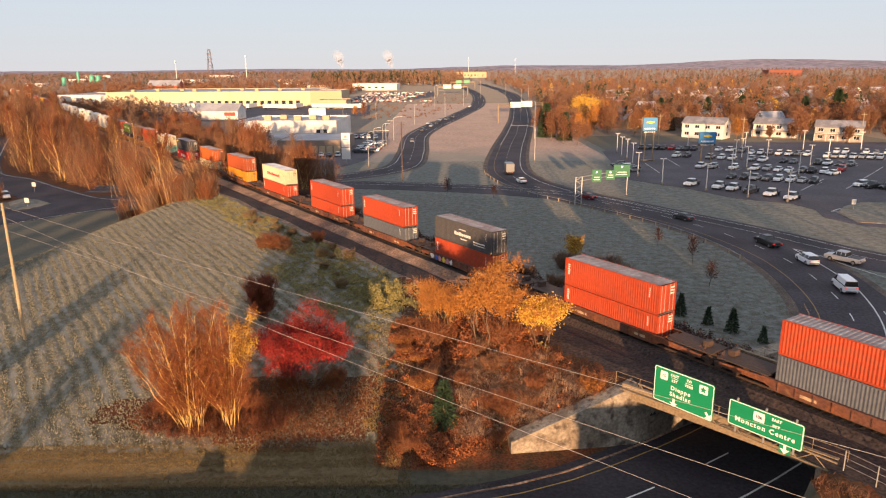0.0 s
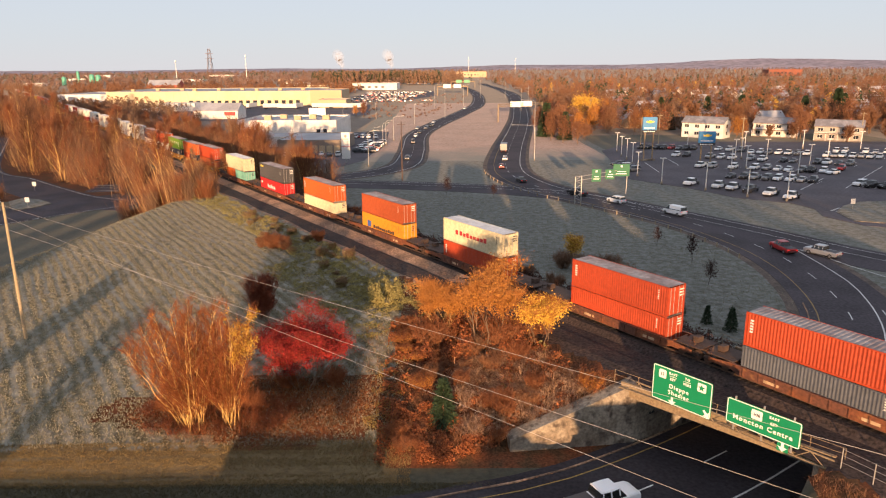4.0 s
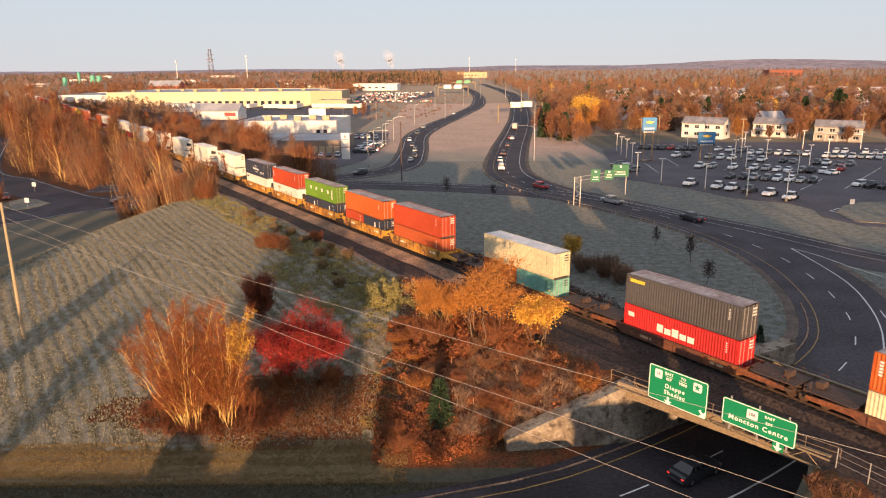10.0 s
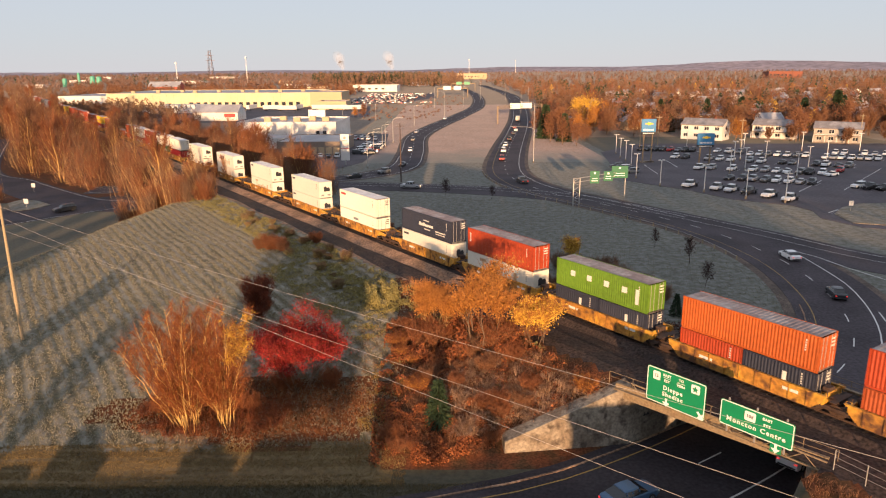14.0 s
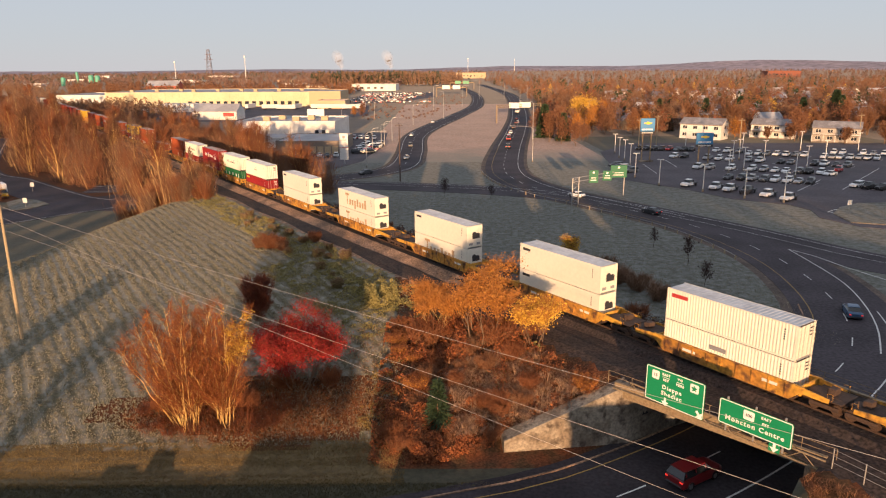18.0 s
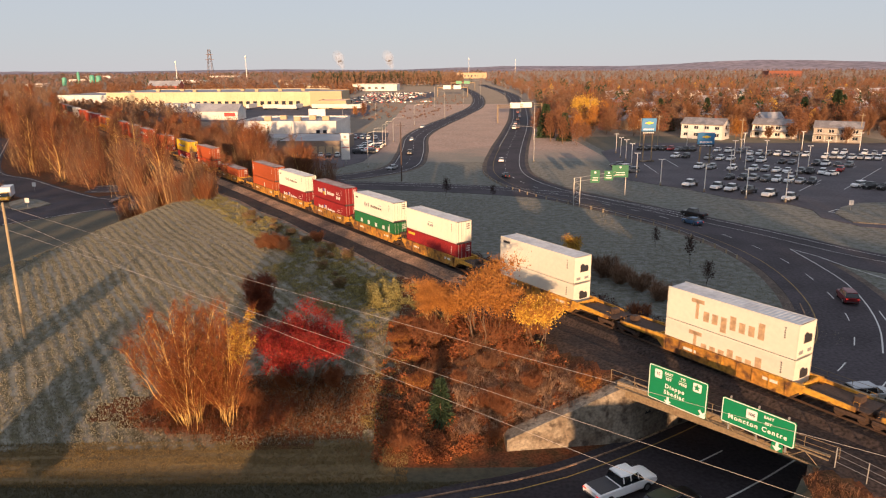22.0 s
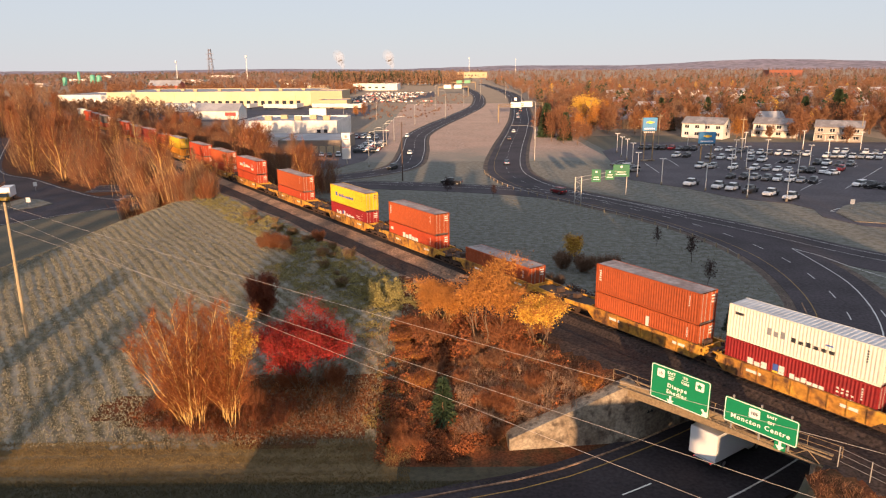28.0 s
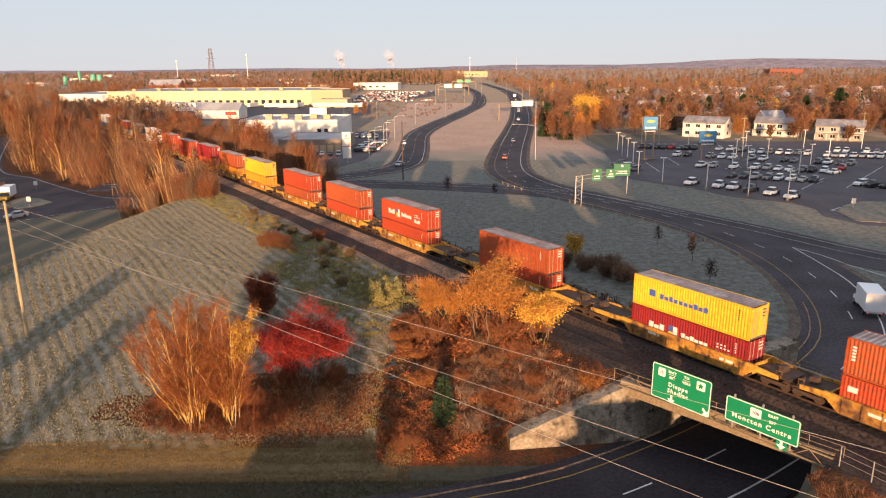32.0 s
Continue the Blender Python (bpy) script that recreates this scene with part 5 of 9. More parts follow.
# ---- signs, poles, wires, guard rails ----
def sign_gantry():
    """Two green direction boards on a truss along the near face of the bridge."""
    g = thing("sign_gantry", "green highway direction boards on a cream steel truss along the bridge", "road sign", m=pose(16.75, 52.0, 0, 0, 0, -51.0))
    # in its own space x runs along the track, -y faces the road
    xa, xb = SIGN_S
    for z in (5.05, 5.85):
        part("chord", Shape().box(xa - 1.6, xb + 2.2, 0.10, 0.20, z - 0.05, z + 0.05), M["cream_steel"], g)
    m = int((xb - xa + 3.6) / 1.0)
    for i in range(m):
        x0 = xa - 1.5 + i * 1.0
        part("brace", Shape().tube([(x0, 0.15, 5.05 if i % 2 else 5.85), (x0 + 1.0, 0.15, 5.85 if i % 2 else 5.05)], 0.035, 5), M["cream_steel"], g)
    def board(x0, x1, z0, z1, name, rows):
        p = part(name, rounded(x0, x1, z0, z1, 0.18, 0.04), M["green"], g, "green sign board with white letters")
        part("border", frame_ring(x0 + 0.03, x1 - 0.03, z0 + 0.03, z1 - 0.03, 0.07, 0.16), M["signwhite"], p)
        for txt, x, z, size in rows:
            part("lettering", words(txt, size, M["signwhite"], space=1.22), None, p).matrix_local = pose(x, -0.045, z)
        return p
    w1, w2 = SIGN_W
    z0, z1 = SIGN_Z1
    b1 = board(xa, xa + w1, z0, z1, "sign_board", [("Dieppe", xa + w1 * 0.46, z0 + 1.50, 0.50), ("Shediac", xa + w1 * 0.46, z0 + 0.98, 0.50), ("EAST", xa + w1 * 0.35, z1 - 0.42, 0.28), ("EST", xa + w1 * 0.35, z1 - 0.88, 0.28),
                                                ("TO", xa + w1 * 0.59, z1 - 0.42, 0.28), ("VERS", xa + w1 * 0.59, z1 - 0.88, 0.28)])
    for x in (0.35, 0.59):
        part("rule", Shape().box(xa + w1 * x - 0.32, xa + w1 * x + 0.32, -0.05, -0.041, z1 - 0.66, z1 - 0.62), M["signwhite"], b1)
    def shield(p, x, z, txt, w=0.66):
        s = part("route_shield", rounded(x - w / 2, x + w / 2, z - 0.36, z + 0.36, 0.10, 0.02, y=-0.062), M["signwhite"], p, "white route shield")
        part("lettering", words(txt, 0.36, M["mark_dark"]), None, s).matrix_local = pose(x, -0.085, z)
    shield(b1, xa + w1 * 0.17, z1 - 0.66, "15")
    star = part("route_shield", rounded(xa + w1 * 0.83 - 0.36, xa + w1 * 0.83 + 0.36, z1 - 1.02, z1 - 0.30, 0.1, 0.02, y=-0.062), M["signwhite"], b1, "white route shield with a leaf emblem")
    part("emblem", Shape().prism([(xa + w1 * 0.83 + r * math.sin(a), z1 - 0.66 + r * math.cos(a)) for i in range(10) for a, r in ((i * 0.628, 0.28 if i % 2 == 0 else 0.13),)], -0.09, -0.082), M["green"], star)
    def arrow(p, x, z, turn):
        sh = Shape().prism([(-0.10, 0.34), (-0.10, 0.0), (-0.34, 0.0), (0, -0.36), (0.34, 0.0), (0.10, 0.0), (0.10, 0.34)], -0.055, -0.045, m=Matrix.Translation((x, 0, z)) @ Matrix.Rotation(radians(turn), 4, "Y"))
        part("arrow", sh, M["signwhite"], p)
    arrow(b1, xa + w1 * 0.36, z0 + 0.10 + 0.22, 0)
    arrow(b1, xa + w1 * 0.93, z0 + 0.36, -40)
    z0, z1 = SIGN_Z2
    b2 = board(xb - w2, xb, z0, z1, "sign_board", [("Moncton Centre", xb - w2 * 0.5, z0 + 0.62, 0.53), ("EAST", xb - w2 * 0.35, z1 - 0.42, 0.28), ("EST", xb - w2 * 0.35, z1 - 0.88, 0.28)])
    shield(b2, xb - w2 * 0.58, z1 - 0.62, "106", 0.82)
    tab = part("exit_tab", rounded(xb - 1.55, xb - 0.75, z0 - 0.62, z0 - 0.02, 0.04, 0.04), M["green"], g, "small green arrow plate")
    arrow(tab, xb - 1.15, z0 - 0.28, 0)
    for x in (xa + 0.6, xa + w1 - 0.6, xb - w2 + 0.6, xb - w2 * 0.5, xb - 0.6):
        part("hanger", Shape().box(x - 0.05, x + 0.05, 0.0, 0.12, 5.2, 7.9), M["galv"], g)


def rounded(x0, x1, z0, z1, r, thick, y=-0.04):
    pts = []
    for cx, cz, a0 in ((x1 - r, z1 - r, 0), (x0 + r, z1 - r, 90), (x0 + r, z0 + r, 180), (x1 - r, z0 + r, 270)):
        pts += [(cx + r * math.cos(radians(a0 + a)), cz + r * math.sin(radians(a0 + a))) for a in (0, 30, 60, 90)]
    return Shape().prism(pts[::-1], y, y + thick)


def frame_ring(x0, x1, z0, z1, w, r, y=-0.048):
    def ring(o):
        q = r - o
        pts = []
        for cx, cz, a0 in ((x1 - r, z1 - r, 0), (x0 + r, z1 - r, 90), (x0 + r, z0 + r, 180), (x1 - r, z0 + r, 270)):
            pts += [(cx + q * math.cos(radians(a0 + a)), y, cz + q * math.sin(radians(a0 + a))) for a in (0, 30, 60, 90)]
        return pts
    a, b = ring(0), ring(w)
    n = len(a)
    return Shape().add(a + b, [(i, i + n, (i + 1) % n + n, (i + 1) % n) for i in range(n)])


SIGN_S = (0.0, 11.85)
SIGN_W = (5.2, 5.45)
SIGN_Z1, SIGN_Z2 = (5.2, 8.2), (5.7, 7.7)
sign_gantry()


def street_lamp(x, y, high, arm, turn, name="street_lamp", label="tall galvanised street lamp with a curved arm beside the road", mat_name="galv", double=False):
    ob = thing(name, label, "street lamp", "street lamps", m=pose(x, y, h(x, y), 0, 0, turn))
    part("base", Shape().tube([(0, 0, 0), (0, 0, 0.5)], 0.2, 8), M["concrete"], ob)
    part("pole", Shape().tube([(0, 0, 0.3), (0, 0, high * 0.5), (0, 0, high - 0.9), (arm * 0.12, 0, high - 0.3), (arm * 0.4, 0, high), (arm, 0, high + 0.1)], [0.13, 0.11, 0.085, 0.07, 0.06, 0.05], 7), M[mat_name], ob)
    hd = part("lamp_head", Shape().box(arm - 0.1, arm + 0.7, -0.15, 0.15, high + 0.02, high + 0.18, bev=0.05), M[mat_name], ob)
    return ob


for x, y, hi, arm, tn in ((-24, 225.6, 11.5, 6, 0), (31.2, 236, 12, -8, 0), (40, 304, 17, -6, 0), (-15, 387, 11.5, 5, 0), (-21, 304, 10.5, 4, 0), (-23, 287, 10, 2, 0), (-23.6, 279, 9.6, 2, 0), (-26, 267, 9, 2, 0),
                         (2, 436, 17, -5, 0), (-5, 522, 18, 5, 0), (17, 555, 17, 4, 0), (38, 697, 18, -5, 0), (62, 693, 16, -5, 0), (-45, 330, 10, 3, 90), (-52, 372, 10, 3, 90), (-64, 300, 9, 2, 90), (56, 500, 16, -5, 0), (72, 590, 16, -5, 0),
                         (-40, 430, 11, 3, 0), (-60, 480, 11, 3, 0)):
    street_lamp(x, y, hi, arm, tn)


def lot_lamp(x, y, high=7.0):
    ob = thing("car_park_lamp", "white square lamp post with a twin head in a car park", "lamp post", "car park lamps", m=pose(x, y, 0))
    part("base", Shape().tube([(0, 0, -0.1), (0, 0, 0.8)], 0.28, 10), M["concrete"], ob)
    part("pole", Shape().box(-0.09, 0.09, -0.09, 0.09, 0.7, high), M["lamp_white"], ob)
    for s in (-1, 1):
        part("lamp_head", Shape().box(*sorted((s * 0.15, s * 0.85)), -0.25, 0.25, high - 0.06, high + 0.14, bev=0.04), M["lamp_white"], ob)
    return ob


M["lamp_white"] = mat("white_powder_coat", (0.72, 0.70, 0.66), 0.5, vary=0.1)
first = lot_lamp(0, 0)
LOT_LAMPS = [(64.5, 258), (62.9, 245), (62.8, 237.3), (61.4, 224.8), (56.3, 200), (59, 186), (97.6, 232), (101.6, 236.5), (93.3, 213), (67.2, 176), (73.8, 166.3), (86.4, 207.4), (80.8, 160.9), (108, 231.7), (101.7, 197.8), (114, 215.4), (127.8, 230.6), (135.5, 262.3), (112, 258.5), (95, 270.6), (153.4, 255.8)]
first.matrix_world = pose(*LOT_LAMPS[0], 0)
for p in LOT_LAMPS[1:]:
    copy_thing(first, pose(*p, 0))


def pylon_sign(x, y, w, z0, z1, kind):
    ob = thing("pylon_sign", "blue dealership pylon sign with a gold emblem on two steel posts", "sign", "dealership signs", m=pose(x, y, 0))
    for s in (-1, 1):
        part("post", Shape().box(s * w * 0.3 - 0.18, s * w * 0.3 + 0.18, -0.18, 0.18, 0, z0), M["cream_steel"], ob)
    part("footing", Shape().box(-w * 0.5, w * 0.5, -0.6, 0.6, -0.2, 0.5, bev=0.05), M["concrete"], ob)
    b = part("board", Shape().box(-w / 2, w / 2, -0.35, 0.35, z0 + 0.8, z1, bev=0.08), M["signblue"], ob, "blue sign box")
    part("name_panel", Shape().box(-w / 2, w / 2, -0.36, 0.36, z0, z0 + 0.76, bev=0.04), M["mark_dark"], ob, "dark lower panel")
    cz = z0 + 0.8 + (z1 - z0 - 0.8) * 0.64
    part("emblem", Shape().prism([(-1.3, cz - 0.22), (-0.45, cz - 0.22), (-0.40, cz - 0.42), (0.55, cz - 0.42), (0.62, cz - 0.22), (1.25, cz - 0.22), (1.4, cz + 0.22), (0.55, cz + 0.22), (0.5, cz + 0.42), (-0.45, cz + 0.42), (-0.52, cz + 0.22), (-1.25, cz + 0.22)][::-1], -0.40, -0.352), M["mark_yellow"], b)
    for i in range(9 if kind else 6):
        m_ = (9 if kind else 6)
        part("name_bar", Shape().box(-w * 0.38 + i * w * 0.76 / m_, -w * 0.38 + (i + 0.7) * w * 0.76 / m_, -0.40, -0.352, z0 + 1.25, z0 + 1.75), M["signwhite"], b)
        part("name_bar", Shape().box(-w * 0.40 + i * w * 0.8 / m_, -w * 0.40 + (i + 0.7) * w * 0.8 / m_, -0.40, -0.362, z0 + 0.22, z0 + 0.52), M["signwhite"], b)


M["signblue"] = mat("blue_sign_face", (0.03, 0.20, 0.42), 0.4, vary=0.08)
pylon_sign(85.4, 226, 5.4, 5.8, 10.3, 1)
pylon_sign(69, 234, 4.7, 9.3, 14.4, 0)


def white_totem():
    ob = thing("totem_sign", "tall white dealership totem with a red stripe", "sign", m=pose(-32.2, 233, 0))
    part("post", Shape().box(-0.2, 0.2, -0.15, 0.15, 0, 1.6), M["galv"], ob)
    part("board", Shape().box(-1.4, 1.4, -0.3, 0.3, 1.5, 10.2, bev=0.06), M["lamp_white"], ob)
    part("stripe", Shape().box(-1.4, 1.4, -0.31, 0.31, 5.4, 5.6), M["mark_red"], ob)
    part("emblem", Shape().tube([(0, -0.33, 9.0), (0, -0.30, 9.0)], 0.5, 14), M["grey_vent"], ob)
    part("name_bar", Shape().box(-0.9, 0.9, -0.325, -0.30, 7.9, 8.2), M["grey_vent"], ob)


white_totem()


def utility_pole(x, y, z, high, lean, name, label, mat_name, arms=True):
    ob = thing(name, label, "utility pole", m=pose(x, y, z, lean[0], lean[1], 0))
    part("pole", Shape().tube([(0, 0, -0.5), (0, 0, high * 0.5), (0, 0, high)], [0.20, 0.17, 0.13], 9), M[mat_name], ob)
    if arms:
        part("crossarm", Shape().box(-1.2, 1.2, -0.06, 0.06, high - 0.9, high - 0.75), M[mat_name], ob)
        for xx in (-1.05, -0.5, 0.5, 1.05):
            part("insulator", Shape().tube([(xx, 0, high - 0.75), (xx, 0, high - 0.5)], 0.06, 6), M["grey_vent"], ob)
    return ob


utility_pole(-47, 73, h(-47, 73), 15.5, (0, 0), "utility_pole", "weathered wooden utility pole on a frosted slope", "wood", arms=False)
utility_pole(-11.5, 196.2, 0, 16.5, (0, 0), "utility_pole", "dark wooden utility pole beside the junction", "darkwood")
for x, y in ((88, 285), (113.5, 265), (171, 286), (52, 330), (76, 268)):
    utility_pole(x, y, 0, 12, (0, 0), "utility_pole", "grey wooden utility pole behind the car park", "wood")


def cable(a, b, sag, r=0.011):
    pts = []
    for i in range(17):
        t = i / 16
        p = Vector(a).lerp(Vector(b), t)
        p.z -= sag * 4 * t * (1 - t)
        pts.append(p)
    tagged(part("overhead_cable", Shape().tube(pts, r, 5), M["wire"]), "thin pale overhead cable spanning the slope", "cable", "overhead cables")


for a, b, sag in (((-47, 73, 17.4), (42, 11.7, 14.4), 0.6), ((-47, 73, 14.8), (42, 11.7, 10.4), 0.05), ((-47, 73, 16.2), (42, 11.7, 7.2), 0.6),
                 ((-47, 73, 17.4), (-150, 140, 15), 1.5), ((-47, 73, 16.9), (-150, 142, 14), 1.5)):
    cable(a, b, sag)


def guard_rail(line, i0, i1, off, name="guard_rail"):
    L2 = side(LINES[line], off)[i0:i1]
    ob = thing(name, "low cable guard rail on wooden posts along the road", "guard rail")
    d = np.concatenate([[0], np.cumsum(np.hypot(*np.diff(L2, axis=0).T))])
    for s in np.arange(0, d[-1], 3.8):
        x, y = np.interp(s, d, L2[:, 0]), np.interp(s, d, L2[:, 1])
        part("post", Shape().box(x - 0.08, x + 0.08, y - 0.08, y + 0.08, -0.1, 0.78), M["wood"], ob)
    rl = Shape()
    n = len(L2)
    prof = [(0.62, 0.0), (0.64, 0.02), (0.66, 0.0), (0.68, 0.02), (0.70, 0.0)]
    Ls = [side(L2, o) for _, o in prof]
    vs = [(Ls[j][i][0], Ls[j][i][1], prof[j][0]) for i in range(n) for j in range(5)]
    fs = [(i * 5 + j, i * 5 + j + 1, i * 5 + 6 + j, i * 5 + 5 + j) for i in range(n - 1) for j in range(4)]
    part("rail", rl.add(vs, fs), M["galv"], ob)


guard_rail("ramp", 52, 88, -7.4)


def far_gantry():
    """Overhead signs across the carriageway beyond the junction."""
    g = thing("sign_gantry", "yellow steel overhead gantry with two sign panels seen across the highway", "road sign")
    for x, y in ((32, 402), (60, 424)):
        part("leg", Shape().box(x - 0.3, x + 0.3, y - 0.3, y + 0.3, -0.1, 10), M["cream_steel"], g)
    for z in (8.6, 9.8):
        part("chord", Shape().tube([(32, 402, z), (60, 424, z)], 0.18, 6), M["cream_steel"], g)
    for i in range(10):
        a, b = i / 10, (i + 1) / 10
        part("brace", Shape().tube([(32 + 28 * a, 402 + 22 * a, 8.6 if i % 2 else 9.8), (32 + 28 * b, 402 + 22 * b, 9.8 if i % 2 else 8.6)], 0.09, 5), M["cream_steel"], g)
    for x, y, w in ((42.5, 409, 6.0), (49.5, 414.5, 6.5)):
        part("sign_board", Shape().box(x - w / 2, x + w / 2, y - 0.3, y, 7.9, 11.0, bev=0.05), M["lamp_white"], g, "pale back of a sign board")


def junction_gantry():
    g = thing("sign_gantry", "galvanised truss gantry with green boards beside the junction", "road sign")
    for x, y, hi in ((30.6, 159.5, 6.4), (32.2, 160.3, 6.4), (45.8, 172, 6.2)):
        part("leg", Shape().tube([(x, y, -0.1), (x, y, hi)], 0.13, 6), M["galv"], g)
    for i in range(6):
        part("brace", Shape().tube([(30.6, 159.5, 0.6 + i), (32.2, 160.3, 1.5 + i)] if i % 2 else [(32.2, 160.3, 0.6 + i), (30.6, 159.5, 1.5 + i)], 0.06, 5), M["galv"], g)
    for z in (5.4, 6.3):
        part("chord", Shape().tube([(30.6, 159.5, z), (46, 172, z)], 0.09, 6), M["galv"], g)
    for x, y, w, z0, z1 in ((36.2, 163.6, 2.2, 4.6, 7.6), (40.2, 166.9, 2.2, 4.6, 7.0), (43.6, 169.5, 4.0, 4.9, 7.9)):
        b = part("sign_board", Shape().box(x - w / 2, x + w / 2, y - 0.45, y - 0.35, z0, z1, bev=0.03), M["green_dark"], g, "green sign board")
        part("word_bar", Shape().box(x - w * 0.32, x + w * 0.32, y - 0.47, y - 0.452, z0 + 0.55, z0 + 0.72), M["signwhite"], b)
        part("word_bar", Shape().box(x - w * 0.25, x + w * 0.30, y - 0.47, y - 0.452, z0 + 1.1, z0 + 1.25), M["signwhite"], b)
        part("shield", Shape().box(x - 0.22, x + 0.22, y - 0.47, y - 0.452, z1 - 0.75, z1 - 0.32), M["signwhite"], b)


far_gantry()
junction_gantry()
for x, y in ((12, 760), (30, 980)):
    g = thing("overhead_sign", "distant green overhead road sign on a yellow gantry", "road sign", m=pose(x, y, 0))
    for s in (-1, 1):
        part("leg", Shape().box(s * 16 - 0.4, s * 16 + 0.4, -0.4, 0.4, 0, 10), M["cream_steel"], g)
    part("beam", Shape().box(-16, 16, -0.4, 0.4, 9, 10.2), M["cream_steel"], g)
    for s in (-6, 5):
        part("sign_board", Shape().box(s - 4, s + 4, -0.6, -0.42, 8, 12), M["green" if y > 800 else "lamp_white"], g)

# small things beside the roads
for x, y, c in ((90.3, 150.6, "lamp_white"), (-108.4, 183, "lamp_white"), (-133.6, 225.6, "mark_yellow"), (-97, 160, "lamp_white")):
    z = h(x, y)
    s = thing("small_sign", "small plate sign on a thin post in the grass", "sign", m=pose(x, y, z))
    part("post", Shape().tube([(0, 0, -0.2), (0, 0, 2.2)], 0.04, 6), M["galv"], s)
    part("plate", Shape().box(-0.5, 0.5, -0.03, 0.03, 1.4, 2.5, bev=0.01), M[c], s)
s = thing("track_marker_post", "thin leaning pale post beside the railway", "post", m=pose(-47.3, 160.5, h(-47.3, 160.5), 8, 0, 0))
part("post", Shape().tube([(0, 0, -0.3), (0, 0, 3.2)], 0.06, 6), M["galv"], s)
part("plate", Shape().box(-0.2, 0.2, -0.02, 0.02, 2.9, 3.4), M["lamp_white"], s)


def fence(p, q, posts):
    ob = thing("wire_fence", "thin galvanised wire fence on the bridge approach", "fence")
    p, q = Vector(p), Vector(q)
    for i in range(posts):
        c = p.lerp(q, i / (posts - 1))
        z = h(c.x, c.y)
        part("post", Shape().tube([(c.x, c.y, z - 0.2), (c.x, c.y, z + 1.5)], 0.04, 6), M["galv"], ob)
    for dz in (0.5, 1.0, 1.45):
        part("strand", Shape().tube([(*p.lerp(q, i / 12), h(*p.lerp(q, i / 12)) + dz) for i in range(13)], 0.014, 4), M["galv"], ob)


fence((26.2, 41.2), (31.5, 32), 6)

# ---- buildings and the car parks ----
M["wall_white"] = mat("white_cladding", (0.72, 0.70, 0.66), 0.7, vary=0.12, scale=0.2, fine=1.5, second=(0.64, 0.62, 0.58))
M["wall_cream"] = mat("cream_metal_cladding", (0.60, 0.52, 0.34), 0.65, vary=0.12, scale=0.08, fine=0.8, second=(0.55, 0.47, 0.30))
M["wall_grey"] = mat("grey_brown_block_wall", (0.25, 0.20, 0.16), 0.9, vary=0.2, scale=0.2, fine=2)
# pale siding darkened to stand for the tree shade on one block
M["wall_shaded"] = mat("shaded_pale_siding", (0.40, 0.37, 0.33), 0.8, vary=0.15, scale=0.3, fine=2, second=(0.33, 0.30, 0.27))
M["wall_tan"] = mat("tan_siding", (0.50, 0.38, 0.24), 0.8, vary=0.15, scale=0.3, fine=2)
M["wall_brick"] = mat("red_brick_wall", (0.24, 0.085, 0.055), 0.9, vary=0.25, scale=0.4, fine=3)
M["roof_grey"] = mat("frosted_flat_roof", (0.38, 0.38, 0.40), 0.9, vary=0.15, scale=0.1, fine=0.8, second=(0.30, 0.30, 0.32))
M["roof_shingle"] = mat("grey_shingle_roof", (0.21, 0.20, 0.21), 0.9, vary=0.25, scale=0.3, fine=2.5, second=(0.30, 0.29, 0.30))
M["roof_red"] = mat("red_metal_roof", (0.40, 0.09, 0.06), 0.6, vary=0.15, scale=0.2, fine=2)
M["pane"] = mat("dark_window_pane", (0.03, 0.035, 0.045), 0.1, vary=0.1, spec=0.8)
M["trim"] = mat("white_window_trim", (0.70, 0.69, 0.66), 0.6, vary=0.08)
M["tank"] = mat("green_tank_paint", (0.10, 0.38, 0.27), 0.5, vary=0.15, scale=0.2)


def window(parent, x, z, w, hgt, y, into=1):
    f = part("window", Shape().box(x - w / 2 - 0.08, x + w / 2 + 0.08, y - 0.05, y + 0.05, z - hgt / 2 - 0.08, z + hgt / 2 + 0.08), M["trim"], parent)
    part("pane", Shape().box(x - w / 2, x + w / 2, y - 0.06, y - 0.052, z - hgt / 2, z + hgt / 2), M["pane"], f)


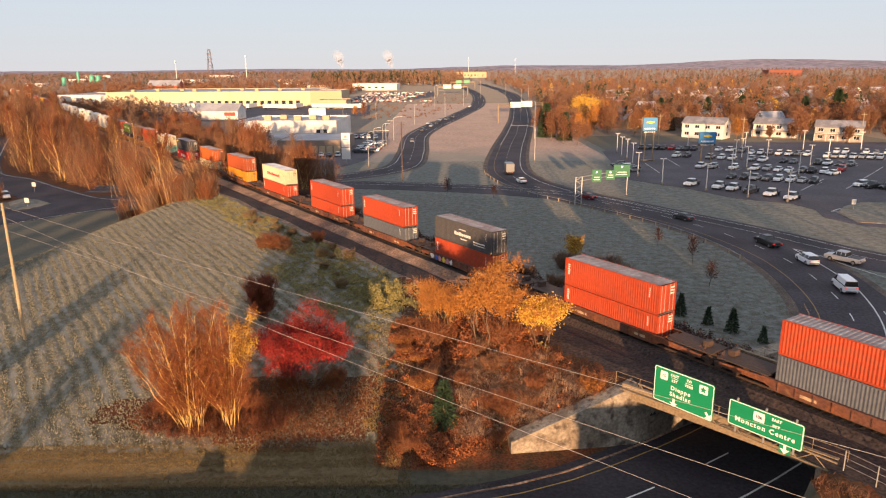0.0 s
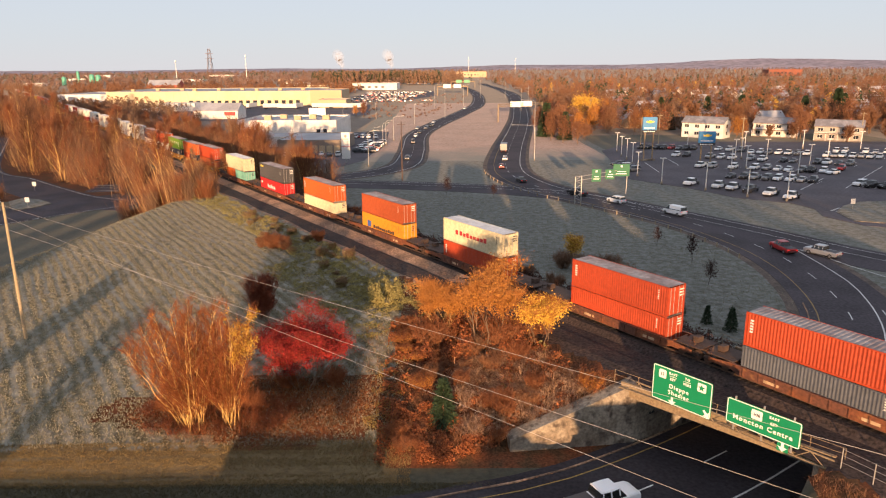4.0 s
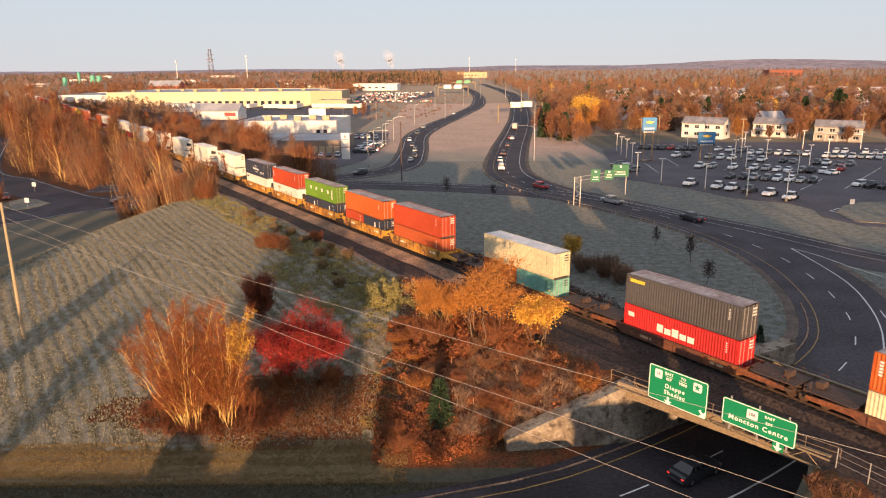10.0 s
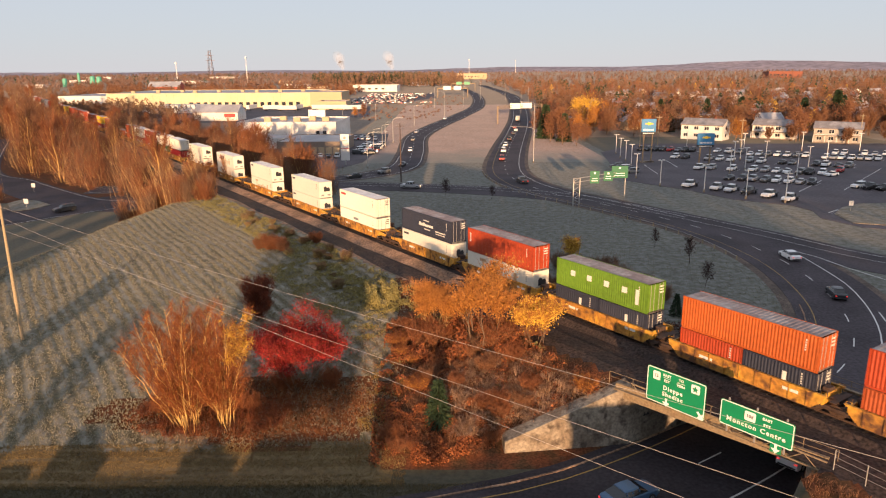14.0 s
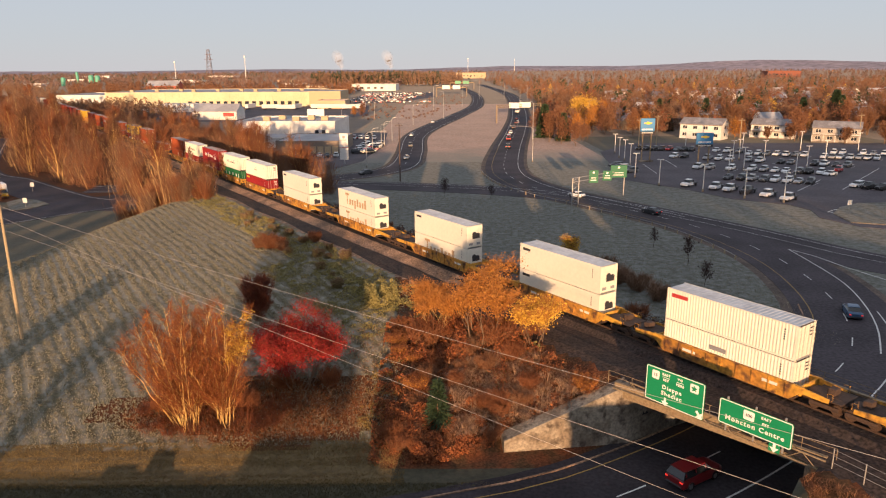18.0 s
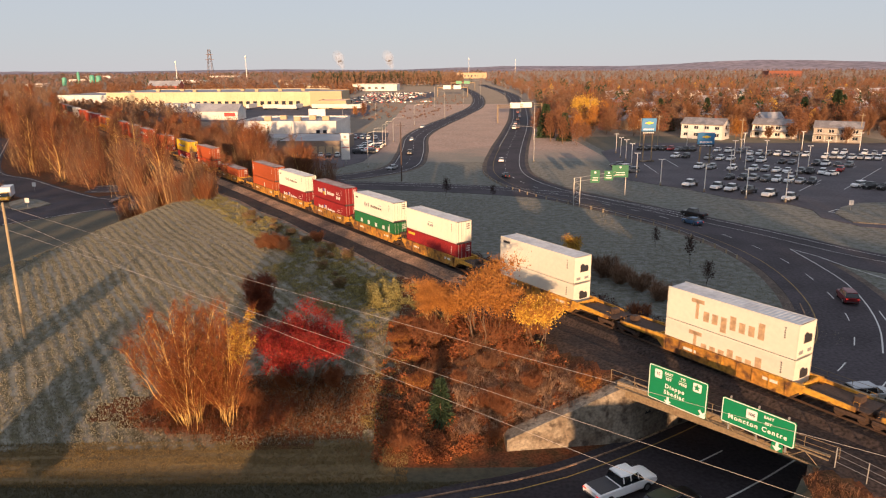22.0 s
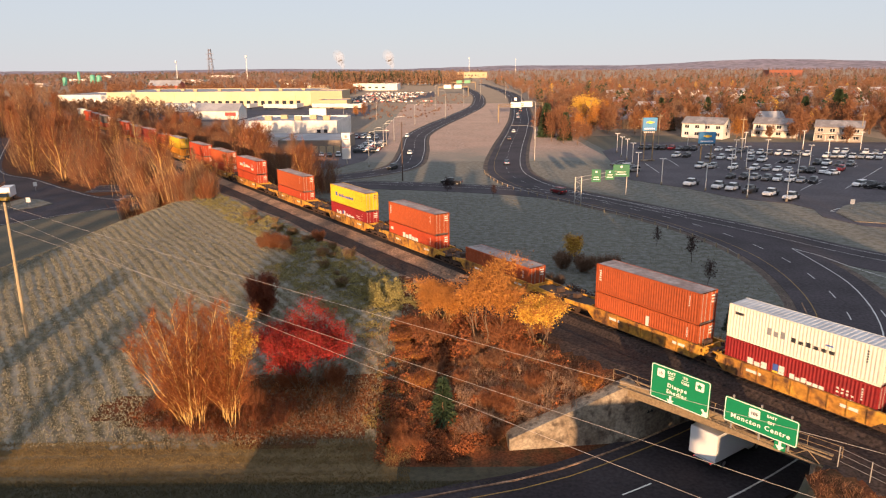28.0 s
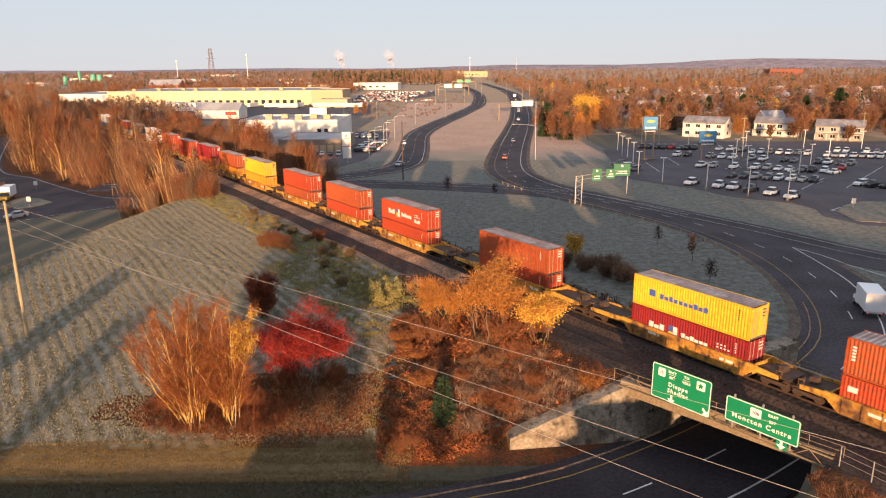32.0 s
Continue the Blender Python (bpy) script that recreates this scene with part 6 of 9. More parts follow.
def house(w, d, hgt, rise, wall_m, roof_m, storeys, name="house", label="", windows=4, chimney=True, cat="house", plain=False):
    """A gabled house, its front along x at y = 0, facing -y."""
    ob = thing(name, label, cat)
    part("wall", Shape().box(0, w, 0, d, -0.5, hgt).prism([(0, hgt), (d / 2, hgt + rise), (d, hgt)], 0, 0.2, m=Matrix.Rotation(radians(90), 4, "Z")).prism([(0, hgt), (d / 2, hgt + rise), (d, hgt)], -w, -w + 0.2, m=Matrix.Rotation(radians(90), 4, "Z")), M[wall_m], ob)
    e = 0.4
    k = rise / (d / 2)
    rf = Shape()
    for sgn in (0, 1):
        y0, y1 = (-e, d / 2) if not sgn else (d + e, d / 2)
        z0, z1 = hgt - e * k, hgt + rise
        a = [(-e, y0, z0), (w + e, y0, z0), (w + e, y1, z1), (-e, y1, z1)]
        rf.add(a + [(x, y, z + 0.2) for x, y, z in a], [(0, 1, 5, 4), (4, 5, 6, 7), (3, 2, 1, 0), (1, 2, 6, 5), (3, 0, 4, 7)])
    r = part("roof", rf, M[roof_m], ob)
    if chimney:
        part("chimney", Shape().box(w * 0.7, w * 0.7 + 0.7, d * 0.55, d * 0.55 + 0.7, hgt + rise * 0.5, hgt + rise + 0.9), M["wall_brick"], r)
    for s in range(storeys):
        z = (s + 0.55) * hgt / storeys
        for i in range(windows):
            if plain:
                part("window", Shape().box(w * (i + 0.5) / windows - 0.7, w * (i + 0.5) / windows + 0.7, -0.05, 0.05, z - 0.6, z + 0.6), M["pane"], ob)
            else:
                window(ob, w * (i + 0.5) / windows, z, 1.1, 1.2, 0)
    if storeys:
        part("door", Shape().box(w * 0.47, w * 0.47 + 1.0, -0.06, 0.06, 0, 2.05), M["wall_brick"], ob)
    return ob


def put(ob, x, y, turn=0, z=None):
    ob.matrix_world = pose(x, y, h(x, y) if z is None else z, 0, 0, turn)
    return ob




def flats(w, d, hgt, rise, wall_m, label, bays, porch):
    """A two-storey gabled block of flats: paired dark windows in white trim, eaves, and a shaded porch along the ground floor."""
    ob = house(w, d, hgt, rise, wall_m, "roof_shingle", 0, label=label, windows=0)
    for s_ in range(2):
        for i in range(bays):
            x = w * (i + 0.5) / bays
            f = part("window", Shape().box(x - 1.0, x + 1.0, -0.07, 0.03, hgt * (0.30 + 0.48 * s_) - 0.75, hgt * (0.30 + 0.48 * s_) + 0.75, bev=0.02), M["trim"], ob)
            for q in (-0.9, 0.06):
                part("pane", Shape().box(x + q, x + q + 0.84, -0.09, -0.072, hgt * (0.30 + 0.48 * s_) - 0.65, hgt * (0.30 + 0.48 * s_) + 0.65), M["pane"], f)
    part("belt_course", Shape().box(-0.04, w + 0.04, -0.06, 0, hgt * 0.52, hgt * 0.56), M["trim"], ob)
    part("eaves", Shape().box(-0.3, w + 0.3, -0.42, -0.05, hgt - 0.32, hgt - 0.1), M["wall_grey"], ob)
    for z in (hgt * 0.32, hgt * 0.80):
        part("window", Shape().box(w - 0.03, w + 0.05, d * 0.42, d * 0.58, z - 0.7, z + 0.7), M["pane"], ob)
    if porch:
        part("porch_roof", Shape().box(0, w, -2.0, -0.05, hgt * 0.50, hgt * 0.50 + 0.18), M["wall_grey"], ob, "dark porch roof")
        part("porch_floor", Shape().box(0, w, -2.0, -0.05, 0, 0.25), M["wall_grey"], ob)
        for i in range(bays + 1):
            x = 0.1 + (w - 0.2) * i / bays
            part("porch_post", Shape().box(x - 0.09, x + 0.09, -1.95, -1.77, 0.2, hgt * 0.5), M["trim"], ob)
    return ob


put(flats(18.0, 9.5, 6.4, 2.4, "wall_white", "white two-storey block of flats with a grey gabled roof", 4, False), 106.6, 312.5, -40)
put(flats(17.0, 9, 5.9, 2.3, "wall_white", "white two-storey flats with a dark porch behind the car park", 4, True), 138.5, 313, -38)
# third block takes the siding with shade in its colour
put(flats(17.5, 9, 5.9, 2.4, "wall_shaded", "pale two-storey flats with a dark porch among bare trees", 4, True), 156.0, 294, -32)
put(house(9, 9, 4.5, 4.6, "wall_tan", "roof_shingle", 1, label="steep gabled cream cottage among autumn trees", windows=2), 92, 420, 60)

rng = random.Random(7)
styles = [house(11, 8, 4.2, 2.8, a, b, 1, label=f"{c} with a frosted roof between autumn trees", windows=2, plain=True) for a, b, c in
          (("wall_white", "roof_shingle", "white bungalow"), ("wall_tan", "roof_grey", "tan bungalow"), ("wall_grey", "roof_shingle", "brown bungalow"), ("wall_white", "roof_grey", "white clapboard house"))]
TOWN = []
for r in range(9):
    yy = 355 + r * 48
    x = 70 + r * 14
    while x < yy * 0.72:
        px, py = x + rng.uniform(-5, 5), yy + rng.uniform(-9, 9)
        TOWN.append((px, py))
        x += rng.uniform(24, 40)
for i, (px, py) in enumerate(TOWN):
    st = styles[i % 4]
    m = pose(px, py, rng.uniform(0, 1.5), 0, 0, rng.choice((-6, 4, 82, 95)) + rng.uniform(-6, 6))
    if i < 4:
        st.matrix_world = m
    else:
        copy_thing(st, m)


def flat_block(w, d, hgt, wall_m, name, label, cat="building", parapet=0.5, roof_m="roof_grey"):
    ob = thing(name, label, cat)
    part("wall", Shape().box(0, w, 0, d, -0.5, hgt), M[wall_m], ob)
    part("roof", Shape().box(0.3, w - 0.3, 0.3, d - 0.3, hgt + 0.004, hgt + 0.12), M[roof_m], ob)
    for x0, x1, y0, y1 in ((0, w, -0.05, 0.25), (0, w, d - 0.25, d + 0.05), (-0.05, 0.25, 0.25, d - 0.25), (w - 0.25, w + 0.05, 0.25, d - 0.25)):
        part("parapet", Shape().box(x0, x1, y0, y1, hgt - 0.1, hgt + parapet), M[wall_m], ob)
    return ob


# the long cream warehouse with its loading docks and trailers
wh = flat_block(172, 90, 11.5, "wall_cream", "warehouse", "long cream metal warehouse with dark loading docks")
for i in range(16):
    part("dock_door", Shape().box(70 + i * 6, 73.2 + i * 6, -0.12, -0.051, 1.0, 4.4), M["pane"], wh)
for i in range(9):
    part("roof_vent", Shape().box(12 + i * 18, 15 + i * 18, 20 + 9 * (i % 3), 23 + 9 * (i % 3), 11.6, 13.4, bev=0.1), M["wall_tan"], wh)
for i in range(28):
    part("wall_rib", Shape().box(3 + i * 6, 3.25 + i * 6, -0.2, -0.05, 0, 11.4), M["wall_cream"], wh)
put(wh, -281, 597, -2)
wh2 = flat_block(60, 70, 8, "wall_white", "warehouse", "low white warehouse with a pale flat roof")
put(wh2, -345, 640, -2)
wh3 = flat_block(26, 40, 12, "wall_tan", "office_block", "tan brick office block beside the warehouse")
put(wh3, -108, 585, -2)
wh4 = flat_block(22, 24, 6, "wall_tan", "annexe", "low tan annexe with a flat roof")
put(wh4, -96, 552, -2)


def trailer():
    ob = thing("semi_trailer", "white box semi-trailer parked at a loading yard", "trailer", "parked trailers")
    part("box_body", Shape().box(0, 14.6, -1.28, 1.28, 1.1, 4.0, bev=0.04), M["wall_white"], ob)
    for x in (1.4, 2.7):
        for s in (-1, 1):
            part("wheel", Shape().tube([(x, s * 1.0, 0.5), (x, s * 1.25, 0.5)], 0.5, 10), M["black"], ob)
    part("landing_leg", Shape().box(11, 11.2, -0.9, -0.7, 0, 1.1).box(11, 11.2, 0.7, 0.9, 0, 1.1), M["bumper"], ob)
    return ob


tr0 = trailer()
spots = [(-222 + i * 4.4, 560 + rng.uniform(-3, 3), rng.choice((82, 88))) for i in range(9)] + [(-150 + i * 12.5, 545 + rng.uniform(-6, 6), rng.choice((2, -4, 80))) for i in range(8)] + [(-215 + i * 15, 505 + rng.uniform(-4, 4), 3) for i in range(4)]
tr0.matrix_world = pose(*spots[0][:2], 0, 0, 0, spots[0][2])
for x, y, a in spots[1:]:
    copy_thing(tr0, pose(x, y, 0, 0, 0, a))

gb = house(28, 16, 5.2, 4.2, "wall_white", "roof_grey", 0, "gabled_shed", "white gabled metal shed with a red sign", chimney=False, cat="building")
part("sign_panel", Shape().box(19.5, 26.5, -0.12, -0.05, 2.2, 4.4), M["mark_red"], gb, "red sign panel")
put(gb, -155, 442, -3)
rb = house(46, 22, 7, 7, "roof_red", "roof_grey", 0, "red_barn", "red gabled market hall with a grey roof", chimney=False, cat="building")
put(rb, -420, 1020, -4)

# white car dealership
dl = flat_block(43, 34, 8.2, "wall_white", "dealership_building", "white flat-roofed car dealership with rooftop units", parapet=0.9)
for x, y in ((8, 12), (13, 20), (22, 10), (27, 18), (34, 14)):
    part("roof_unit", Shape().box(x, x + 3, y, y + 2.4, 8.3, 10.2, bev=0.08), M["wall_tan"], dl)
for x in (35, 38):
    window(dl, x, 4.4, 1.6, 1.8, -0.05)
part("roof_sign", Shape().box(24, 32, 30, 30.4, 9.0, 12.5), M["lamp_white"], dl)
put(dl, -88.5, 306, -3)
dl2 = flat_block(24, 30, 4.6, "wall_grey", "service_wing", "low brown block service wing with a frosted flat roof", parapet=0.3)
for i in range(4):
    part("garage_door", Shape().box(13 + i * 2.8, 15.2 + i * 2.8, -0.1, -0.052, 0, 2.8), M["wall_tan"], dl2)
put(dl2, -62, 263, -3)
dl3 = flat_block(22, 20, 3.8, "wall_white", "showroom_wing", "white showroom wing with a pale flat roof", parapet=0.4)
put(dl3, -84, 284, -3)

# car parks
def slab(pts, z, m, label):
    n = len(pts)
    tagged(part("car_park", Shape().add([(x, y, z) for x, y in pts] + [(x, y, z - 0.3) for x, y in pts], [tuple(range(n))[::-1]] + [(i, (i + 1) % n, n + (i + 1) % n, n + i) for i in range(n)]), M[m]), label, "car park", kind="structure")


slab([(-100, 262), (-100, 345), (-26, 345), (-24, 300), (-27, 240), (-34, 222), (-60, 222), (-75, 240)][::-1], 0.01, "lotasphalt", "dark asphalt dealership car park")
slab([(52, 196), (60, 262), (80, 292), (180, 286), (200, 225), (130, 120), (100, 127), (84, 135), (80.4, 143.9), (82.6, 151.6), (80.8, 158.2), (70.8, 165.7), (64, 180)], 0.012, "lotasphalt", "wide dark asphalt sales lot with painted bays")
slab([(-300, 500), (-300, 596), (-60, 596), (-48, 470), (-130, 420), (-240, 460)][::-1], 0.01, "lotasphalt", "asphalt loading yard before the warehouse")
slab([(-90, 640), (-90, 900), (-10, 900), (-6, 760), (-40, 640)][::-1], 0.01, "lotasphalt", "far asphalt car park beside the highway")

grass = [(85.3, 147.8), (90.5, 154.5), (97.0, 159.0), (108.0, 160.0), (113.0, 142.0), (92.3, 135.5), (84.1, 138.8)]
for nm, o, z0, z1, m_, lab in (("kerb", 0.0, -0.1, 0.12, "concrete", "worn concrete kerb round a grass island"), ("traffic_island", 0.25, 0.0, 0.16, "verge", "frosted grass island at the car park entrance")):
    cx, cy = 97.0, 148.0
    ring = [(x + (cx - x) * o / 10, y + (cy - y) * o / 10) for x, y in grass]
    tagged(part(nm, Shape().add([(x, y, z0) for x, y in ring] + [(x, y, z1) for x, y in ring], [tuple(range(13, 6, -1))] + [(i, 7 + i, 7 + (i + 1) % 7, (i + 1) % 7) for i in range(7)]), M[m_]), lab, "traffic island", kind="structure")

bays = Shape()
COLS = ["white", "white", "silver", "grey", "dark", "black", "white", "silver", "red", "grey", "dark"]
KINDS = ["suv", "suv", "pickup", "sedan", "suv"]
PARK = []


def row(x0, y0, x1, y1, n, face, kinds=KINDS, cols=COLS, skip=0.04):
    for i in range(n):
        t = i / max(1, n - 1)
        if rng.random() > skip:
            PARK.append((x0 + (x1 - x0) * t + rng.uniform(-0.25, 0.25), y0 + (y1 - y0) * t + rng.uniform(-0.4, 0.4), face + rng.uniform(-4, 4), rng.choice(kinds), rng.choice(cols)))
        a = radians(face)
        c, s_ = math.cos(a), math.sin(a)
        bx, by = x0 + (x1 - x0) * (i + 0.5) / max(1, n - 1), y0 + (y1 - y0) * (i + 0.5) / max(1, n - 1)
        bays.add([(bx - 2.6 * c + 0.05 * s_, by - 2.6 * s_ - 0.05 * c, 0.018), (bx + 2.6 * c + 0.05 * s_, by + 2.6 * s_ - 0.05 * c, 0.018), (bx + 2.6 * c - 0.05 * s_, by + 2.6 * s_ + 0.05 * c, 0.018), (bx - 2.6 * c - 0.05 * s_, by - 2.6 * s_ + 0.05 * c, 0.018)], [(0, 1, 2, 3)])


LIGHT = ["white", "white", "silver", "white", "silver", "grey"]
for x, y, a, k, c in ((66.5, 184.4, 222, "flatbed", "white"), (72, 179.6, 226, "flatbed", "white"), (74.6, 176.8, 224, "flatbed", "white"), (77.6, 173.4, 222, "flatbed", "dark"), (80.6, 168.6, 221, "flatbed", "white"), (83.2, 163.6, 220, "flatbed", "white")):
    PARK.append((x, y, a, k, c))
row(76.5, 268, 95, 263, 8, 233, cols=["dark", "dark", "red", "red", "dark", "grey"])
row(103, 261, 110, 256, 3, 231)
row(111, 250.5, 128, 244, 7, 231, cols=LIGHT)
row(132, 239.5, 158, 231, 11, 231, cols=LIGHT)
row(92, 238.5, 128.5, 218.5, 14, 230)
row(81, 217.5, 112.5, 204, 12, 230)
row(82, 196, 100.5, 187, 8, 229)
row(57.6, 210, 55.8, 222, 5, 195, cols=["dark", "grey", "white"])
row(109.5, 181, 114, 177, 3, 205, ["pickup", "suv"], ["black", "grey", "white"])
row(142, 252, 170, 243, 10, 231, cols=LIGHT)
PARK += [(81.8, 243.8, 230, "suv", "white"), (85.4, 243.4, 232, "suv", "dark"), (120.3, 209.0, 230, "suv", "red"), (113.6, 201.4, 205, "sedan", "white")]
for a, b in (((66.6, 228.4), (64.9, 207.3)), ((77, 237.8), (75.4, 221.3)), ((91.6, 175.9), (106.7, 193.5)), ((112, 204), (134.3, 224.8)), ((104.3, 177.9), (136.9, 215.6))):
    ribbon(bays, np.array([a, b]), -0.1, 0.1, 0.02)
row(-60, 254.5, -38, 253, 8, 100, ["sedan", "suv"])
row(-52, 262, -48, 262, 1, 100, ["pickup"], ["grey"])
row(-48, 318, -30, 316, 7, 95)
row(-27.5, 262, -25.5, 292, 9, 182)
row(-31.5, 262, -30, 292, 9, 2)
row(-46, 296, -34, 330, 8, 20)
for i, (x, y, a, k, c) in enumerate(PARK):
    v = vehicle(k, c, near=False)
    v.matrix_world = pose(x, y, 0.014, 0, 0, a)
    tagged(v, group="parked cars")
tagged(part("bay_lines", bays, M["white"]), "white painted parking bay lines", "road marking", kind="structure")
# entrance arrow and edge lines of the lot
tagged(part("painted_triangle", ribbon(ribbon(ribbon(Shape(), np.array([(85.0, 149.6), (88.6, 152.6)]), -0.12, 0.12, 0.02), np.array([(88.6, 152.6), (87.6, 147.6)]), -0.12, 0.12, 0.024), np.array([(87.6, 147.6), (85.0, 149.6)]), -0.12, 0.12, 0.028), M["white"]), "white painted triangle at the lot entrance", "road marking", kind="structure")

# far vehicles on the distant lots, one mesh, too small to count
fv = Shape()
fvm = [CARPAINT[c] for c in ("white", "silver", "dark", "red")]
for i in range(420):
    x, y = rng.uniform(-88, -8), 640 + 8 * int(rng.uniform(0, 30))
    if y > 660 and x > -40 + (y - 640) * 0.12:
        continue
    fv.box(x - 0.9, x + 0.9, y - 2.2, y + 2.2, 0.3, 1.0, k=rng.choice((0, 0, 1, 2, 2, 3)), bev=0.15).box(x - 0.8, x + 0.8, y - 1.1, y + 1.1, 1.0, 1.5, k=2, bev=0.2)
tagged(part("distant_parked_cars", fv, fvm), "rows of distant parked cars beside the highway", "cars", kind="stuff")

# farther buildings
FAR = [(-120, 965, 60, 40, 8, "wall_white", "distant white dealership hall with a flat roof"), (-190, 960, 34, 24, 6, "wall_cream", "distant cream commercial building"), (-560, 1500, 60, 40, 6, "wall_white", "distant white industrial hall"), (-900, 1700, 70, 40, 6.5, "wall_white", "distant white industrial hall"),
       (-330, 1450, 44, 30, 6, "wall_tan", "distant tan commercial hall"), (-760, 1300, 36, 26, 5, "wall_white", "distant pale commercial hall"), (40, 1900, 80, 30, 14, "wall_tan", "distant long tan office block"), (-680, 2100, 80, 40, 8, "wall_white", "distant white industrial hall"), (-1150, 2300, 90, 40, 8, "wall_white", "distant white industrial hall"),
       (-260, 1180, 40, 26, 5, "wall_white", "distant white shop with a flat roof"), (-150, 1150, 30, 20, 5, "wall_tan", "distant tan shop building"), (800, 1750, 80, 40, 15, "wall_brick", "large red brick institution on the far hill"), (-60, 1250, 40, 24, 6, "wall_white", "distant low white shop")]
for x, y, w, d, hg, wm, lab in FAR:
    b = flat_block(w, d, hg, wm, "distant_building", lab)
    for i in range(int(w / 12)):
        part("window", Shape().box(3 + i * 9, 7 + i * 9, -0.12, -0.052, hg * 0.35, hg * 0.6), M["pane"], b)
    put(b, x, y, -3, 0)
ts = thing("storage_tanks", "green cylindrical storage silos at a far plant", "silo", m=pose(-668, 1330, 0))
for dx, r, hg in ((-32, 4, 16), (20, 4.5, 20), (32, 4.5, 19), (-5, 2.5, 26)):
    part("silo", Shape().tube([(dx, 0, 0), (dx, 0, hg * 0.9), (dx, 0, hg)], [r, r, r * 0.5], 16), M["tank"], ts)


def lattice_tower(x, y, high, w):
    ob = thing("lattice_tower", "dark steel lattice tower on the skyline", "tower", m=pose(x, y, 0))
    cs = [(-1, -1), (1, -1), (1, 1), (-1, 1)]
    for a, b in cs:
        part("leg", Shape().tube([(a * w, b * w, 0), (a * w * 0.35, b * w * 0.35, high)], [0.5, 0.3], 5), M["steel"], ob)
    for i in range(9):
        f0, f1 = 1 - 0.65 * i / 9, 1 - 0.65 * (i + 1) / 9
        for j in range(4):
            (a, b), (c, d) = cs[j], cs[(j + 1) % 4]
            part("brace", Shape().tube([(a * w * f0, b * w * f0, high * i / 9), (c * w * f1, d * w * f1, high * (i + 1) / 9)], 0.25, 4), M["steel"], ob)
    for z, r in ((high * 0.85, w * 1.3), (high * 0.70, w * 1.5)):
        part("crossarm", Shape().box(-r, r, -0.4, 0.4, z, z + 0.6), M["steel"], ob)


lattice_tower(-475, 1480, 68, 6)
for x, y, hg in ((-434, 1600, 58), (-627, 1700, 48), (100, 2600, 60), (330, 3200, 60)):
    ob = thing("mast", "thin pale communication mast on the skyline", "mast", m=pose(x, y, 0))
    part("pole", Shape().tube([(0, 0, 0), (0, 0, hg)], [0.9, 0.5], 6), M["lamp_white"], ob)
    part("antenna", Shape().box(-1.6, 1.6, -1.6, 1.6, hg - 5, hg - 1, bev=0.3), M["lamp_white"], ob)
# lilac of the distant haze is painted into the hills' colour
M["hill"] = mat("hazy_hill", (0.25, 0.215, 0.25), 0.95, vary=0.35, scale=0.004, fine=0.03, second=(0.31, 0.26, 0.285))
# steam from far chimneys
M["steam"] = mat("pale_steam", (0.85, 0.80, 0.78), 1.0, vary=0.05, scale=0.05)
_p = M["steam"].node_tree.nodes["Principled BSDF"]
_p.inputs["Alpha"].default_value = 0.045
for x, y in ((-330, 2400), (-165, 2400)):
    ob = thing("steam_plume", "faint pale steam plume on the skyline", "steam", m=pose(x, y, 0))
    part("chimney", Shape().tube([(0, 0, 0), (0, 0, 22)], [1.4, 1.0], 10), M["concrete"], ob)
    for i in range(7):
        r = 7 + i * 2.2
        sh = Shape()
        ring = [[(r * math.cos(a) * math.sin(b) * (1 + 0.25 * noise.noise((a, b, i))), r * math.sin(a) * math.sin(b), r * math.cos(b)) for a in np.arange(0, 6.28, 0.785)] for b in np.linspace(0.1, 3.04, 6)]
        vs_ = [Vector(p) + Vector((3 * math.sin(i * 1.7) - 2 * i, 0, 30 + i * 6)) for rr in ring for p in rr]
        sh.add(vs_, [(q * 8 + j, q * 8 + (j + 1) % 8, q * 8 + 8 + (j + 1) % 8, q * 8 + 8 + j) for q in range(5) for j in range(8)])
        part("puff", sh, M["steam"], ob, smooth=True)
# ridge of hills that closes the distance
rd = Shape()
vs, fs = [], []
nn = 120
for i in range(nn + 1):
    a = radians(-40 + 80 * i / nn)
    r = 4300
    x, y = r * math.sin(a), r * math.cos(a)
    top = 18 + 8 * noise.noise((a * 6, 0, 0)) + 36 * math.exp(-((math.degrees(a) - 25) / 8) ** 2) + 10 * math.exp(-((math.degrees(a) - 10) / 8) ** 2) + 4 * noise.noise((a * 30, 1, 0))
    vs += [(x, y, -5), (x * 0.93, y * 0.93, 0), (x * 0.985, y * 0.985, top * 0.8), (x, y, top)]
for i in range(nn):
    for j in (1, 2):
        fs.append((i * 4 + j, i * 4 + 4 + j, i * 4 + 5 + j, i * 4 + 1 + j))
tagged(part("backdrop", rd.add(vs, fs), M["hill"], smooth=True), "low wooded hills along the horizon", "hills", kind="structure")

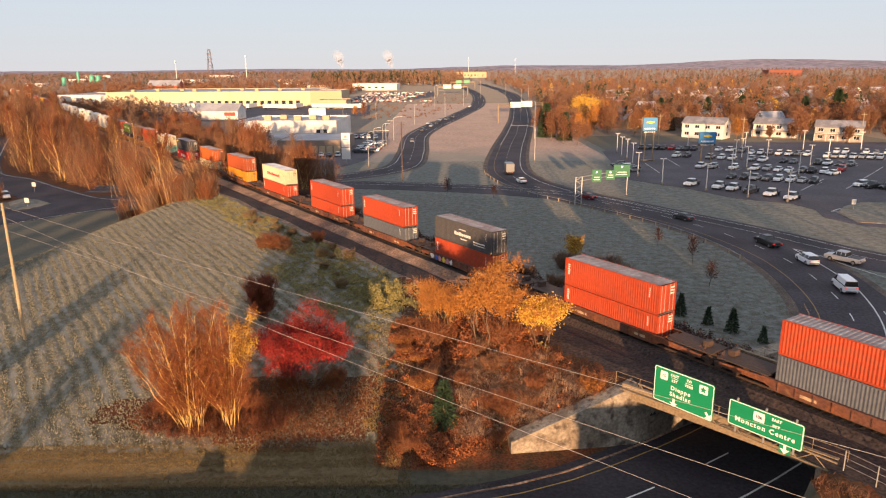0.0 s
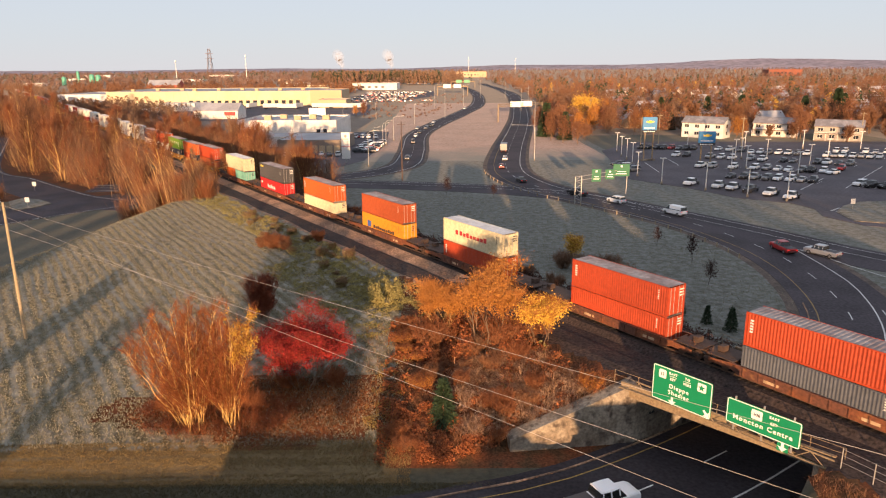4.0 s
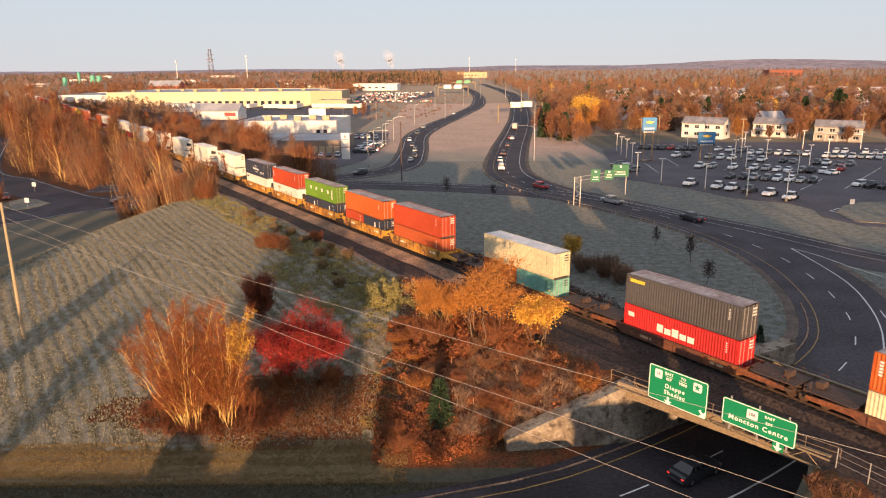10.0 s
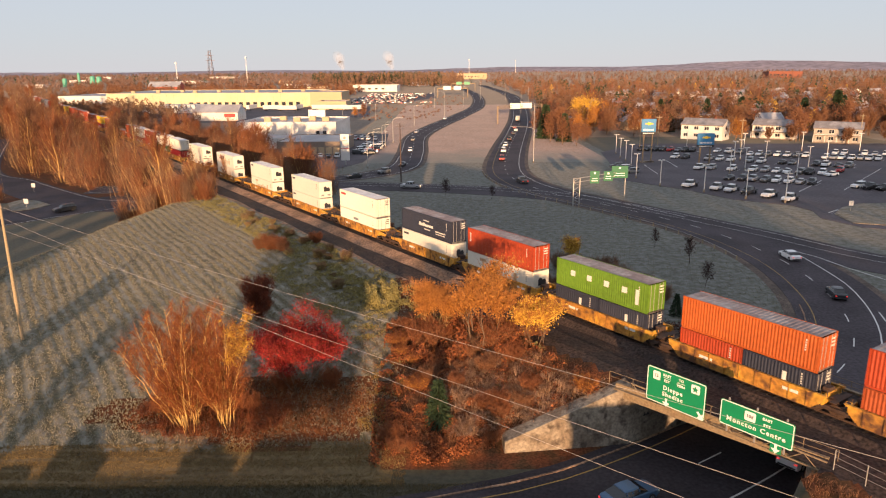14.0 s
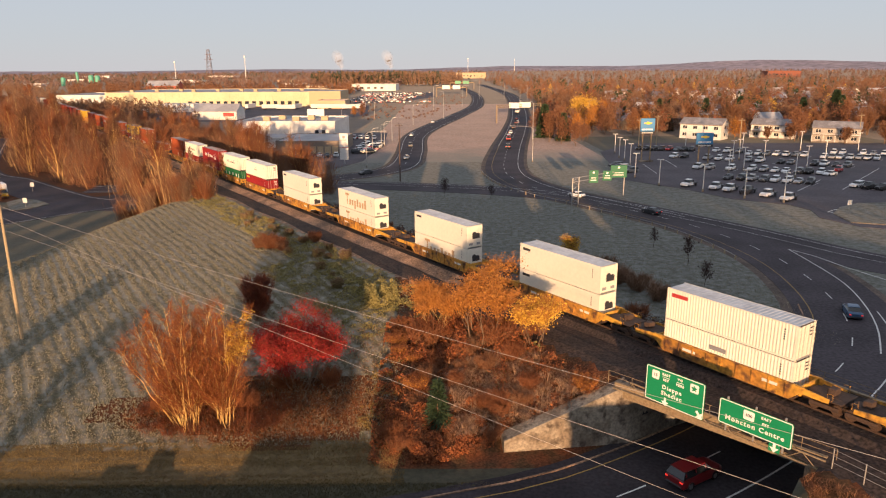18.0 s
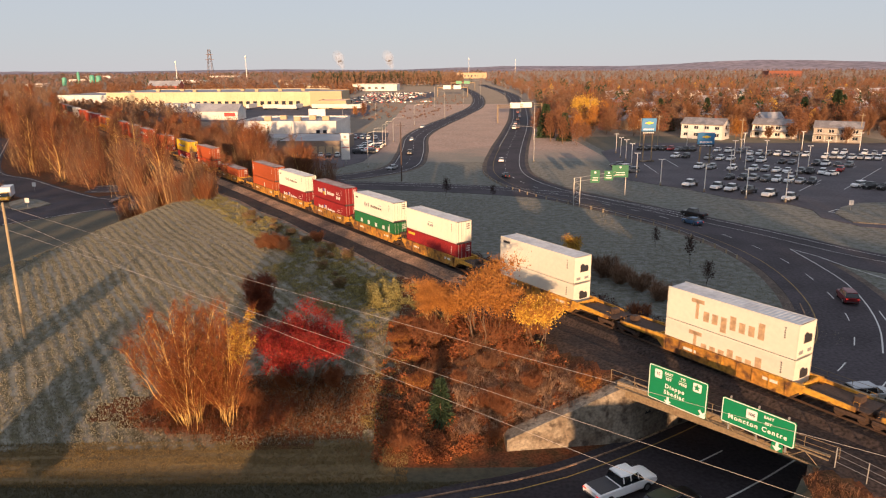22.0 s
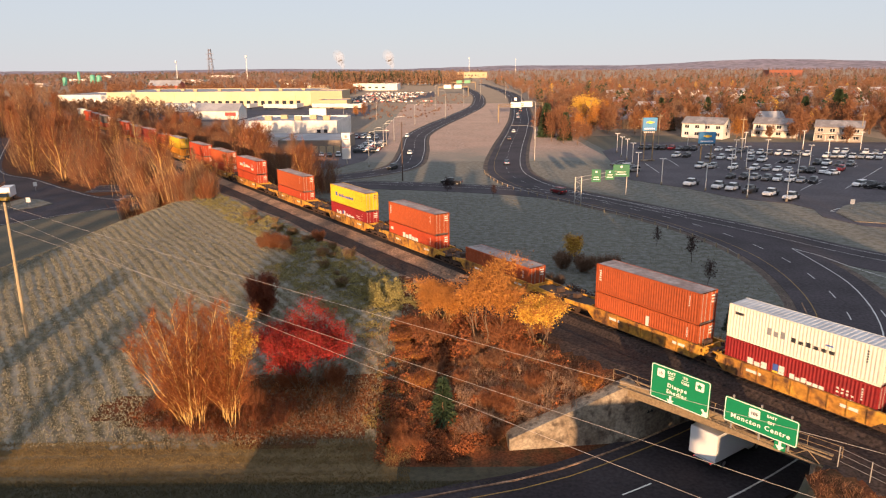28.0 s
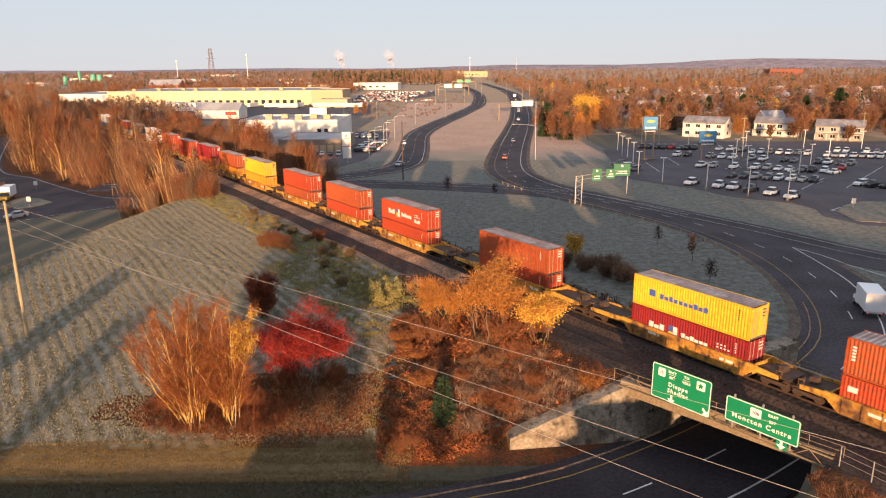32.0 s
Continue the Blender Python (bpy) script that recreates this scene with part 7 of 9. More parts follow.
# ---- vegetation ----
def leafmat(name, a, b, rnd=0.15, rough=0.75):
    """Leaves or twigs: colour varies from leaf to leaf, from tree to tree."""
    m = bpy.data.materials.new(name)
    m.use_nodes = True
    N, L = m.node_tree.nodes, m.node_tree.links
    p = N["Principled BSDF"]
    p.inputs["Roughness"].default_value, p.inputs["Specular IOR Level"].default_value = rough, 0.25
    g, oi = N.new("ShaderNodeNewGeometry"), N.new("ShaderNodeObjectInfo")
    x = N.new("ShaderNodeMix")
    x.data_type = "RGBA"
    L.new(g.outputs["Random Per Island"], x.inputs[0])
    x.inputs[6].default_value, x.inputs[7].default_value = (*a, 1), (*b, 1)
    y = N.new("ShaderNodeMix")
    y.data_type, y.blend_type = "RGBA", "MULTIPLY"
    y.inputs[0].default_value = 1.0
    z = N.new("ShaderNodeMix")
    z.data_type = "RGBA"
    L.new(oi.outputs["Random"], z.inputs[0])
    z.inputs[6].default_value, z.inputs[7].default_value = (1 - rnd, 1 - rnd, 1 - rnd, 1), (1 + rnd, 1 + rnd, 1 + rnd, 1)
    L.new(x.outputs[2], y.inputs[6])
    L.new(z.outputs[2], y.inputs[7])
    L.new(y.outputs[2], p.inputs["Base Color"])
    return m


M["bark_birch"] = mat("pale_birch_bark", (0.72, 0.48, 0.17), 0.8, vary=0.4, scale=3, fine=12)
M["bark_grey"] = mat("grey_brown_bark", (0.20, 0.13, 0.085), 0.9, vary=0.35, scale=2, fine=8)
M["twig"] = leafmat("bare_brown_twigs", (0.140, 0.066, 0.036), (0.25, 0.122, 0.062))
M["twig_rust"] = leafmat("rusty_twigs", (0.16, 0.058, 0.028), (0.27, 0.105, 0.043))
M["twig_grey"] = leafmat("grey_brown_twigs", (0.15, 0.090, 0.06), (0.24, 0.142, 0.085))
M["twig_birch"] = leafmat("amber_birch_twigs", (0.14, 0.040, 0.018), (0.33, 0.115, 0.036))
M["stem_gold"] = leafmat("pale_golden_stems", (0.40, 0.25, 0.11), (0.66, 0.44, 0.19))
M["leaf_orange"] = leafmat("orange_leaves", (0.27, 0.098, 0.022), (0.52, 0.235, 0.048))
M["leaf_gold"] = leafmat("golden_leaves", (0.46, 0.26, 0.035), (0.72, 0.46, 0.07))
M["leaf_red"] = leafmat("crimson_leaves", (0.17, 0.008, 0.012), (0.42, 0.035, 0.028))
M["leaf_rust"] = leafmat("rust_brown_leaves", (0.15, 0.065, 0.035), (0.25, 0.115, 0.055))
M["leaf_olive"] = leafmat("olive_green_leaves", (0.18, 0.155, 0.055), (0.34, 0.29, 0.11))
M["needle"] = leafmat("dark_green_needles", (0.018, 0.035, 0.016), (0.04, 0.065, 0.03))
M["grass_tuft"] = leafmat("frosted_grass_tufts", (0.150, 0.128, 0.066), (0.33, 0.315, 0.25), rnd=0.0)
M["grass_dry"] = leafmat("dry_brown_stalks", (0.13, 0.046, 0.020), (0.34, 0.155, 0.060), rnd=0.0)
M["grass_short"] = leafmat("short_olive_grass", (0.058, 0.052, 0.026), (0.115, 0.100, 0.052), rnd=0.0)
M["twig_maroon"] = leafmat("dark_red_twigs", (0.12, 0.034, 0.022), (0.22, 0.070, 0.036))
# twig brown with its saturation lowered, so the colour carries distant haze
M["far_wood"] = leafmat("hazy_brown_bare_woods", (0.120, 0.075, 0.060), (0.215, 0.135, 0.105))
M["twig_crimson"] = leafmat("crimson_twigs", (0.13, 0.020, 0.014), (0.30, 0.050, 0.026))
M["twig_amber"] = leafmat("orange_lit_twigs", (0.30, 0.115, 0.03), (0.46, 0.21, 0.06))
# blades for the sunny band, the gold of the sun in their colour
M["grass_sunlit"] = leafmat("sunlit_short_grass", (0.12, 0.082, 0.031), (0.27, 0.19, 0.08), rnd=0.0)
M["strand_rust"] = leafmat("rusty_arching_stems", (0.11, 0.030, 0.016), (0.25, 0.085, 0.035), rnd=0.0)
M["leaf_scrub"] = leafmat("dark_brown_scrub", (0.050, 0.028, 0.024), (0.110, 0.062, 0.048), rnd=0.0)
M["leaf_russet"] = leafmat("russet_leaves", (0.15, 0.042, 0.022), (0.34, 0.105, 0.045))
M["leaf_maroon"] = leafmat("dark_maroon_leaves", (0.024, 0.013, 0.012), (0.050, 0.022, 0.017))
M["leaf_weed"] = leafmat("olive_gold_weeds", (0.16, 0.11, 0.03), (0.38, 0.26, 0.09), rnd=0.0)
M["leaf_brush"] = leafmat("red_brown_bush_leaves", (0.085, 0.022, 0.012), (0.42, 0.145, 0.05), rnd=0.0)
M["strand_brown"] = leafmat("arching_brown_grass", (0.115, 0.046, 0.024), (0.30, 0.150, 0.075), rnd=0.0)
M["strand_pale"] = leafmat("arching_pale_grass", (0.26, 0.150, 0.095), (0.52, 0.34, 0.215), rnd=0.0)
nr = np.random.RandomState(3)


def leaves(centres, size, stretch=1.0, up=0.0, jitter=0.4):
    """Random little quads at the given places; up > 0 stands them upright."""
    c = np.asarray(centres, float)
    n = len(c)
    a = nr.normal(size=(n, 3))
    a[:, 2] += np.sign(a[:, 2] + 1e-9) * up * 3
    a /= np.linalg.norm(a, axis=1)[:, None]
    b = np.cross(a, nr.normal(size=(n, 3)))
    b /= np.linalg.norm(b, axis=1)[:, None] + 1e-9
    s = size * (1 - jitter + 2 * jitter * nr.rand(n))[:, None] / 2
    a, b = a * s * stretch, b * s
    return np.stack([c - a - b * 0.7, c - a * 0.3 + b, c + a + b * 0.5, c + a * 0.2 - b], 1)


def twigs(starts, dirs, length, width):
    """Thin tapering quads from starts along dirs."""
    p, d = np.asarray(starts, float), np.asarray(dirs, float)
    n = len(p)
    d = d / np.linalg.norm(d, axis=1)[:, None]
    b = np.cross(d, nr.normal(size=(n, 3)))
    b /= np.linalg.norm(b, axis=1)[:, None] + 1e-9
    L_ = (length * (0.5 + nr.rand(n)))[:, None]
    return np.stack([p - b * width / 2, p + b * width / 2, p + d * L_ + b * width * 0.12, p + d * L_ - b * width * 0.12], 1)


def skeleton(high, stems, spread, limbs, seed, trunk_r=0.12, lean=0.0, low=0.25, rise=0.6, bow=1.25, foot=0.25):
    """Stems and limbs as tubes; returns the shape and the points and directions where twigs grow."""
    r = random.Random(seed)
    sh, pts, dirs = Shape(), [], []
    for i in range(stems):
        a = 6.283 * (i + r.random() * 0.6) / stems
        out = spread * (0.35 + 0.65 * r.random()) if stems > 1 else lean
        hg = high * (0.75 + 0.25 * r.random()) if stems > 1 else high
        base = Vector((foot * math.cos(a), foot * math.sin(a), -0.3)) if stems > 1 else Vector((0, 0, -0.3))
        line = [base]
        for k in range(1, 7):
            t = k / 6
            line.append(base + Vector((math.cos(a) * out * t ** bow + r.uniform(-.12, .12), math.sin(a) * out * t ** bow + r.uniform(-.12, .12), hg * t)))
        sh.tube(line, [trunk_r * (1 - 0.88 * k / 6) for k in range(7)], 6)
        for k in range(limbs):
            t = low + (0.97 - low) * (k + r.random()) / limbs
            f = t * 6
            j = min(5, int(f))
            p = line[j].lerp(line[j + 1], f - j)
            b = r.uniform(0, 6.283)
            ln = high * 0.24 * (1.15 - t) * (0.7 + 0.6 * r.random()) + 0.4
            d = Vector((math.cos(b), math.sin(b), rise + 0.5 * r.random())).normalized()
            q = p + d * ln
            q2 = q + (d + Vector((r.uniform(-.4, .4), r.uniform(-.4, .4), 0.35))).normalized() * ln * 0.6
            sh.tube([p, q, q2], [trunk_r * 0.38 * (1.1 - t), trunk_r * 0.22 * (1.1 - t), 0.008], 4, cap=False)
            for u in range(5):
                w = r.random()
                c = p.lerp(q, w * 1.6) if w < 0.62 else q.lerp(q2, (w - 0.62) / 0.38)
                pts.append(c)
                dirs.append(d)
        pts.append(line[-1])
        dirs.append(Vector((0, 0, 1)))
    return sh, np.array(pts), np.array(dirs)


def tree(name, label, high, stems, spread, limbs, seed, bark, crown, leaf=None, twig_n=6, twig_len=0.9, twig_w=0.035, leaf_n=0, leaf_size=0.16, leaf_spread=0.6, trunk_r=0.12, cat="tree", group="", low=0.25, rise=0.6, low_cut=0.0, bow=1.25, foot=0.25):
    ob = thing(name, label, cat, group)
    sh, p, d = skeleton(high, stems, spread, limbs, seed, trunk_r, low=low, rise=rise, bow=bow, foot=foot)
    part("trunk" if stems == 1 else "stem_clump", sh, M[bark], ob, smooth=True)
    if twig_n:
        pp, dd = np.repeat(p, twig_n, 0), np.repeat(d, twig_n, 0)
        q = twigs(pp + nr.normal(size=pp.shape) * 0.12, dd + nr.normal(size=dd.shape) * 0.55 + [0, 0, 0.4], twig_len, twig_w)
        part("twig_haze" if leaf_n else "crown", quads("twig_haze", q, M[crown]), None, ob)
    if leaf_n:
        pp = np.repeat(p, leaf_n, 0)
        pp = pp + nr.normal(size=pp.shape) * leaf_spread
        pp = pp[pp[:, 2] > high * low_cut]
        part("crown", quads("crown", leaves(pp, leaf_size), M[leaf]), None, ob)
    return ob


def branching(high, stems, spread, seed, r0=0.09, kids=4, levels=3, lift=0.35, foot=0.4, first=0.40, inner=0):
    """Forking limbs that thin out towards their tips; returns the shape (thick wood, then thin wood) and the places where leaves grow."""
    r = random.Random(seed)
    sh, pts, dirs = Shape(), [], []

    def grow(p, d, ln, rad, level):
        bend = Vector((r.uniform(-.12, .12), r.uniform(-.12, .12), r.uniform(-.02, .10))) * ln
        m, q = p + d * ln * 0.5 + bend, p + d * ln
        sh.tube([p, m, q], [rad, rad * 0.75, rad * 0.5], 6 if level == levels else 4, k=0 if level >= levels - 1 else 1, cap=False)
        if level == 0:
            for f in (0.35, 0.7, 1.0):
                pts.append(p.lerp(q, f))
                dirs.append(d)
            return
        if level <= inner:
            for f in (0.5, 0.75, 1.0):
                pts.append(p.lerp(q, f))
                dirs.append(d)
        for i in range(kids):
            f = 0.38 + 0.62 * (i + r.random()) / kids
            c = p.lerp(m, f * 2) if f < 0.5 else m.lerp(q, f * 2 - 1)
            a, w = 6.283 * (i / kids + r.random() * 0.3), 0.55 + 0.4 * r.random()
            e = (d + Vector((math.cos(a) * w, math.sin(a) * w, lift * (0.4 + r.random())))).normalized()
            grow(c, e, ln * (0.56 + 0.22 * r.random()), rad * 0.5, level - 1)
    for i in range(stems):
        a = 6.283 * (i + 0.6 * r.random()) / stems
        out = spread * (0.4 + 0.6 * r.random())
        d = Vector((math.cos(a) * out, math.sin(a) * out, 1.0)).normalized()
        grow(Vector((foot * math.cos(a), foot * math.sin(a), -0.2)), d, high * first * (0.8 + 0.4 * r.random()), r0 * (0.75 + 0.4 * r.random()), levels)
    return sh, np.array(pts), np.array(dirs)


def leafy(name, label, high, stems, spread, seed, bark, twig, leaf, leaf_n=14, leaf_size=0.14, puff=0.28, r0=0.09, kids=4, levels=3, lift=0.35, foot=0.4, first=0.40, low_cut=0.0, full=1.0, cat="tree", group="", inner=0):
    """A tree whose leaves hang in loose clusters round its twig ends, with gaps; full is the share of ends that still have leaves."""
    ob = thing(name, label, cat, group)
    sh, p, d = branching(high, stems, spread, seed, r0, kids, levels, lift, foot, first, inner)
    part("branchwork", sh, [M[bark], M[twig]], ob, smooth=True)
    part("twig_haze", quads("twig_haze", twigs(np.repeat(p, 3, 0), np.repeat(d, 3, 0) + nr.normal(size=(3 * len(p), 3)) * 0.5, high * 0.075, 0.022), M[twig]), None, ob)
    keep = (nr.rand(len(p)) < full) & (p[:, 2] > high * low_cut)
    c = np.repeat(p[keep], leaf_n, 0)
    c = c + nr.normal(size=c.shape) * puff * (0.6 + 0.8 * np.repeat(nr.rand(keep.sum()), leaf_n))[:, None]
    part("crown", quads("crown", leaves(c, leaf_size), M[leaf]), None, ob)
    return ob


def fan_birch(name, label, seed, stems, twig_n):
    """A clump of slender stems that lean apart; stems holds lean along x, lean along y and height."""
    r = random.Random(seed)
    ob = thing(name, label, "tree")
    P, D = [], []
    lb = Shape()
    for i, (lx, ly, hg) in enumerate(stems):
        base = Vector((r.uniform(-0.7, 0.7) + 0.16 * lx, r.uniform(-0.7, 0.7), -0.3))
        kx, ky = r.uniform(-.25, .25), r.uniform(-.25, .25)
        line = [base + Vector((lx * t ** 1.12 + kx * math.sin(3.1 * t) + r.uniform(-.12, .12), ly * t + ky * math.sin(2.6 * t) + r.uniform(-.12, .12), hg * 1.16 * t)) for t in (0, .14, .3, .46, .62, .8, 1)]
        part("stem", Shape().tube(line, [(0.040 if i % 2 else 0.030) * w for w in (1, .95, .9, .82, .72, .55, .15)], 6), M["bark_birch"], ob, smooth=True)
        for k in range(26):
            t = 0.12 + 0.86 * (k + r.random()) / 26
            f = t * 6
            j = min(5, int(f))
            p = line[j].lerp(line[j + 1], f - j)
            a = r.uniform(0, 6.283)
            d = Vector((math.cos(a) * 0.75, math.sin(a) * 0.75, 1.0)).normalized()
            ln = 2.3 * (1.15 - t) * (0.6 + 0.7 * r.random()) + 0.45
            q = p + d * ln
            lb.tube([p, p.lerp(q, 0.5) + Vector((0, 0, 0.06)), q], [0.020, 0.014, 0.006], 3, k=int(k % 3 == 0), cap=False)
            for u in (0.3, 0.5, 0.7, 0.85, 1.0):
                P.append(p.lerp(q, u))
                D.append(d)
    part("branchwork", lb, [M["twig_birch"], M["bark_birch"]], ob)
    P, D = np.repeat(np.array(P), twig_n, 0), np.repeat(np.array(D), twig_n, 0)
    part("twig_haze", quads("twig_haze", twigs(P, D + nr.normal(size=D.shape) * 0.5, 0.85, 0.019), M["twig_birch"]), None, ob)
    c = P[nr.rand(len(P)) < 0.22]
    part("crown", quads("crown", leaves(c + nr.normal(size=c.shape) * 0.15, 0.085), M["leaf_orange"]), None, ob)
    return ob, P


def plant(ob, x, y, turn=0, size=1.0, sink=0.0):
    ob.matrix_world = pose(x, y, h(x, y) - sink, 0, 0, turn) @ Matrix.Diagonal((size, size, size, 1))
    return ob


def again(ob, x, y, turn, size, sink=0.0):
    c = copy_thing(ob, pose(x, y, h(x, y) - sink, 0, 0, turn))
    c.scale = (size, size, size)
    return c


# the birch clump, the crimson tree and the golden trees on the slope
def leans(n, x0, x1, hi, seed):
    r = random.Random(seed)
    return [(x0 + (x1 - x0) * (i + r.random() * 0.8) / n, r.uniform(-0.9, 1.0), hi * (1 - 0.055 * abs(x0 + (x1 - x0) * i / n)) * r.uniform(0.78, 1.04)) for i in range(n)]


b1, _tips = fan_birch("birch_clump", "clump of pale leaning birch stems with thin rusty twigs", 11, leans(18, -5.0, 2.2, 10.6, 3), 7)
plant(b1, -21.9, 54.9, 0)
b2, _tips = fan_birch("birch_clump", "clump of upright pale birch stems with a golden tuft", 15, leans(15, -3.4, 2.6, 9.6, 4), 7)
_c = _tips[(_tips[:, 2] > 6.2) & (_tips[:, 0] > 0.7)]
part("golden_tuft", quads("golden_tuft", leaves(np.repeat(_c, 2, 0) + nr.normal(size=(2 * len(_c), 3)) * 0.2, 0.10), M["leaf_gold"]), None, b2, "last golden leaves")
plant(b2, -19.0, 55.6, 0)
plant(leafy("red_tree", "bushy tree with crimson leaves on the frosted slope", 9.4, 13, 0.72, 21, "bark_grey", "twig_crimson", "leaf_red", leaf_n=10, leaf_size=0.092, puff=0.30, r0=0.06, kids=3, levels=4, lift=0.45, foot=1.0, first=0.27, low_cut=0.02, full=0.9), -13.5, 61.0, 10, 1.06)
plant(tree("rusty_bush", "slim bare rust-coloured bush on the slope", 4.2, 9, 1.0, 9, 23, "bark_grey", "twig_maroon", twig_n=18, twig_len=0.8, twig_w=0.03, trunk_r=0.035, cat="bush", low=0.06, rise=1.4), -20.9, 75.5, 0, 1.15)
plant(leafy("golden_tree", "airy autumn tree with thin orange leaves on the bank", 8.6, 8, 0.45, 31, "stem_gold", "twig_amber", "leaf_orange", leaf_n=4, leaf_size=0.10, puff=0.28, r0=0.055, kids=3, levels=4, lift=0.85, foot=0.6, first=0.28, full=0.7, inner=1, group="golden trees on the bank"), -0.6, 68.6, 0, 1.05)
plant(leafy("golden_tree", "tall autumn tree with loose orange-gold leaf clusters on the bank", 10.4, 7, 0.34, 34, "bark_grey", "twig_amber", "leaf_orange", leaf_n=6, leaf_size=0.14, puff=0.36, r0=0.07, kids=3, levels=4, lift=0.95, foot=1.3, first=0.29, low_cut=0.03, full=0.5, inner=2, group="golden trees on the bank"), 4.3, 65.8, 40, 1.1)
plant(leafy("golden_tree", "small autumn tree with dense golden leaves on the bank", 8.0, 7, 0.36, 37, "bark_grey", "twig_amber", "leaf_gold", leaf_n=5, leaf_size=0.13, puff=0.32, r0=0.05, kids=3, levels=4, lift=0.95, foot=0.8, first=0.28, low_cut=0.0, full=0.55, inner=2, group="golden trees on the bank"), 9.3, 64.0, 10, 0.9)


def spruce(high, seed, name="spruce", label="small dark green spruce among brown brush"):
    ob = thing(name, label, "tree")
    r = random.Random(seed)
    part("trunk", Shape().tube([(0, 0, -0.3), (0, 0, high * 0.6), (0, 0, high)], [high * 0.018, high * 0.01, 0.01], 6), M["bark_grey"], ob)
    P, D = [], []
    for i in range(int(24 + high * 6)):
        t = (i + r.random()) / (24 + high * 6)
        z = high * (0.06 + 0.92 * t)
        rad = high * 0.24 * (1 - t) ** 0.85 + 0.08
        for k in range(11):
            a = r.uniform(0, 6.283)
            for f in (0.25, 0.5, 0.75, 1.0):
                P.append((math.cos(a) * rad * f, math.sin(a) * rad * f, z - rad * f * 0.25))
                D.append((math.cos(a), math.sin(a), -0.15))
    P, D = np.array(P), np.array(D)
    part("crown", quads("crown", twigs(P, D + nr.normal(size=D.shape) * 0.4, high * 0.075, high * 0.028), M["needle"]), None, ob)
    return ob


plant(spruce(4.4, 5), -0.3, 54.3, 0)
sp = spruce(3.0, 6, label="small dark conifer below the railway bank")
plant(sp, 30.5, 85.5)
for x, y, s in ((32.8, 82, 0.8), (34.8, 79.5, 1.0), (37, 76, 0.7)):
    again(sp, x, y, x * 40, s)
big = spruce(15, 8, "pine", "tall dark evergreen at the edge of the autumn woods")
plant(big, 53, 303, 0, 0.8)
for x, y, s in ((47, 318, 1.0), (215, 385, 1.2), (224, 395, 1.0), (206, 402, 0.9), (178, 420, 0.9), (133, 430, 0.8), (240, 430, 1.1), (112, 345, 0.6), (150, 400, 0.9), (190, 370, 0.9), (260, 400, 1.2)):
    again(big, x, y, x * 17, s)

# bare thickets on both sides of the railway
BARE = [tree("bare_birch", "bare pale birch with a haze of brown twigs beside the railway", 10.5, 1 + (i % 3), 1.6, 16, 50 + i, "bark_birch", ("twig", "twig_rust", "twig", "twig_grey", "twig_rust")[i], twig_n=9, twig_len=1.5, twig_w=0.045, trunk_r=0.11, group="bare trees beside the railway", low=0.12, rise=1.7) for i in range(5)]
rt = random.Random(12)
spots = []
while len(spots) < 120:
    s_, n_ = rt.uniform(-520, -96), -rt.uniform(8, 60) if rt.random() < 0.62 else rt.uniform(8, 30)
    p = on_track(s_, n_)
    d_side = np.min(np.hypot(*(LINES["side"] - np.array([p.x, p.y])).T))
    if n_ < 0 and (d_side < 10.5 or p.y < 168 - (p.x + 60) * 0.15 or n_ < -12 - (abs(s_) - 96) * 0.55):
        continue
    if n_ > 0 and (p.y < 185 or (-104 < p.x < -34 and p.y > 250 and n_ > 26)):
        continue
    spots.append((p.x, p.y, n_))
for x, y in ((-62, 158), (-58, 160), (-55, 156), (-60, 163), (-52.5, 160), (-65, 166), (-57, 167), (-68, 172), (-63, 175), (-50.5, 163.5), (-54, 170), (-72, 178), (-60, 152), (-64, 154), (-67, 160), (-56, 151)):
    spots.append((x, y, -10))
for i in range(30):
    p = on_track(-108 - 4.6 * i + rt.uniform(-2, 2), rt.uniform(10, 21))
    spots.append((p.x, p.y, 15))
for i, (x, y, n_) in enumerate(spots):
    k = BARE[i % 5]
    sz = rt.uniform(0.8, 1.15) * (0.62 if y < 178 and n_ < 0 else (1.3 if n_ == 15 else 0.85 if n_ > 0 else 1.5 if n_ > -24 else 1.8))
    if i < 5:
        plant(k, x, y, rt.uniform(0, 360), sz)
    else:
        again(k, x, y, rt.uniform(0, 360), sz)

THICK = []
while len(THICK) < 1150:
    s_, n_ = -92 - 460 * rt.random() ** 1.7, -rt.uniform(8.5, 70) if rt.random() < 0.72 else rt.uniform(8, 27)
    p = on_track(s_, n_)
    if n_ < 0 and (np.min(np.hypot(*(LINES["side"] - np.array([p.x, p.y])).T)) < 9.5 or p.y < 160 - (p.x + 60) * 0.15 or n_ < -14 - (abs(s_) - 92) * 0.6):
        continue
    if n_ > 0 and p.y < 178:
        continue
    THICK.append((p.x, p.y, n_))


for i in range(130):      # the near end, down to the road
    x, y = rt.uniform(-66.5, -46), rt.uniform(141, 170)
    n_ = (x - TO.x) * TN.x + (y - TO.y) * TN.y
    if -32 < n_ < -9 and y > 127 - (x + 46) * 0.62 and y > 141 and np.min(np.hypot(*(LINES["side"] - np.array([x, y])).T)) > 9 and np.min(np.hypot(*(LINES["west"] - np.array([x, y])).T)) > 7:
        THICK.append((x, y, n_))


while len(THICK) < 1560:      # the bare row beyond the track
    p = on_track(rt.uniform(-345, -118), rt.uniform(8.5, 19))
    if p.y > 176 and np.min(np.hypot(*(LINES["west"] - np.array([p.x, p.y])).T)) > 8:
        THICK.append((p.x, p.y, 10))


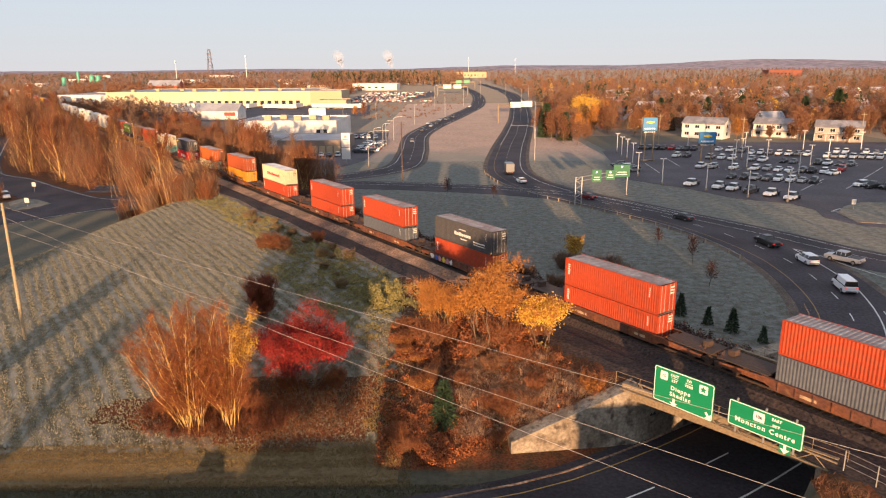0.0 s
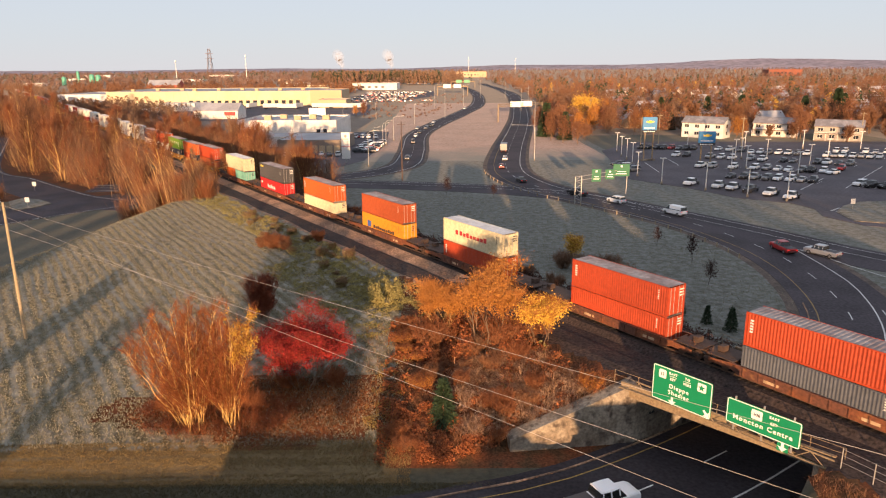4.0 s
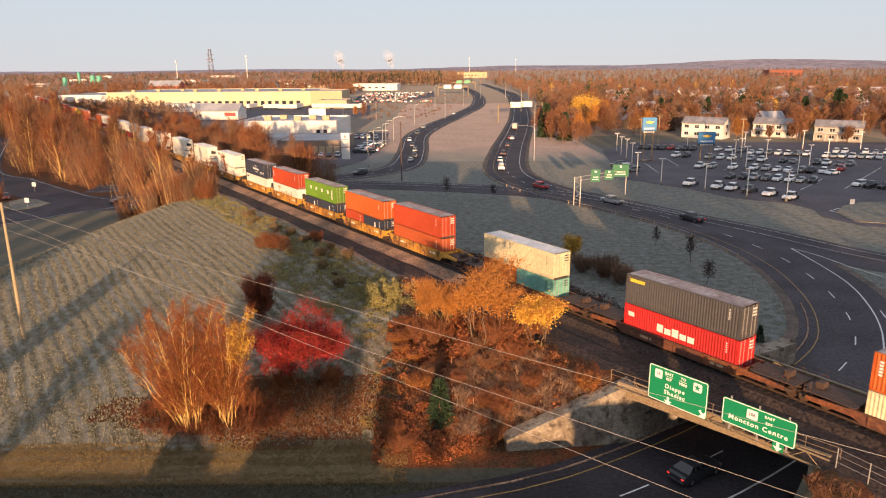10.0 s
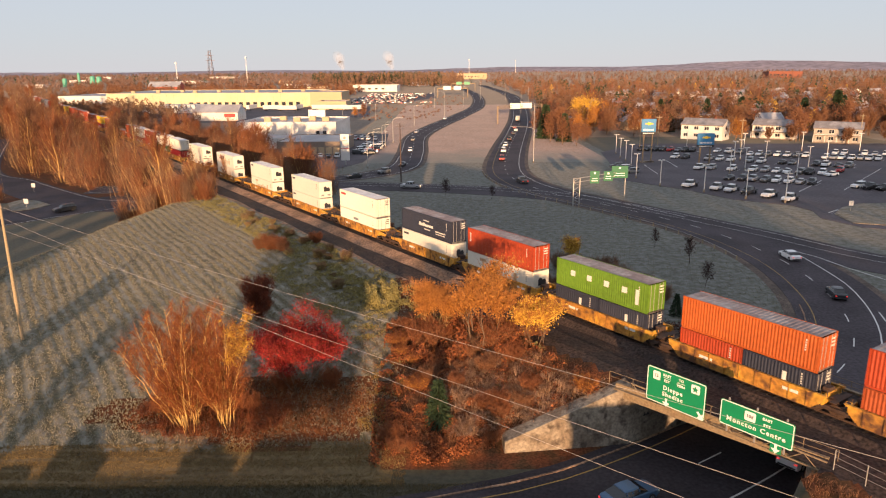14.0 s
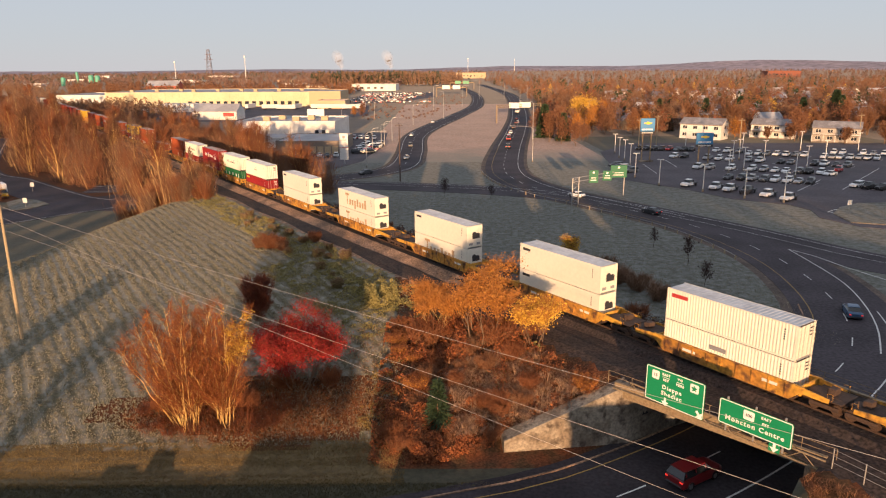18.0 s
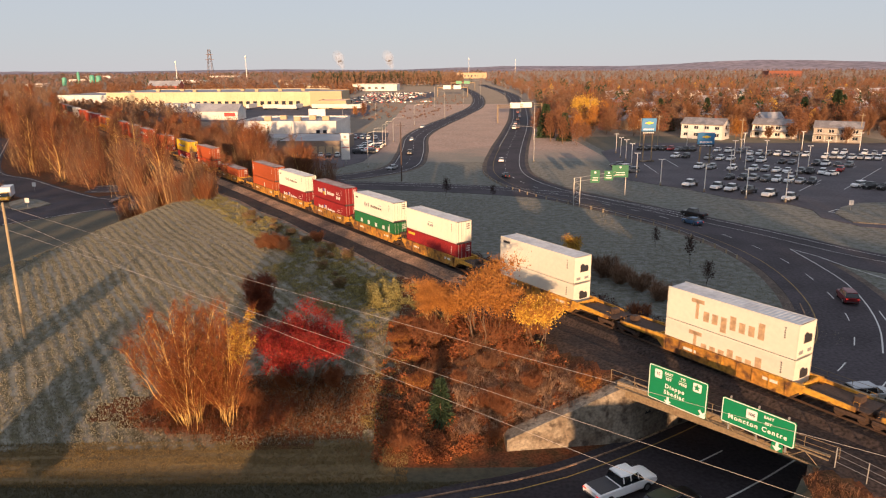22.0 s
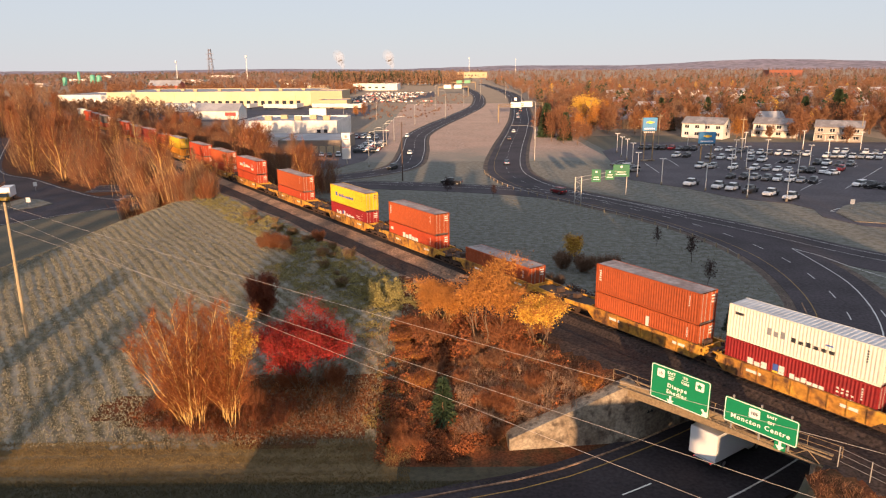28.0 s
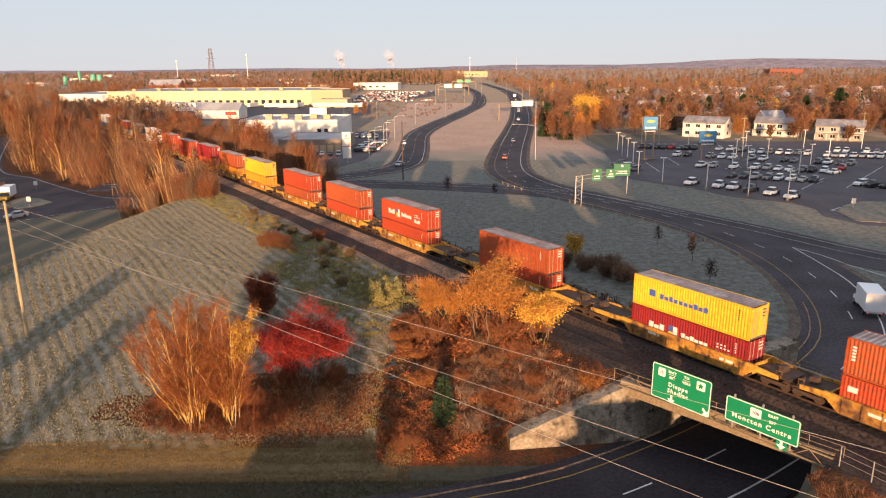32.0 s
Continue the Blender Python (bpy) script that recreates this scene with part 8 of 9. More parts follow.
while len(THICK) < 1800:      # denser brush before the car dealers
    p = on_track(rt.uniform(-235, -107), rt.uniform(9, 25))
    if p.y > 160 and np.min(np.hypot(*(LINES["west"] - np.array([p.x, p.y])).T)) > 8:
        THICK.append((p.x, p.y, 10))


def thicket(name, label, pts, high, mat_name, n_tw):
    P, D = [], []
    for x, y, n_ in pts:
        hg = high * nr.uniform(0.6, 1.15) * (0.60 if y < 178 and n_ < 0 else (1.2 if n_ == 10 and y < 290 else 0.95 if n_ > 0 else 1.75 if n_ < -26 else 1.35 if n_ < -16 else 0.95))
        z = h(x, y)
        k = n_tw
        th, rad = nr.uniform(0, 6.283, k), np.abs(nr.normal(size=k)) * hg * 0.13
        zz = nr.rand(k) ** 1.35
        rad = np.minimum(rad, 3.0)
        P.append(np.stack([x + rad * np.cos(th) * (0.8 + 0.5 * zz), y + rad * np.sin(th) * (0.8 + 0.5 * zz), z + hg * zz * 0.9], 1))
        D.append(np.stack([np.cos(th) * 0.5, np.sin(th) * 0.5, np.full(k, 1.5)], 1))
    P, D = np.concatenate(P), np.concatenate(D)
    tagged(new(name, quads(name, twigs(P, D + nr.normal(size=D.shape) * 0.35, 1.5, 0.04), M[mat_name])), label, "thicket", kind="stuff")


thicket("thicket", "dense bare brown saplings beside the railway", THICK[0::3], 9.0, "twig", 430)
thicket("thicket", "dense bare rusty saplings beside the railway", THICK[1::3], 8.5, "twig_rust", 430)
thicket("thicket", "dense bare golden-brown saplings beside the railway", THICK[2::3], 8.5, "twig_grey", 430)
st = np.repeat(np.array([(x, y, h(x, y)) for x, y, n_ in THICK]), 4, 0)
st[:, :2] += nr.normal(size=(len(st), 2)) * 1.3
tagged(new("sapling_stems", quads("sapling_stems", twigs(st, nr.normal(size=st.shape) * 0.13 + [-0.26, 0, 1.0], 6.5, 0.06), M["stem_gold"])), "upright pale golden sapling stems in the thicket", "thicket", kind="stuff")

# brush on the slope, along the bank and under the thickets
SHRUB = []
for i, (lf, tw) in enumerate((("leaf_rust", "twig_rust"), ("leaf_rust", "twig"), (None, "twig_rust"), ("leaf_orange", "twig_rust"), ("leaf_olive", "twig_grey"), (None, "twig_grey"))):
    SHRUB.append(tree("shrub", {"leaf_rust": "rust-brown leafy shrub on the bank", "leaf_orange": "orange leafy shrub on the bank", "leaf_olive": "olive green bramble bush on the bank", None: "bare twiggy shrub on the bank"}[lf], 1.9, 11, 1.2, 6, 80 + i, "bark_grey", tw, lf or "leaf_rust", twig_n=8, twig_len=0.6,
                      twig_w=0.03, leaf_n=9 if lf else 0, leaf_size=0.12, leaf_spread=0.16, trunk_r=0.025, cat="bush", group="shrubs on the bank", low=0.1, rise=0.9))
done = set()


def shrub(k, x, y, size):
    if k in done:
        again(SHRUB[k], x, y, rt.uniform(0, 360), size, 0.1)
    else:
        done.add(k)
        plant(SHRUB[k], x, y, rt.uniform(0, 360), size, 0.1)


tries = 0
while tries < 52:
    x, y = rt.uniform(-5, 15), rt.uniform(50.5, 72)
    n_ = (x - TO.x) * TN.x + (y - TO.y) * TN.y
    front = np.interp(x, [-10, 0, 5, 6, 16], [51, 50.6, 52.5, 54.6, 56.2])
    tries += 1
    if n_ > -10.2 or y < front:
        continue
    shrub(rt.choice((0, 1, 3, 0, 2, 1, 3) if x < 3.5 or y < 56 else (1, 2, 5, 2)), x, y, rt.uniform(0.4, 0.8))
for i in range(34):      # green brambles and low growth along the top of the bank
    s_ = rt.uniform(-70, 0)
    p = on_track(s_, rt.uniform(-12.5, -9.6) - (3.5 if i % 4 == 0 else 0))
    shrub(4, p.x, p.y, rt.uniform(0.28, 0.6))
for i in range(10):      # dark scrub on the far side of the bank
    p = on_track(rt.uniform(-100, 40), rt.uniform(7.5, 13))
    shrub(rt.choice((5, 5, 2)), p.x, p.y, rt.uniform(0.6, 1.1))
for i in range(50):      # skirts of the thicket
    x, y = rt.uniform(-66, -46), rt.uniform(140, 172)
    if (x - TO.x) * TN.x + (y - TO.y) * TN.y < -9 and y > 125 - (x + 46) * 0.62 and np.min(np.hypot(*(LINES["side"] - np.array([x, y])).T)) > 7.5:
        shrub(rt.choice((2, 2, 1)), x, y, rt.uniform(0.8, 1.6))
for x, y, k, s in ((-25.5, 57.6, 2, 0.7), (-17.5, 57.6, 2, 0.7), (-22.5, 58.5, 2, 0.9), (-15, 60.5, 2, 0.8), (-10.5, 60.5, 2, 0.8), (-26.5, 103.5, 0, 1.0), (-25, 103, 2, 0.9), (-28, 104.2, 1, 0.8), (-24, 102, 1, 0.7), (6.8, 67.4, 2, 0.6), (10, 65.6, 2, 0.6), (8.6, 65.4, 2, 0.6), (5.8, 64.9, 0, 1.25), (3.5, 65.2, 2, 0.6), (0.5, 67.0, 2, 0.6), (-1.5, 66.5, 0, 1.25), (-19.5, 105, 2, 0.8), (24.8, 102, 5, 1.5), (26.5, 99, 5, 1.3), (28.5, 95.5, 5, 1.2), (22, 105, 5, 1.2), (19, 107, 5, 1.2), (30, 91, 5, 1.2)):
    shrub(k, x, y, s)
ob_ = tree("golden_bush", "small round golden bush beyond the railway", 3.9, 4, 0.8, 10, 99, "bark_grey", "twig_rust", "leaf_gold", twig_n=3, leaf_n=12, leaf_size=0.17, leaf_spread=0.35, trunk_r=0.05, cat="bush", low=0.2)
plant(ob_, 21.9, 113.6)

# young planted trees on the verge
YOUNG = tree("young_tree", "young thin tree with dark reddish leaves on the verge", 3.6, 1, 0, 12, 120, "leaf_maroon", "leaf_maroon", "leaf_maroon", twig_n=3, twig_len=0.5, leaf_n=5, leaf_size=0.16, leaf_spread=0.22, trunk_r=0.04, group="young verge trees", low=0.3, rise=1.2)
plant(YOUNG, 38.9, 97.5)
for x, y, s in ((1.0, 172.5, 1.2), (12.4, 168.9, 0.9), (38.3, 120.8, 0.9), (40.8, 110.3, 1.2)):
    again(YOUNG, x, y, x * 30, s)

# autumn trees near the houses and the lot
AUT = [tree("autumn_tree", lab, 10, 1, 0, 22, 140 + i, "bark_grey", "twig", lf, twig_n=3, twig_len=1.2, twig_w=0.07, leaf_n=16, leaf_size=0.30, leaf_spread=0.85, trunk_r=0.16, group="autumn trees", low=0.25, rise=0.5)
       for i, (lf, lab) in enumerate((("leaf_orange", "broad orange autumn tree near the houses"), ("leaf_rust", "rust-brown autumn tree near the houses"), ("leaf_gold", "golden poplar-like tree near the houses")))]
BARE2 = tree("bare_tree", "bare spreading grey-brown tree near the houses", 10, 3, 2.0, 18, 160, "bark_grey", "twig", twig_n=9, twig_len=1.6, twig_w=0.09, trunk_r=0.16, group="bare trees near the houses", low=0.2, rise=0.7)
seen = set()
for i, (x, y, k, s) in enumerate([(150, 296, 1, 1.25), (153, 299, 1, 1.15), (125, 298, 0, 0.9), (96, 330, 0, 1.0), (88, 322, 1, 1.1), (181, 284, 3, 0.9), (100, 345, 1, 1.3), (120, 340, 3, 1.4), (138, 336, 3, 1.3), (168, 315, 3, 1.3), (190, 330, 1, 1.4), (210, 330, 3, 1.5), (78, 332, 1, 1.2), (62, 320, 0, 1.0), (70, 330, 0, 1.1), (58, 340, 1, 1.2), (66, 350, 1, 1.1), (75, 345, 0, 1.2), (83, 345, 1, 1.0), (92, 335, 0, 0.9), (72, 375, 2, 1.5), (77, 378, 2, 1.5), (82, 380, 2, 1.4), (90, 392, 0, 1.2), (130, 305, 1, 0.9), (134, 312, 0, 0.7), (160, 320, 1, 1.3),
                                (150, 300, 3, 0.7), (165, 285, 3, 0.7), (176, 296, 3, 0.8), (140, 300, 3, 0.6), (185, 310, 3, 1.0), (195, 320, 3, 1.2), (100, 355, 3, 1.1), (115, 365, 3, 1.2), (125, 350, 1, 1.0), (180, 345, 3, 1.2), (61, 300, 1, 0.7), (64, 306, 1, 0.6), (56, 312, 1, 0.9), (-50, 452, 1, 0.9), (-55, 450, 0, 0.7), (205, 300, 3, 1.1), (50, 290, 1, 1.1), (46.5, 300, 1, 1.2), (55, 285, 1, 0.9), (51, 312, 1, 1.3), (45, 328, 1, 1.2), (52, 325, 3, 1.2)]):
    src_ = (AUT + [BARE2])[k]
    if k in seen:
        again(src_, x, y, i * 53, s)
    else:
        seen.add(k)
        plant(src_, x, y, i * 53, s)


# woods that nobody could count
def woods(name, label, pts, high, n_leaf, size, material, wide=0.34, bare=False):
    P = []
    for (x, y) in pts:
        hg = high * nr.uniform(0.65, 1.25)
        k = n_leaf
        th, u = nr.uniform(0, 6.283, k), nr.rand(k) ** 0.5
        zz = nr.rand(k)
        rad = hg * wide * u * np.sqrt(np.clip(1 - (2 * zz - 0.9) ** 2, 0.05, 1)) * nr.uniform(0.7, 1.2)
        P.append(np.stack([x + rad * np.cos(th), y + rad * np.sin(th), hg * (0.12 + 0.88 * zz)], 1))
    P = np.concatenate(P)
    tagged(new(name, quads(name, leaves(P, size, 1.6 if bare else 1.1, up=0.5 if bare else 0.0), M[material])), label, "woods", kind="stuff")


def scatter(n, x0, x1, y0, y1, keep):
    out = []
    while len(out) < n:
        y = nr.uniform(y0 ** 0.5, y1 ** 0.5) ** 2
        x = nr.uniform(x0, x1) * y / 1000
        if keep(x, y):
            out.append((x, y))
    return out


def clear(x, y):
    for k in ("ramp", "west", "side", "main"):
        if np.min(np.hypot(LINES[k][:, 0] - x, LINES[k][:, 1] - y)) < 13:
            return False
    n_ = (x - TO.x) * TN.x + (y - TO.y) * TN.y
    if abs(n_) < 9 and y < 700:
        return False
    if any(abs(px - x) < 10 and -3 < y - py + 6 < 14 for px, py in TOWN):
        return False
    return True


right_side = lambda x, y: x > 58 + (y - 300) * 0.06 and not (y < 330 and x < 210) and clear(x, y)
far_right = lambda x, y: x > 70 and clear(x, y)
belt = lambda x, y: -420 < x < 90 and clear(x, y)
for nm, mt, cnt, bare in (("bare_woods", "twig", 480, True), ("bare_woods", "twig_grey", 330, True), ("autumn_woods", "leaf_rust", 170, False), ("autumn_woods", "leaf_orange", 22, False)):
    woods(nm, "wood of brown and bare autumn trees among houses", scatter(cnt, 60, 760, 315, 640, right_side), 11.5, 330, 0.33, mt, bare=bare)
    woods(nm, "wood of brown and bare autumn trees beyond the houses", scatter(int(cnt * 1.8), 40, 800, 640, 1300, far_right), 10, 120, 0.5, mt, bare=bare)
    woods(nm, "far wood of brown autumn trees", scatter(int(cnt * 3.2), -800, 800, 1300, 4000, lambda x, y: abs(x - 30) > 60 and nr.rand() < (0.55 if x < 0 else 1)), 11, 34, 1.15, "far_wood" if bare else mt, bare=bare)
woods("autumn_woods", "russet trees scattered among the houses", scatter(70, 60, 760, 330, 900, right_side), 11, 260, 0.4, "leaf_russet")
woods("autumn_woods", "golden trees scattered among the houses", scatter(26, 60, 760, 330, 900, right_side), 11, 240, 0.4, "leaf_gold", wide=0.24)
woods("evergreen_woods", "scattered dark evergreens in the far woods", scatter(230, 60, 780, 340, 1300, far_right), 12, 60, 1.0, "needle", wide=0.2)
woods("evergreen_woods", "dark belt of tall pines behind the far car park", scatter(260, -180, 0, 1180, 1500, lambda x, y: True), 20, 90, 1.1, "needle", wide=0.14)
woods("bare_woods", "belt of tall bare trees behind the far car park", scatter(420, -180, 30, 1150, 1500, lambda x, y: True), 20, 90, 0.9, "twig_grey", wide=0.16, bare=True)
woods("bare_woods", "bare brown wood left of the railway", scatter(330, -800, -360, 230, 700, lambda x, y: (x - TO.x) * TN.x + (y - TO.y) * TN.y < -62 and clear(x, y) and np.min(np.hypot(LINES["side"][:, 0] - x, LINES["side"][:, 1] - y)) > 16), 11, 220, 0.45, "twig", bare=True)
woods("bare_woods", "brown scrub wood along the far railway", scatter(300, -760, -300, 420, 1200, lambda x, y: 9 < (x - TO.x) * TN.x + (y - TO.y) * TN.y < 60 and not (-350 < x < -60 and 540 < y < 760)), 10, 130, 0.5, "twig_grey", bare=True)
woods("bare_woods", "brown woods across the far plain", scatter(800, -760, -60, 1000, 4200, lambda x, y: clear(x, y)), 11, 40, 1.5, "far_wood", wide=0.55, bare=True)
woods("bare_woods", "grey-brown woods across the far plain", scatter(900, -760, -40, 1150, 4200, lambda x, y: clear(x, y)), 11, 40, 1.4, "far_wood", wide=0.55, bare=True)
woods("evergreen_woods", "dark evergreens across the far plain", scatter(330, -760, 60, 1300, 4200, lambda x, y: clear(x, y)), 13, 40, 1.5, "needle", wide=0.3)
woods("bare_woods", "brown wood behind the warehouse", scatter(700, -520, -60, 760, 1250, lambda x, y: x < -100 and clear(x, y)), 9, 90, 0.7, "twig", bare=True)
woods("bare_woods", "dry brush on the highway verge", scatter(180, -110, 40, 430, 800, lambda x, y: clear(x, y) and x > -75), 1.1, 60, 0.3, "far_wood", wide=0.9, bare=True)


# grass: frosted tufts on the mown hill, in rows, and dry stalks on the brush slope
def tufts(n, x0, x1, y0, y1, keep, size, material, name, label, blades=3, slim=0.42):
    x, y = nr.uniform(x0, x1, n), nr.uniform(y0, y1, n)
    k = keep(x, y)
    x, y = x[k], y[k]
    z = height(x, y)
    p = np.repeat(np.stack([x, y, z], 1), blades, 0)
    p[:, :2] += nr.normal(size=(len(p), 2)) * size * 0.35
    d = nr.normal(size=(len(p), 3)) * 0.5 + [0, 0, 1.0]
    tagged(new(name, quads(name, twigs(p, d, size, size * slim), M[material])), label, "grass", kind="stuff")


def beyond(x, y):      # past the far abutment
    return (x - ABUT.x) * ROAD_NRM.x + (y - ABUT.y) * ROAD_NRM.y > 15.3


def on_hill(x, y):
    n_ = (x - TO.x) * TN.x + (y - TO.y) * TN.y
    row_ = np.sin(n_ * 2 * np.pi / 1.25 + 2.2 * np.sin(x * 0.11 + y * 0.05) + 1.6 * np.sin(y * 0.17))
    return (n_ < -9.5) & (y > 52.5) & (height(x, y) > 0.3) & (row_ > -0.25 + 0.55 * nr.normal(size=len(x)) - 1.0 * (y < 60))


tufts(290000, -86, -4, 51, 165, on_hill, 0.15, "grass_tuft", "grass_tufts", "frosted grass tufts in mown rows on the hill", 3, 0.36)
tufts(110000, -70, 6, 43, 54, lambda x, y: (y < 48) & (height(x, y) < 0.9) & (y > 39.5 + x * 0.17 + 7.5), 0.13, "grass_short", "lawn_grass", "short olive grass along the road", 2, 0.3)
tufts(15000, -9, 45, 20, 72, lambda x, y: ((x - TO.x) * TN.x + (y - TO.y) * TN.y < -9.0) & (height(x, y) > 0.15) & (y > 50) & (x < 24), 0.40, "grass_dry", "dry_grass", "dry red-brown stalks between the shrubs", 4, 0.045)
tufts(22000, 24, 45, 15, 50, lambda x, y: ((x - TO.x) * TN.x + (y - TO.y) * TN.y < -9.0) & (height(x, y) > 0.1) & beyond(x, y), 0.34, "strand_brown", "dry_grass", "low dry brown growth on the bank beyond the bridge", 3, 0.06)
tufts(16000, -29, -6, 52.5, 64, lambda x, y: np.hypot((x + 16.5) / 11.5, (y - 57.5) / 5.0) < 0.6 + 0.5 * nr.rand(len(x)), 0.32, "grass_dry", "dry_grass", "low rusty growth under the birches", 3, 0.07)
tufts(26000, -45, 55, 75, 175, lambda x, y: ((x - TO.x) * TN.x + (y - TO.y) * TN.y > 9) & (np.abs(height(x, y)) < 0.1) & (x < 48 + (y > 120) * -8) & (y < 172 - x * 0.3), 0.16, "grass_tuft", "grass_tufts", "rimed grass tufts on the verge beyond the railway", 2)

# golden blades that paint the sunlit band at the hill's foot
tufts(70000, -70, -3, 47.6, 53, lambda x, y: np.sin(y * 5.0 + 0.8 * np.sin(x * 0.13) + 0.5 * np.sin(x * 0.41)) > -1.3 + 1.1 * nr.rand(len(x)), 0.11, "grass_sunlit", "mown_grass", "short grass in mown swaths at the foot of the hill, sunlight in its colour", 2, 0.3)

# long dry grass that arches over, and carpets of small leaves
def arching(n, x0, x1, y0, y1, keep, name, label, material, long=0.9, width=0.026):
    """Clumps of long blades, each of three joined pieces that bow over to one side."""
    P, D, S = [], [], []
    for i in range(n):
        x, y = nr.uniform(x0, x1), nr.uniform(y0, y1)
        if not keep(x, y):
            continue
        k, big_ = 64, nr.uniform(0.6, 1.25)
        a, q = nr.uniform(0, 6.283, k), np.sqrt(nr.rand(k)) * 0.5 * big_
        w = nr.uniform(0, 6.283)                     # the way the whole clump falls
        P.append(np.stack([x + q * np.cos(a), y + q * np.sin(a), np.full(k, h(x, y) - 0.03)], 1))
        D.append(np.stack([np.cos(a) * 0.5 + 0.7 * np.cos(w), np.sin(a) * 0.5 + 0.7 * np.sin(w) - 0.3, np.zeros(k)], 1) + nr.normal(size=(k, 3)) * 0.25)
        S.append(long * big_ * nr.uniform(0.6, 1.2, k))
    P, D, S = np.concatenate(P), np.concatenate(D), np.concatenate(S)[:, None]
    m = len(P)
    side_ = np.cross(D, [0, 0, 1.0]) + nr.normal(size=(m, 3)) * 0.2
    side_ /= np.linalg.norm(side_, axis=1)[:, None]
    ring = []
    for t, up, w in ((0, 0, 1.0), (0.35, 0.48, 0.9), (0.70, 0.62, 0.6), (1.05, 0.48, 0.12)):
        c = P + D * S * t * 0.75 + np.array([0, 0, 1.0]) * S * up
        ring += [c - side_ * width * w / 2, c + side_ * width * w / 2]
    co = np.stack(ring, 1).reshape(-1, 3)
    o = (np.arange(m) * 8)[:, None]
    faces = np.concatenate([o + np.array([[2 * j, 2 * j + 1, 2 * j + 3, 2 * j + 2]]) for j in range(3)], 0)
    me = bpy.data.meshes.new(name)
    me.vertices.add(len(co))
    me.vertices.foreach_set("co", co.astype(np.float32).reshape(-1))
    me.loops.add(faces.size)
    me.loops.foreach_set("vertex_index", faces.astype(np.int32).reshape(-1))
    me.polygons.add(len(faces))
    me.polygons.foreach_set("loop_start", np.arange(0, faces.size, 4, dtype=np.int32))
    me.materials.append(M[material])
    me.update(calc_edges=True)
    tagged(new(name, me), label, "grass", kind="stuff")


def leaf_carpet(n, x0, x1, y0, y1, keep, high, size, material, label, along=False):
    """Low growth as many small leaves in uneven tufts; along: the box lies along the railway."""
    x, y = nr.uniform(x0, x1, n), nr.uniform(y0, y1, n)
    if along:
        x, y = TO.x + TD.x * x + TN.x * y, TO.y + TD.y * x + TN.y * y
    lump = np.array([noise.noise((a * 0.8, b * 0.8, 2.0)) + 0.6 * noise.noise((a * 0.25, b * 0.25, 7.0)) for a, b in zip(x, y)])
    k = keep(x, y) & (lump > -0.15 + 0.3 * nr.rand(n))
    x, y, lump = x[k], y[k], lump[k]
    z = height(x, y) + high * nr.rand(len(x)) * np.clip(0.5 + lump, 0.1, 1.2)
    tagged(new("low_growth", quads("low_growth", leaves(np.stack([x, y, z], 1), size), M[material])), label, "undergrowth", kind="stuff")


def bank(x, y):
    return (x - TO.x) * TN.x + (y - TO.y) * TN.y


arching(560, -3, 16, 52, 70, lambda x, y: bank(x, y) < -9.6 and h(x, y) > 0.3, "arching_grass", "long brown grass arching over on the bank", "strand_brown")
arching(330, 1, 14, 53, 68, lambda x, y: bank(x, y) < -10 and h(x, y) > 0.5, "arching_grass", "long pale dry grass arching over on the bank", "strand_pale", 1.0, 0.034)
arching(420, 25, 45, 18, 48, lambda x, y: bank(x, y) < -9.2 and h(x, y) > 0.1 and beyond(x, y), "arching_grass", "dry brown grass on the bank beyond the bridge", "strand_brown", 0.6)
arching(120, -28, -12, 54, 61, lambda x, y: np.hypot((x + 20.5) / 7.5, (y - 57) / 3.2) < 1, "arching_grass", "rusty stems and long grass round the birches", "strand_rust", 1.1, 0.02)
leaf_carpet(90000, -6, 16, 50, 72, lambda x, y: (bank(x, y) < -9.4) & (height(x, y) > 0.1), 0.8, 0.14, "leaf_brush", "red-brown leaves of low bushes on the bank")
leaf_carpet(22000, -3, 10.5, 61.5, 69, lambda x, y: (bank(x, y) < -9.6) & (y > 62 + 0.15 * np.abs(x - 3)), 2.6, 0.13, "leaf_brush", "red-brown thicket of leaves under the golden trees")
leaf_carpet(60000, -104, 44, 6.2, 11.5, lambda x, y: height(x, y) > -1, 1.5, 0.16, "leaf_scrub", "dark leafless scrub along the far side of the railway", along=True)
leaf_carpet(26000, -5, 4, 50, 57, lambda x, y: (height(x, y) > 0.1), 1.0, 0.10, "leaf_brush", "rusty leaves of bushes at the foot of the bank")
leaf_carpet(34000, -29, -4, 51.5, 64, lambda x, y: np.hypot((x + 17) / 11.5, (y - 57.2) / 4.6) < 1, 0.22, 0.07, "leaf_brush", "fallen rusty leaves and low stems under the birches")
leaf_carpet(46000, -95, 8, -15.5, -9.0, lambda x, y: height(x, y) > 1, 0.45, 0.14, "leaf_olive", "olive green brambles along the top of the bank", along=True)
leaf_carpet(24000, -38, -8, -21, -12, lambda x, y: height(x, y) > 1, 0.35, 0.13, "leaf_olive", "olive green brambles on the frosted slope", along=True)
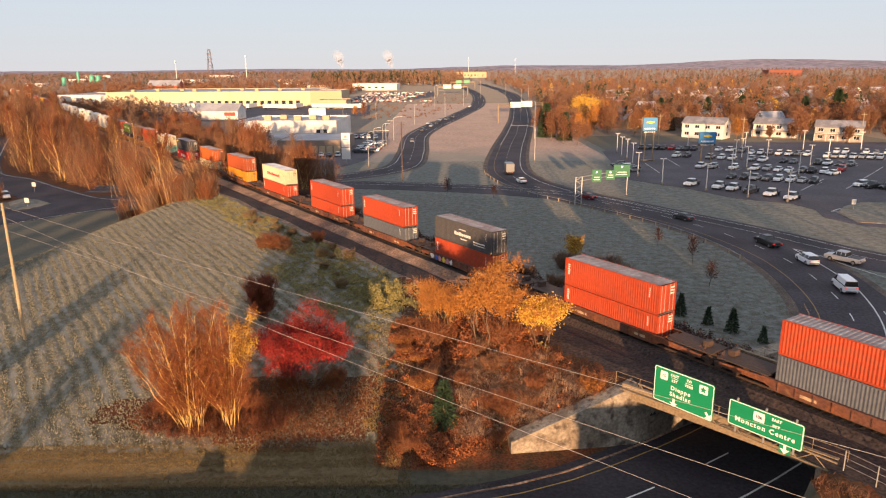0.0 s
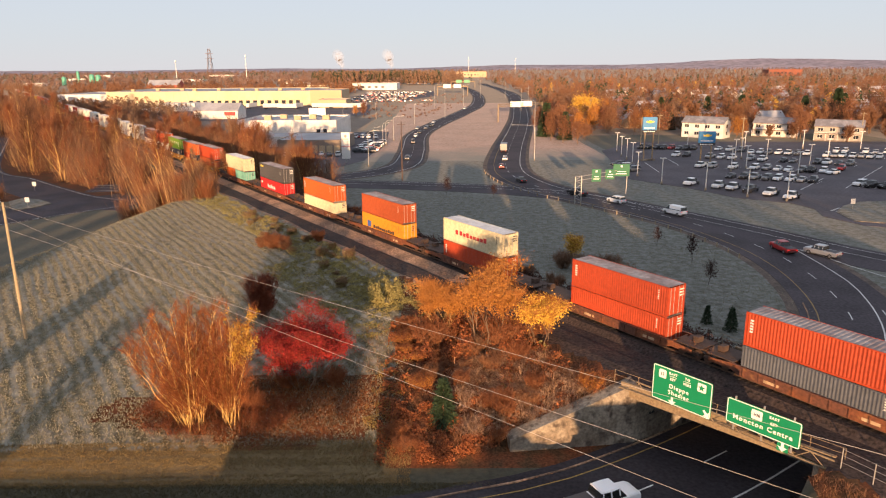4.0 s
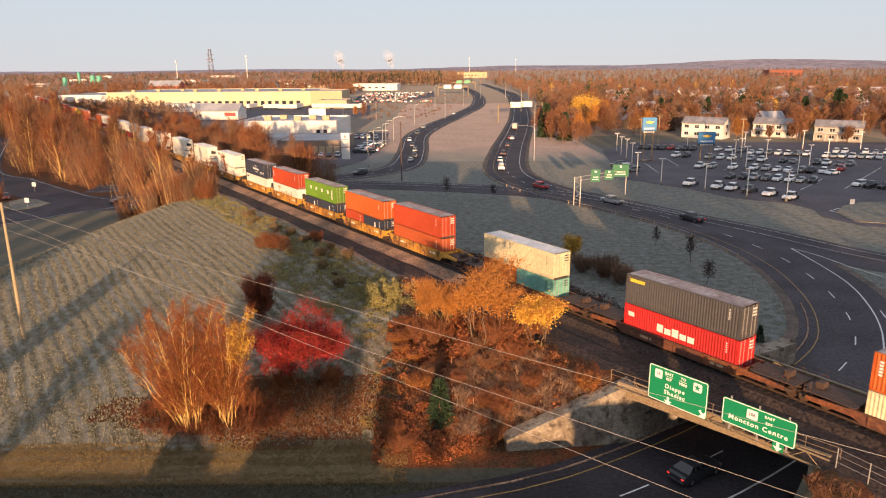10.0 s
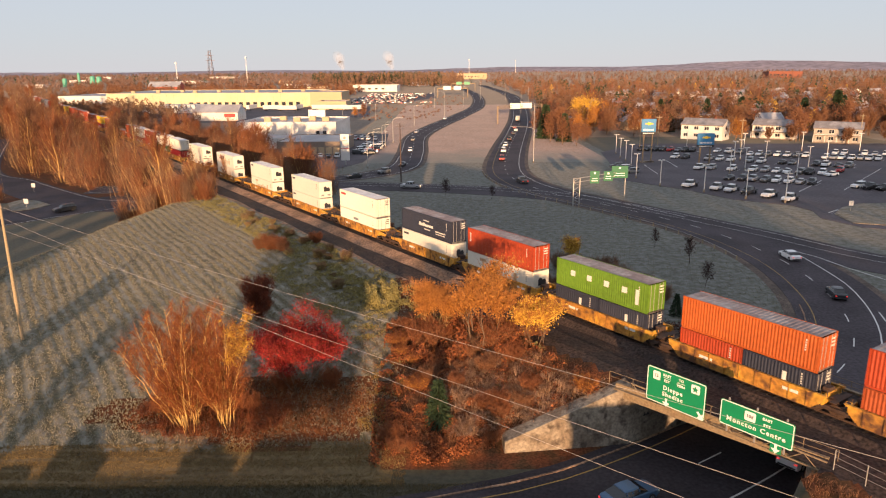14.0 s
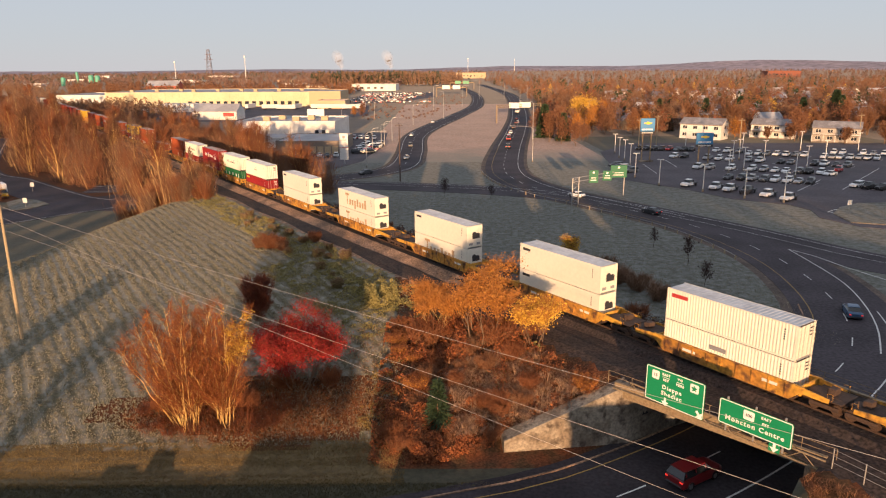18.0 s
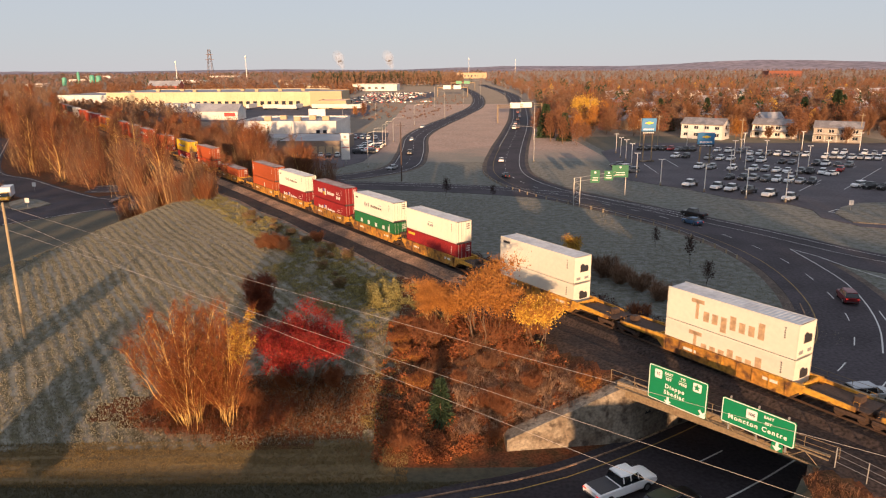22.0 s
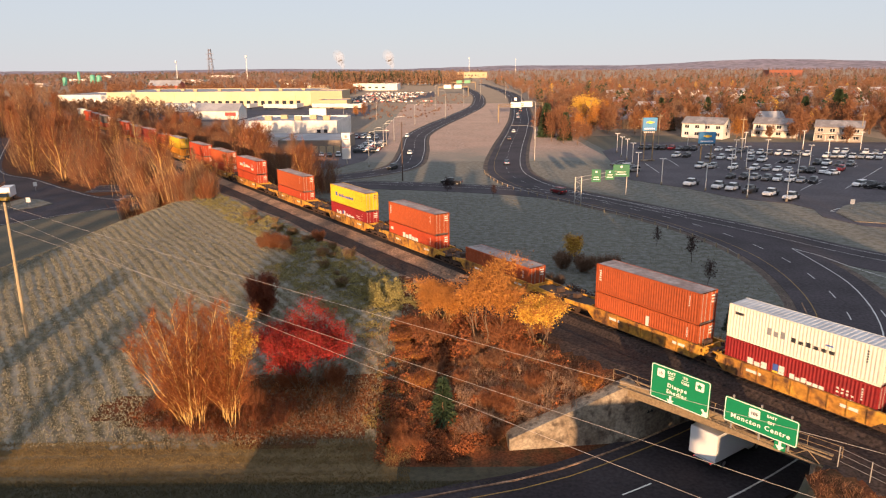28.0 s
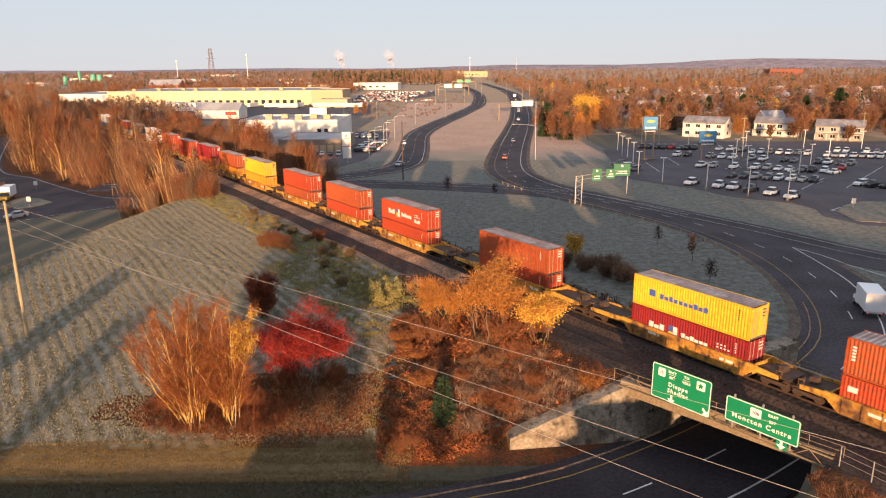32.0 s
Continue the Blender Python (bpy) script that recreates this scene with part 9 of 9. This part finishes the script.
leaf_carpet(12000, -9.2, -5.2, 76, 83, lambda x, y: np.hypot((x + 7.2) / 2.0, (y - 79.5) / 3.2) < 1, 2.0, 0.14, "leaf_olive", "tall olive-gold bramble bush on the bank")
leaf_carpet(26000, -8, -1.5, 53, 70, lambda x, y: np.abs(x + 5.2 - (y - 60) * 0.12) < 1.7, 0.4, 0.09, "leaf_weed", "olive-gold weeds along the edge of the brush")

# unseen trees added behind the camera, sized so their long shadows reach the slope
for i, (x, y, s) in enumerate(((-70.5, -15, 1.25), (-65.5, -13, 1.1), (-126, -14, 1.3), (-119, -17, 1.25), (-112, -14, 1.3), (-105, -17, 1.35), (-98, -14, 1.3), (-91, -17, 1.25), (-84, -14, 1.3), (-77, -17, 1.2), (-17.4, -4, 0.40), (-16.2, -6, 0.50), (-15, -3, 0.50), (-13.8, -5, 0.52), (-12.6, -3, 0.48), (-11.4, -6, 0.44), (-10.6, -4, 0.40), (-14.4, -8, 0.52), (-6.9, -4, 0.36), (-6.6, -7, 0.40), (-2.0, -2, 0.34), (2.5, -8, 0.40), (29.6, -6, 0.56), (32.4, -8, 0.60), (35.5, -6, 0.60), (-45, -15, 0.30), (-62, -12, 0.34), (-47, 30, 1.0), (-38, 22, 0.9), (39.5, -14, 1.1), (42.6, -17, 1.25), (46, -14, 1.8), (54, -18, 2.3), (63, -22, 2.3), (71, -14, 2.3), (80, -18, 2.3), (88, -22, 2.3), (97, -14, 2.3), (105, -18, 2.3), (114, -22, 2.0), (122, -14, 1.8), (131, -18, 1.9), (139, -22, 2.0), (148, -14, 1.8), (156, -18, 1.9), (165, -22, 2.0), (173, -14, 1.8), (182, -18, 1.9), (190, -22, 2.0), (199, -14, 1.8))):
    again((AUT[1] if i % 2 else AUT[0]) if y < 15 else BARE[1], x, y, i * 71, s)

# out-of-view block, added only to throw a straight-edged shadow on the wing wall
put(house(9.0, 6, 3.9, 1.3, "wall_white", "roof_shingle", 1, label="unseen gabled shed on the rise, added to shade the wing wall", windows=2, plain=True, chimney=False), 9.4, -12, 0)


def motions():
    for ob, s0, n, z in MOVING:
        key_train(ob, s0, n, z)
    for ob, line, rows in DRIVEN:
        key_drive(ob, line, rows)


motions()
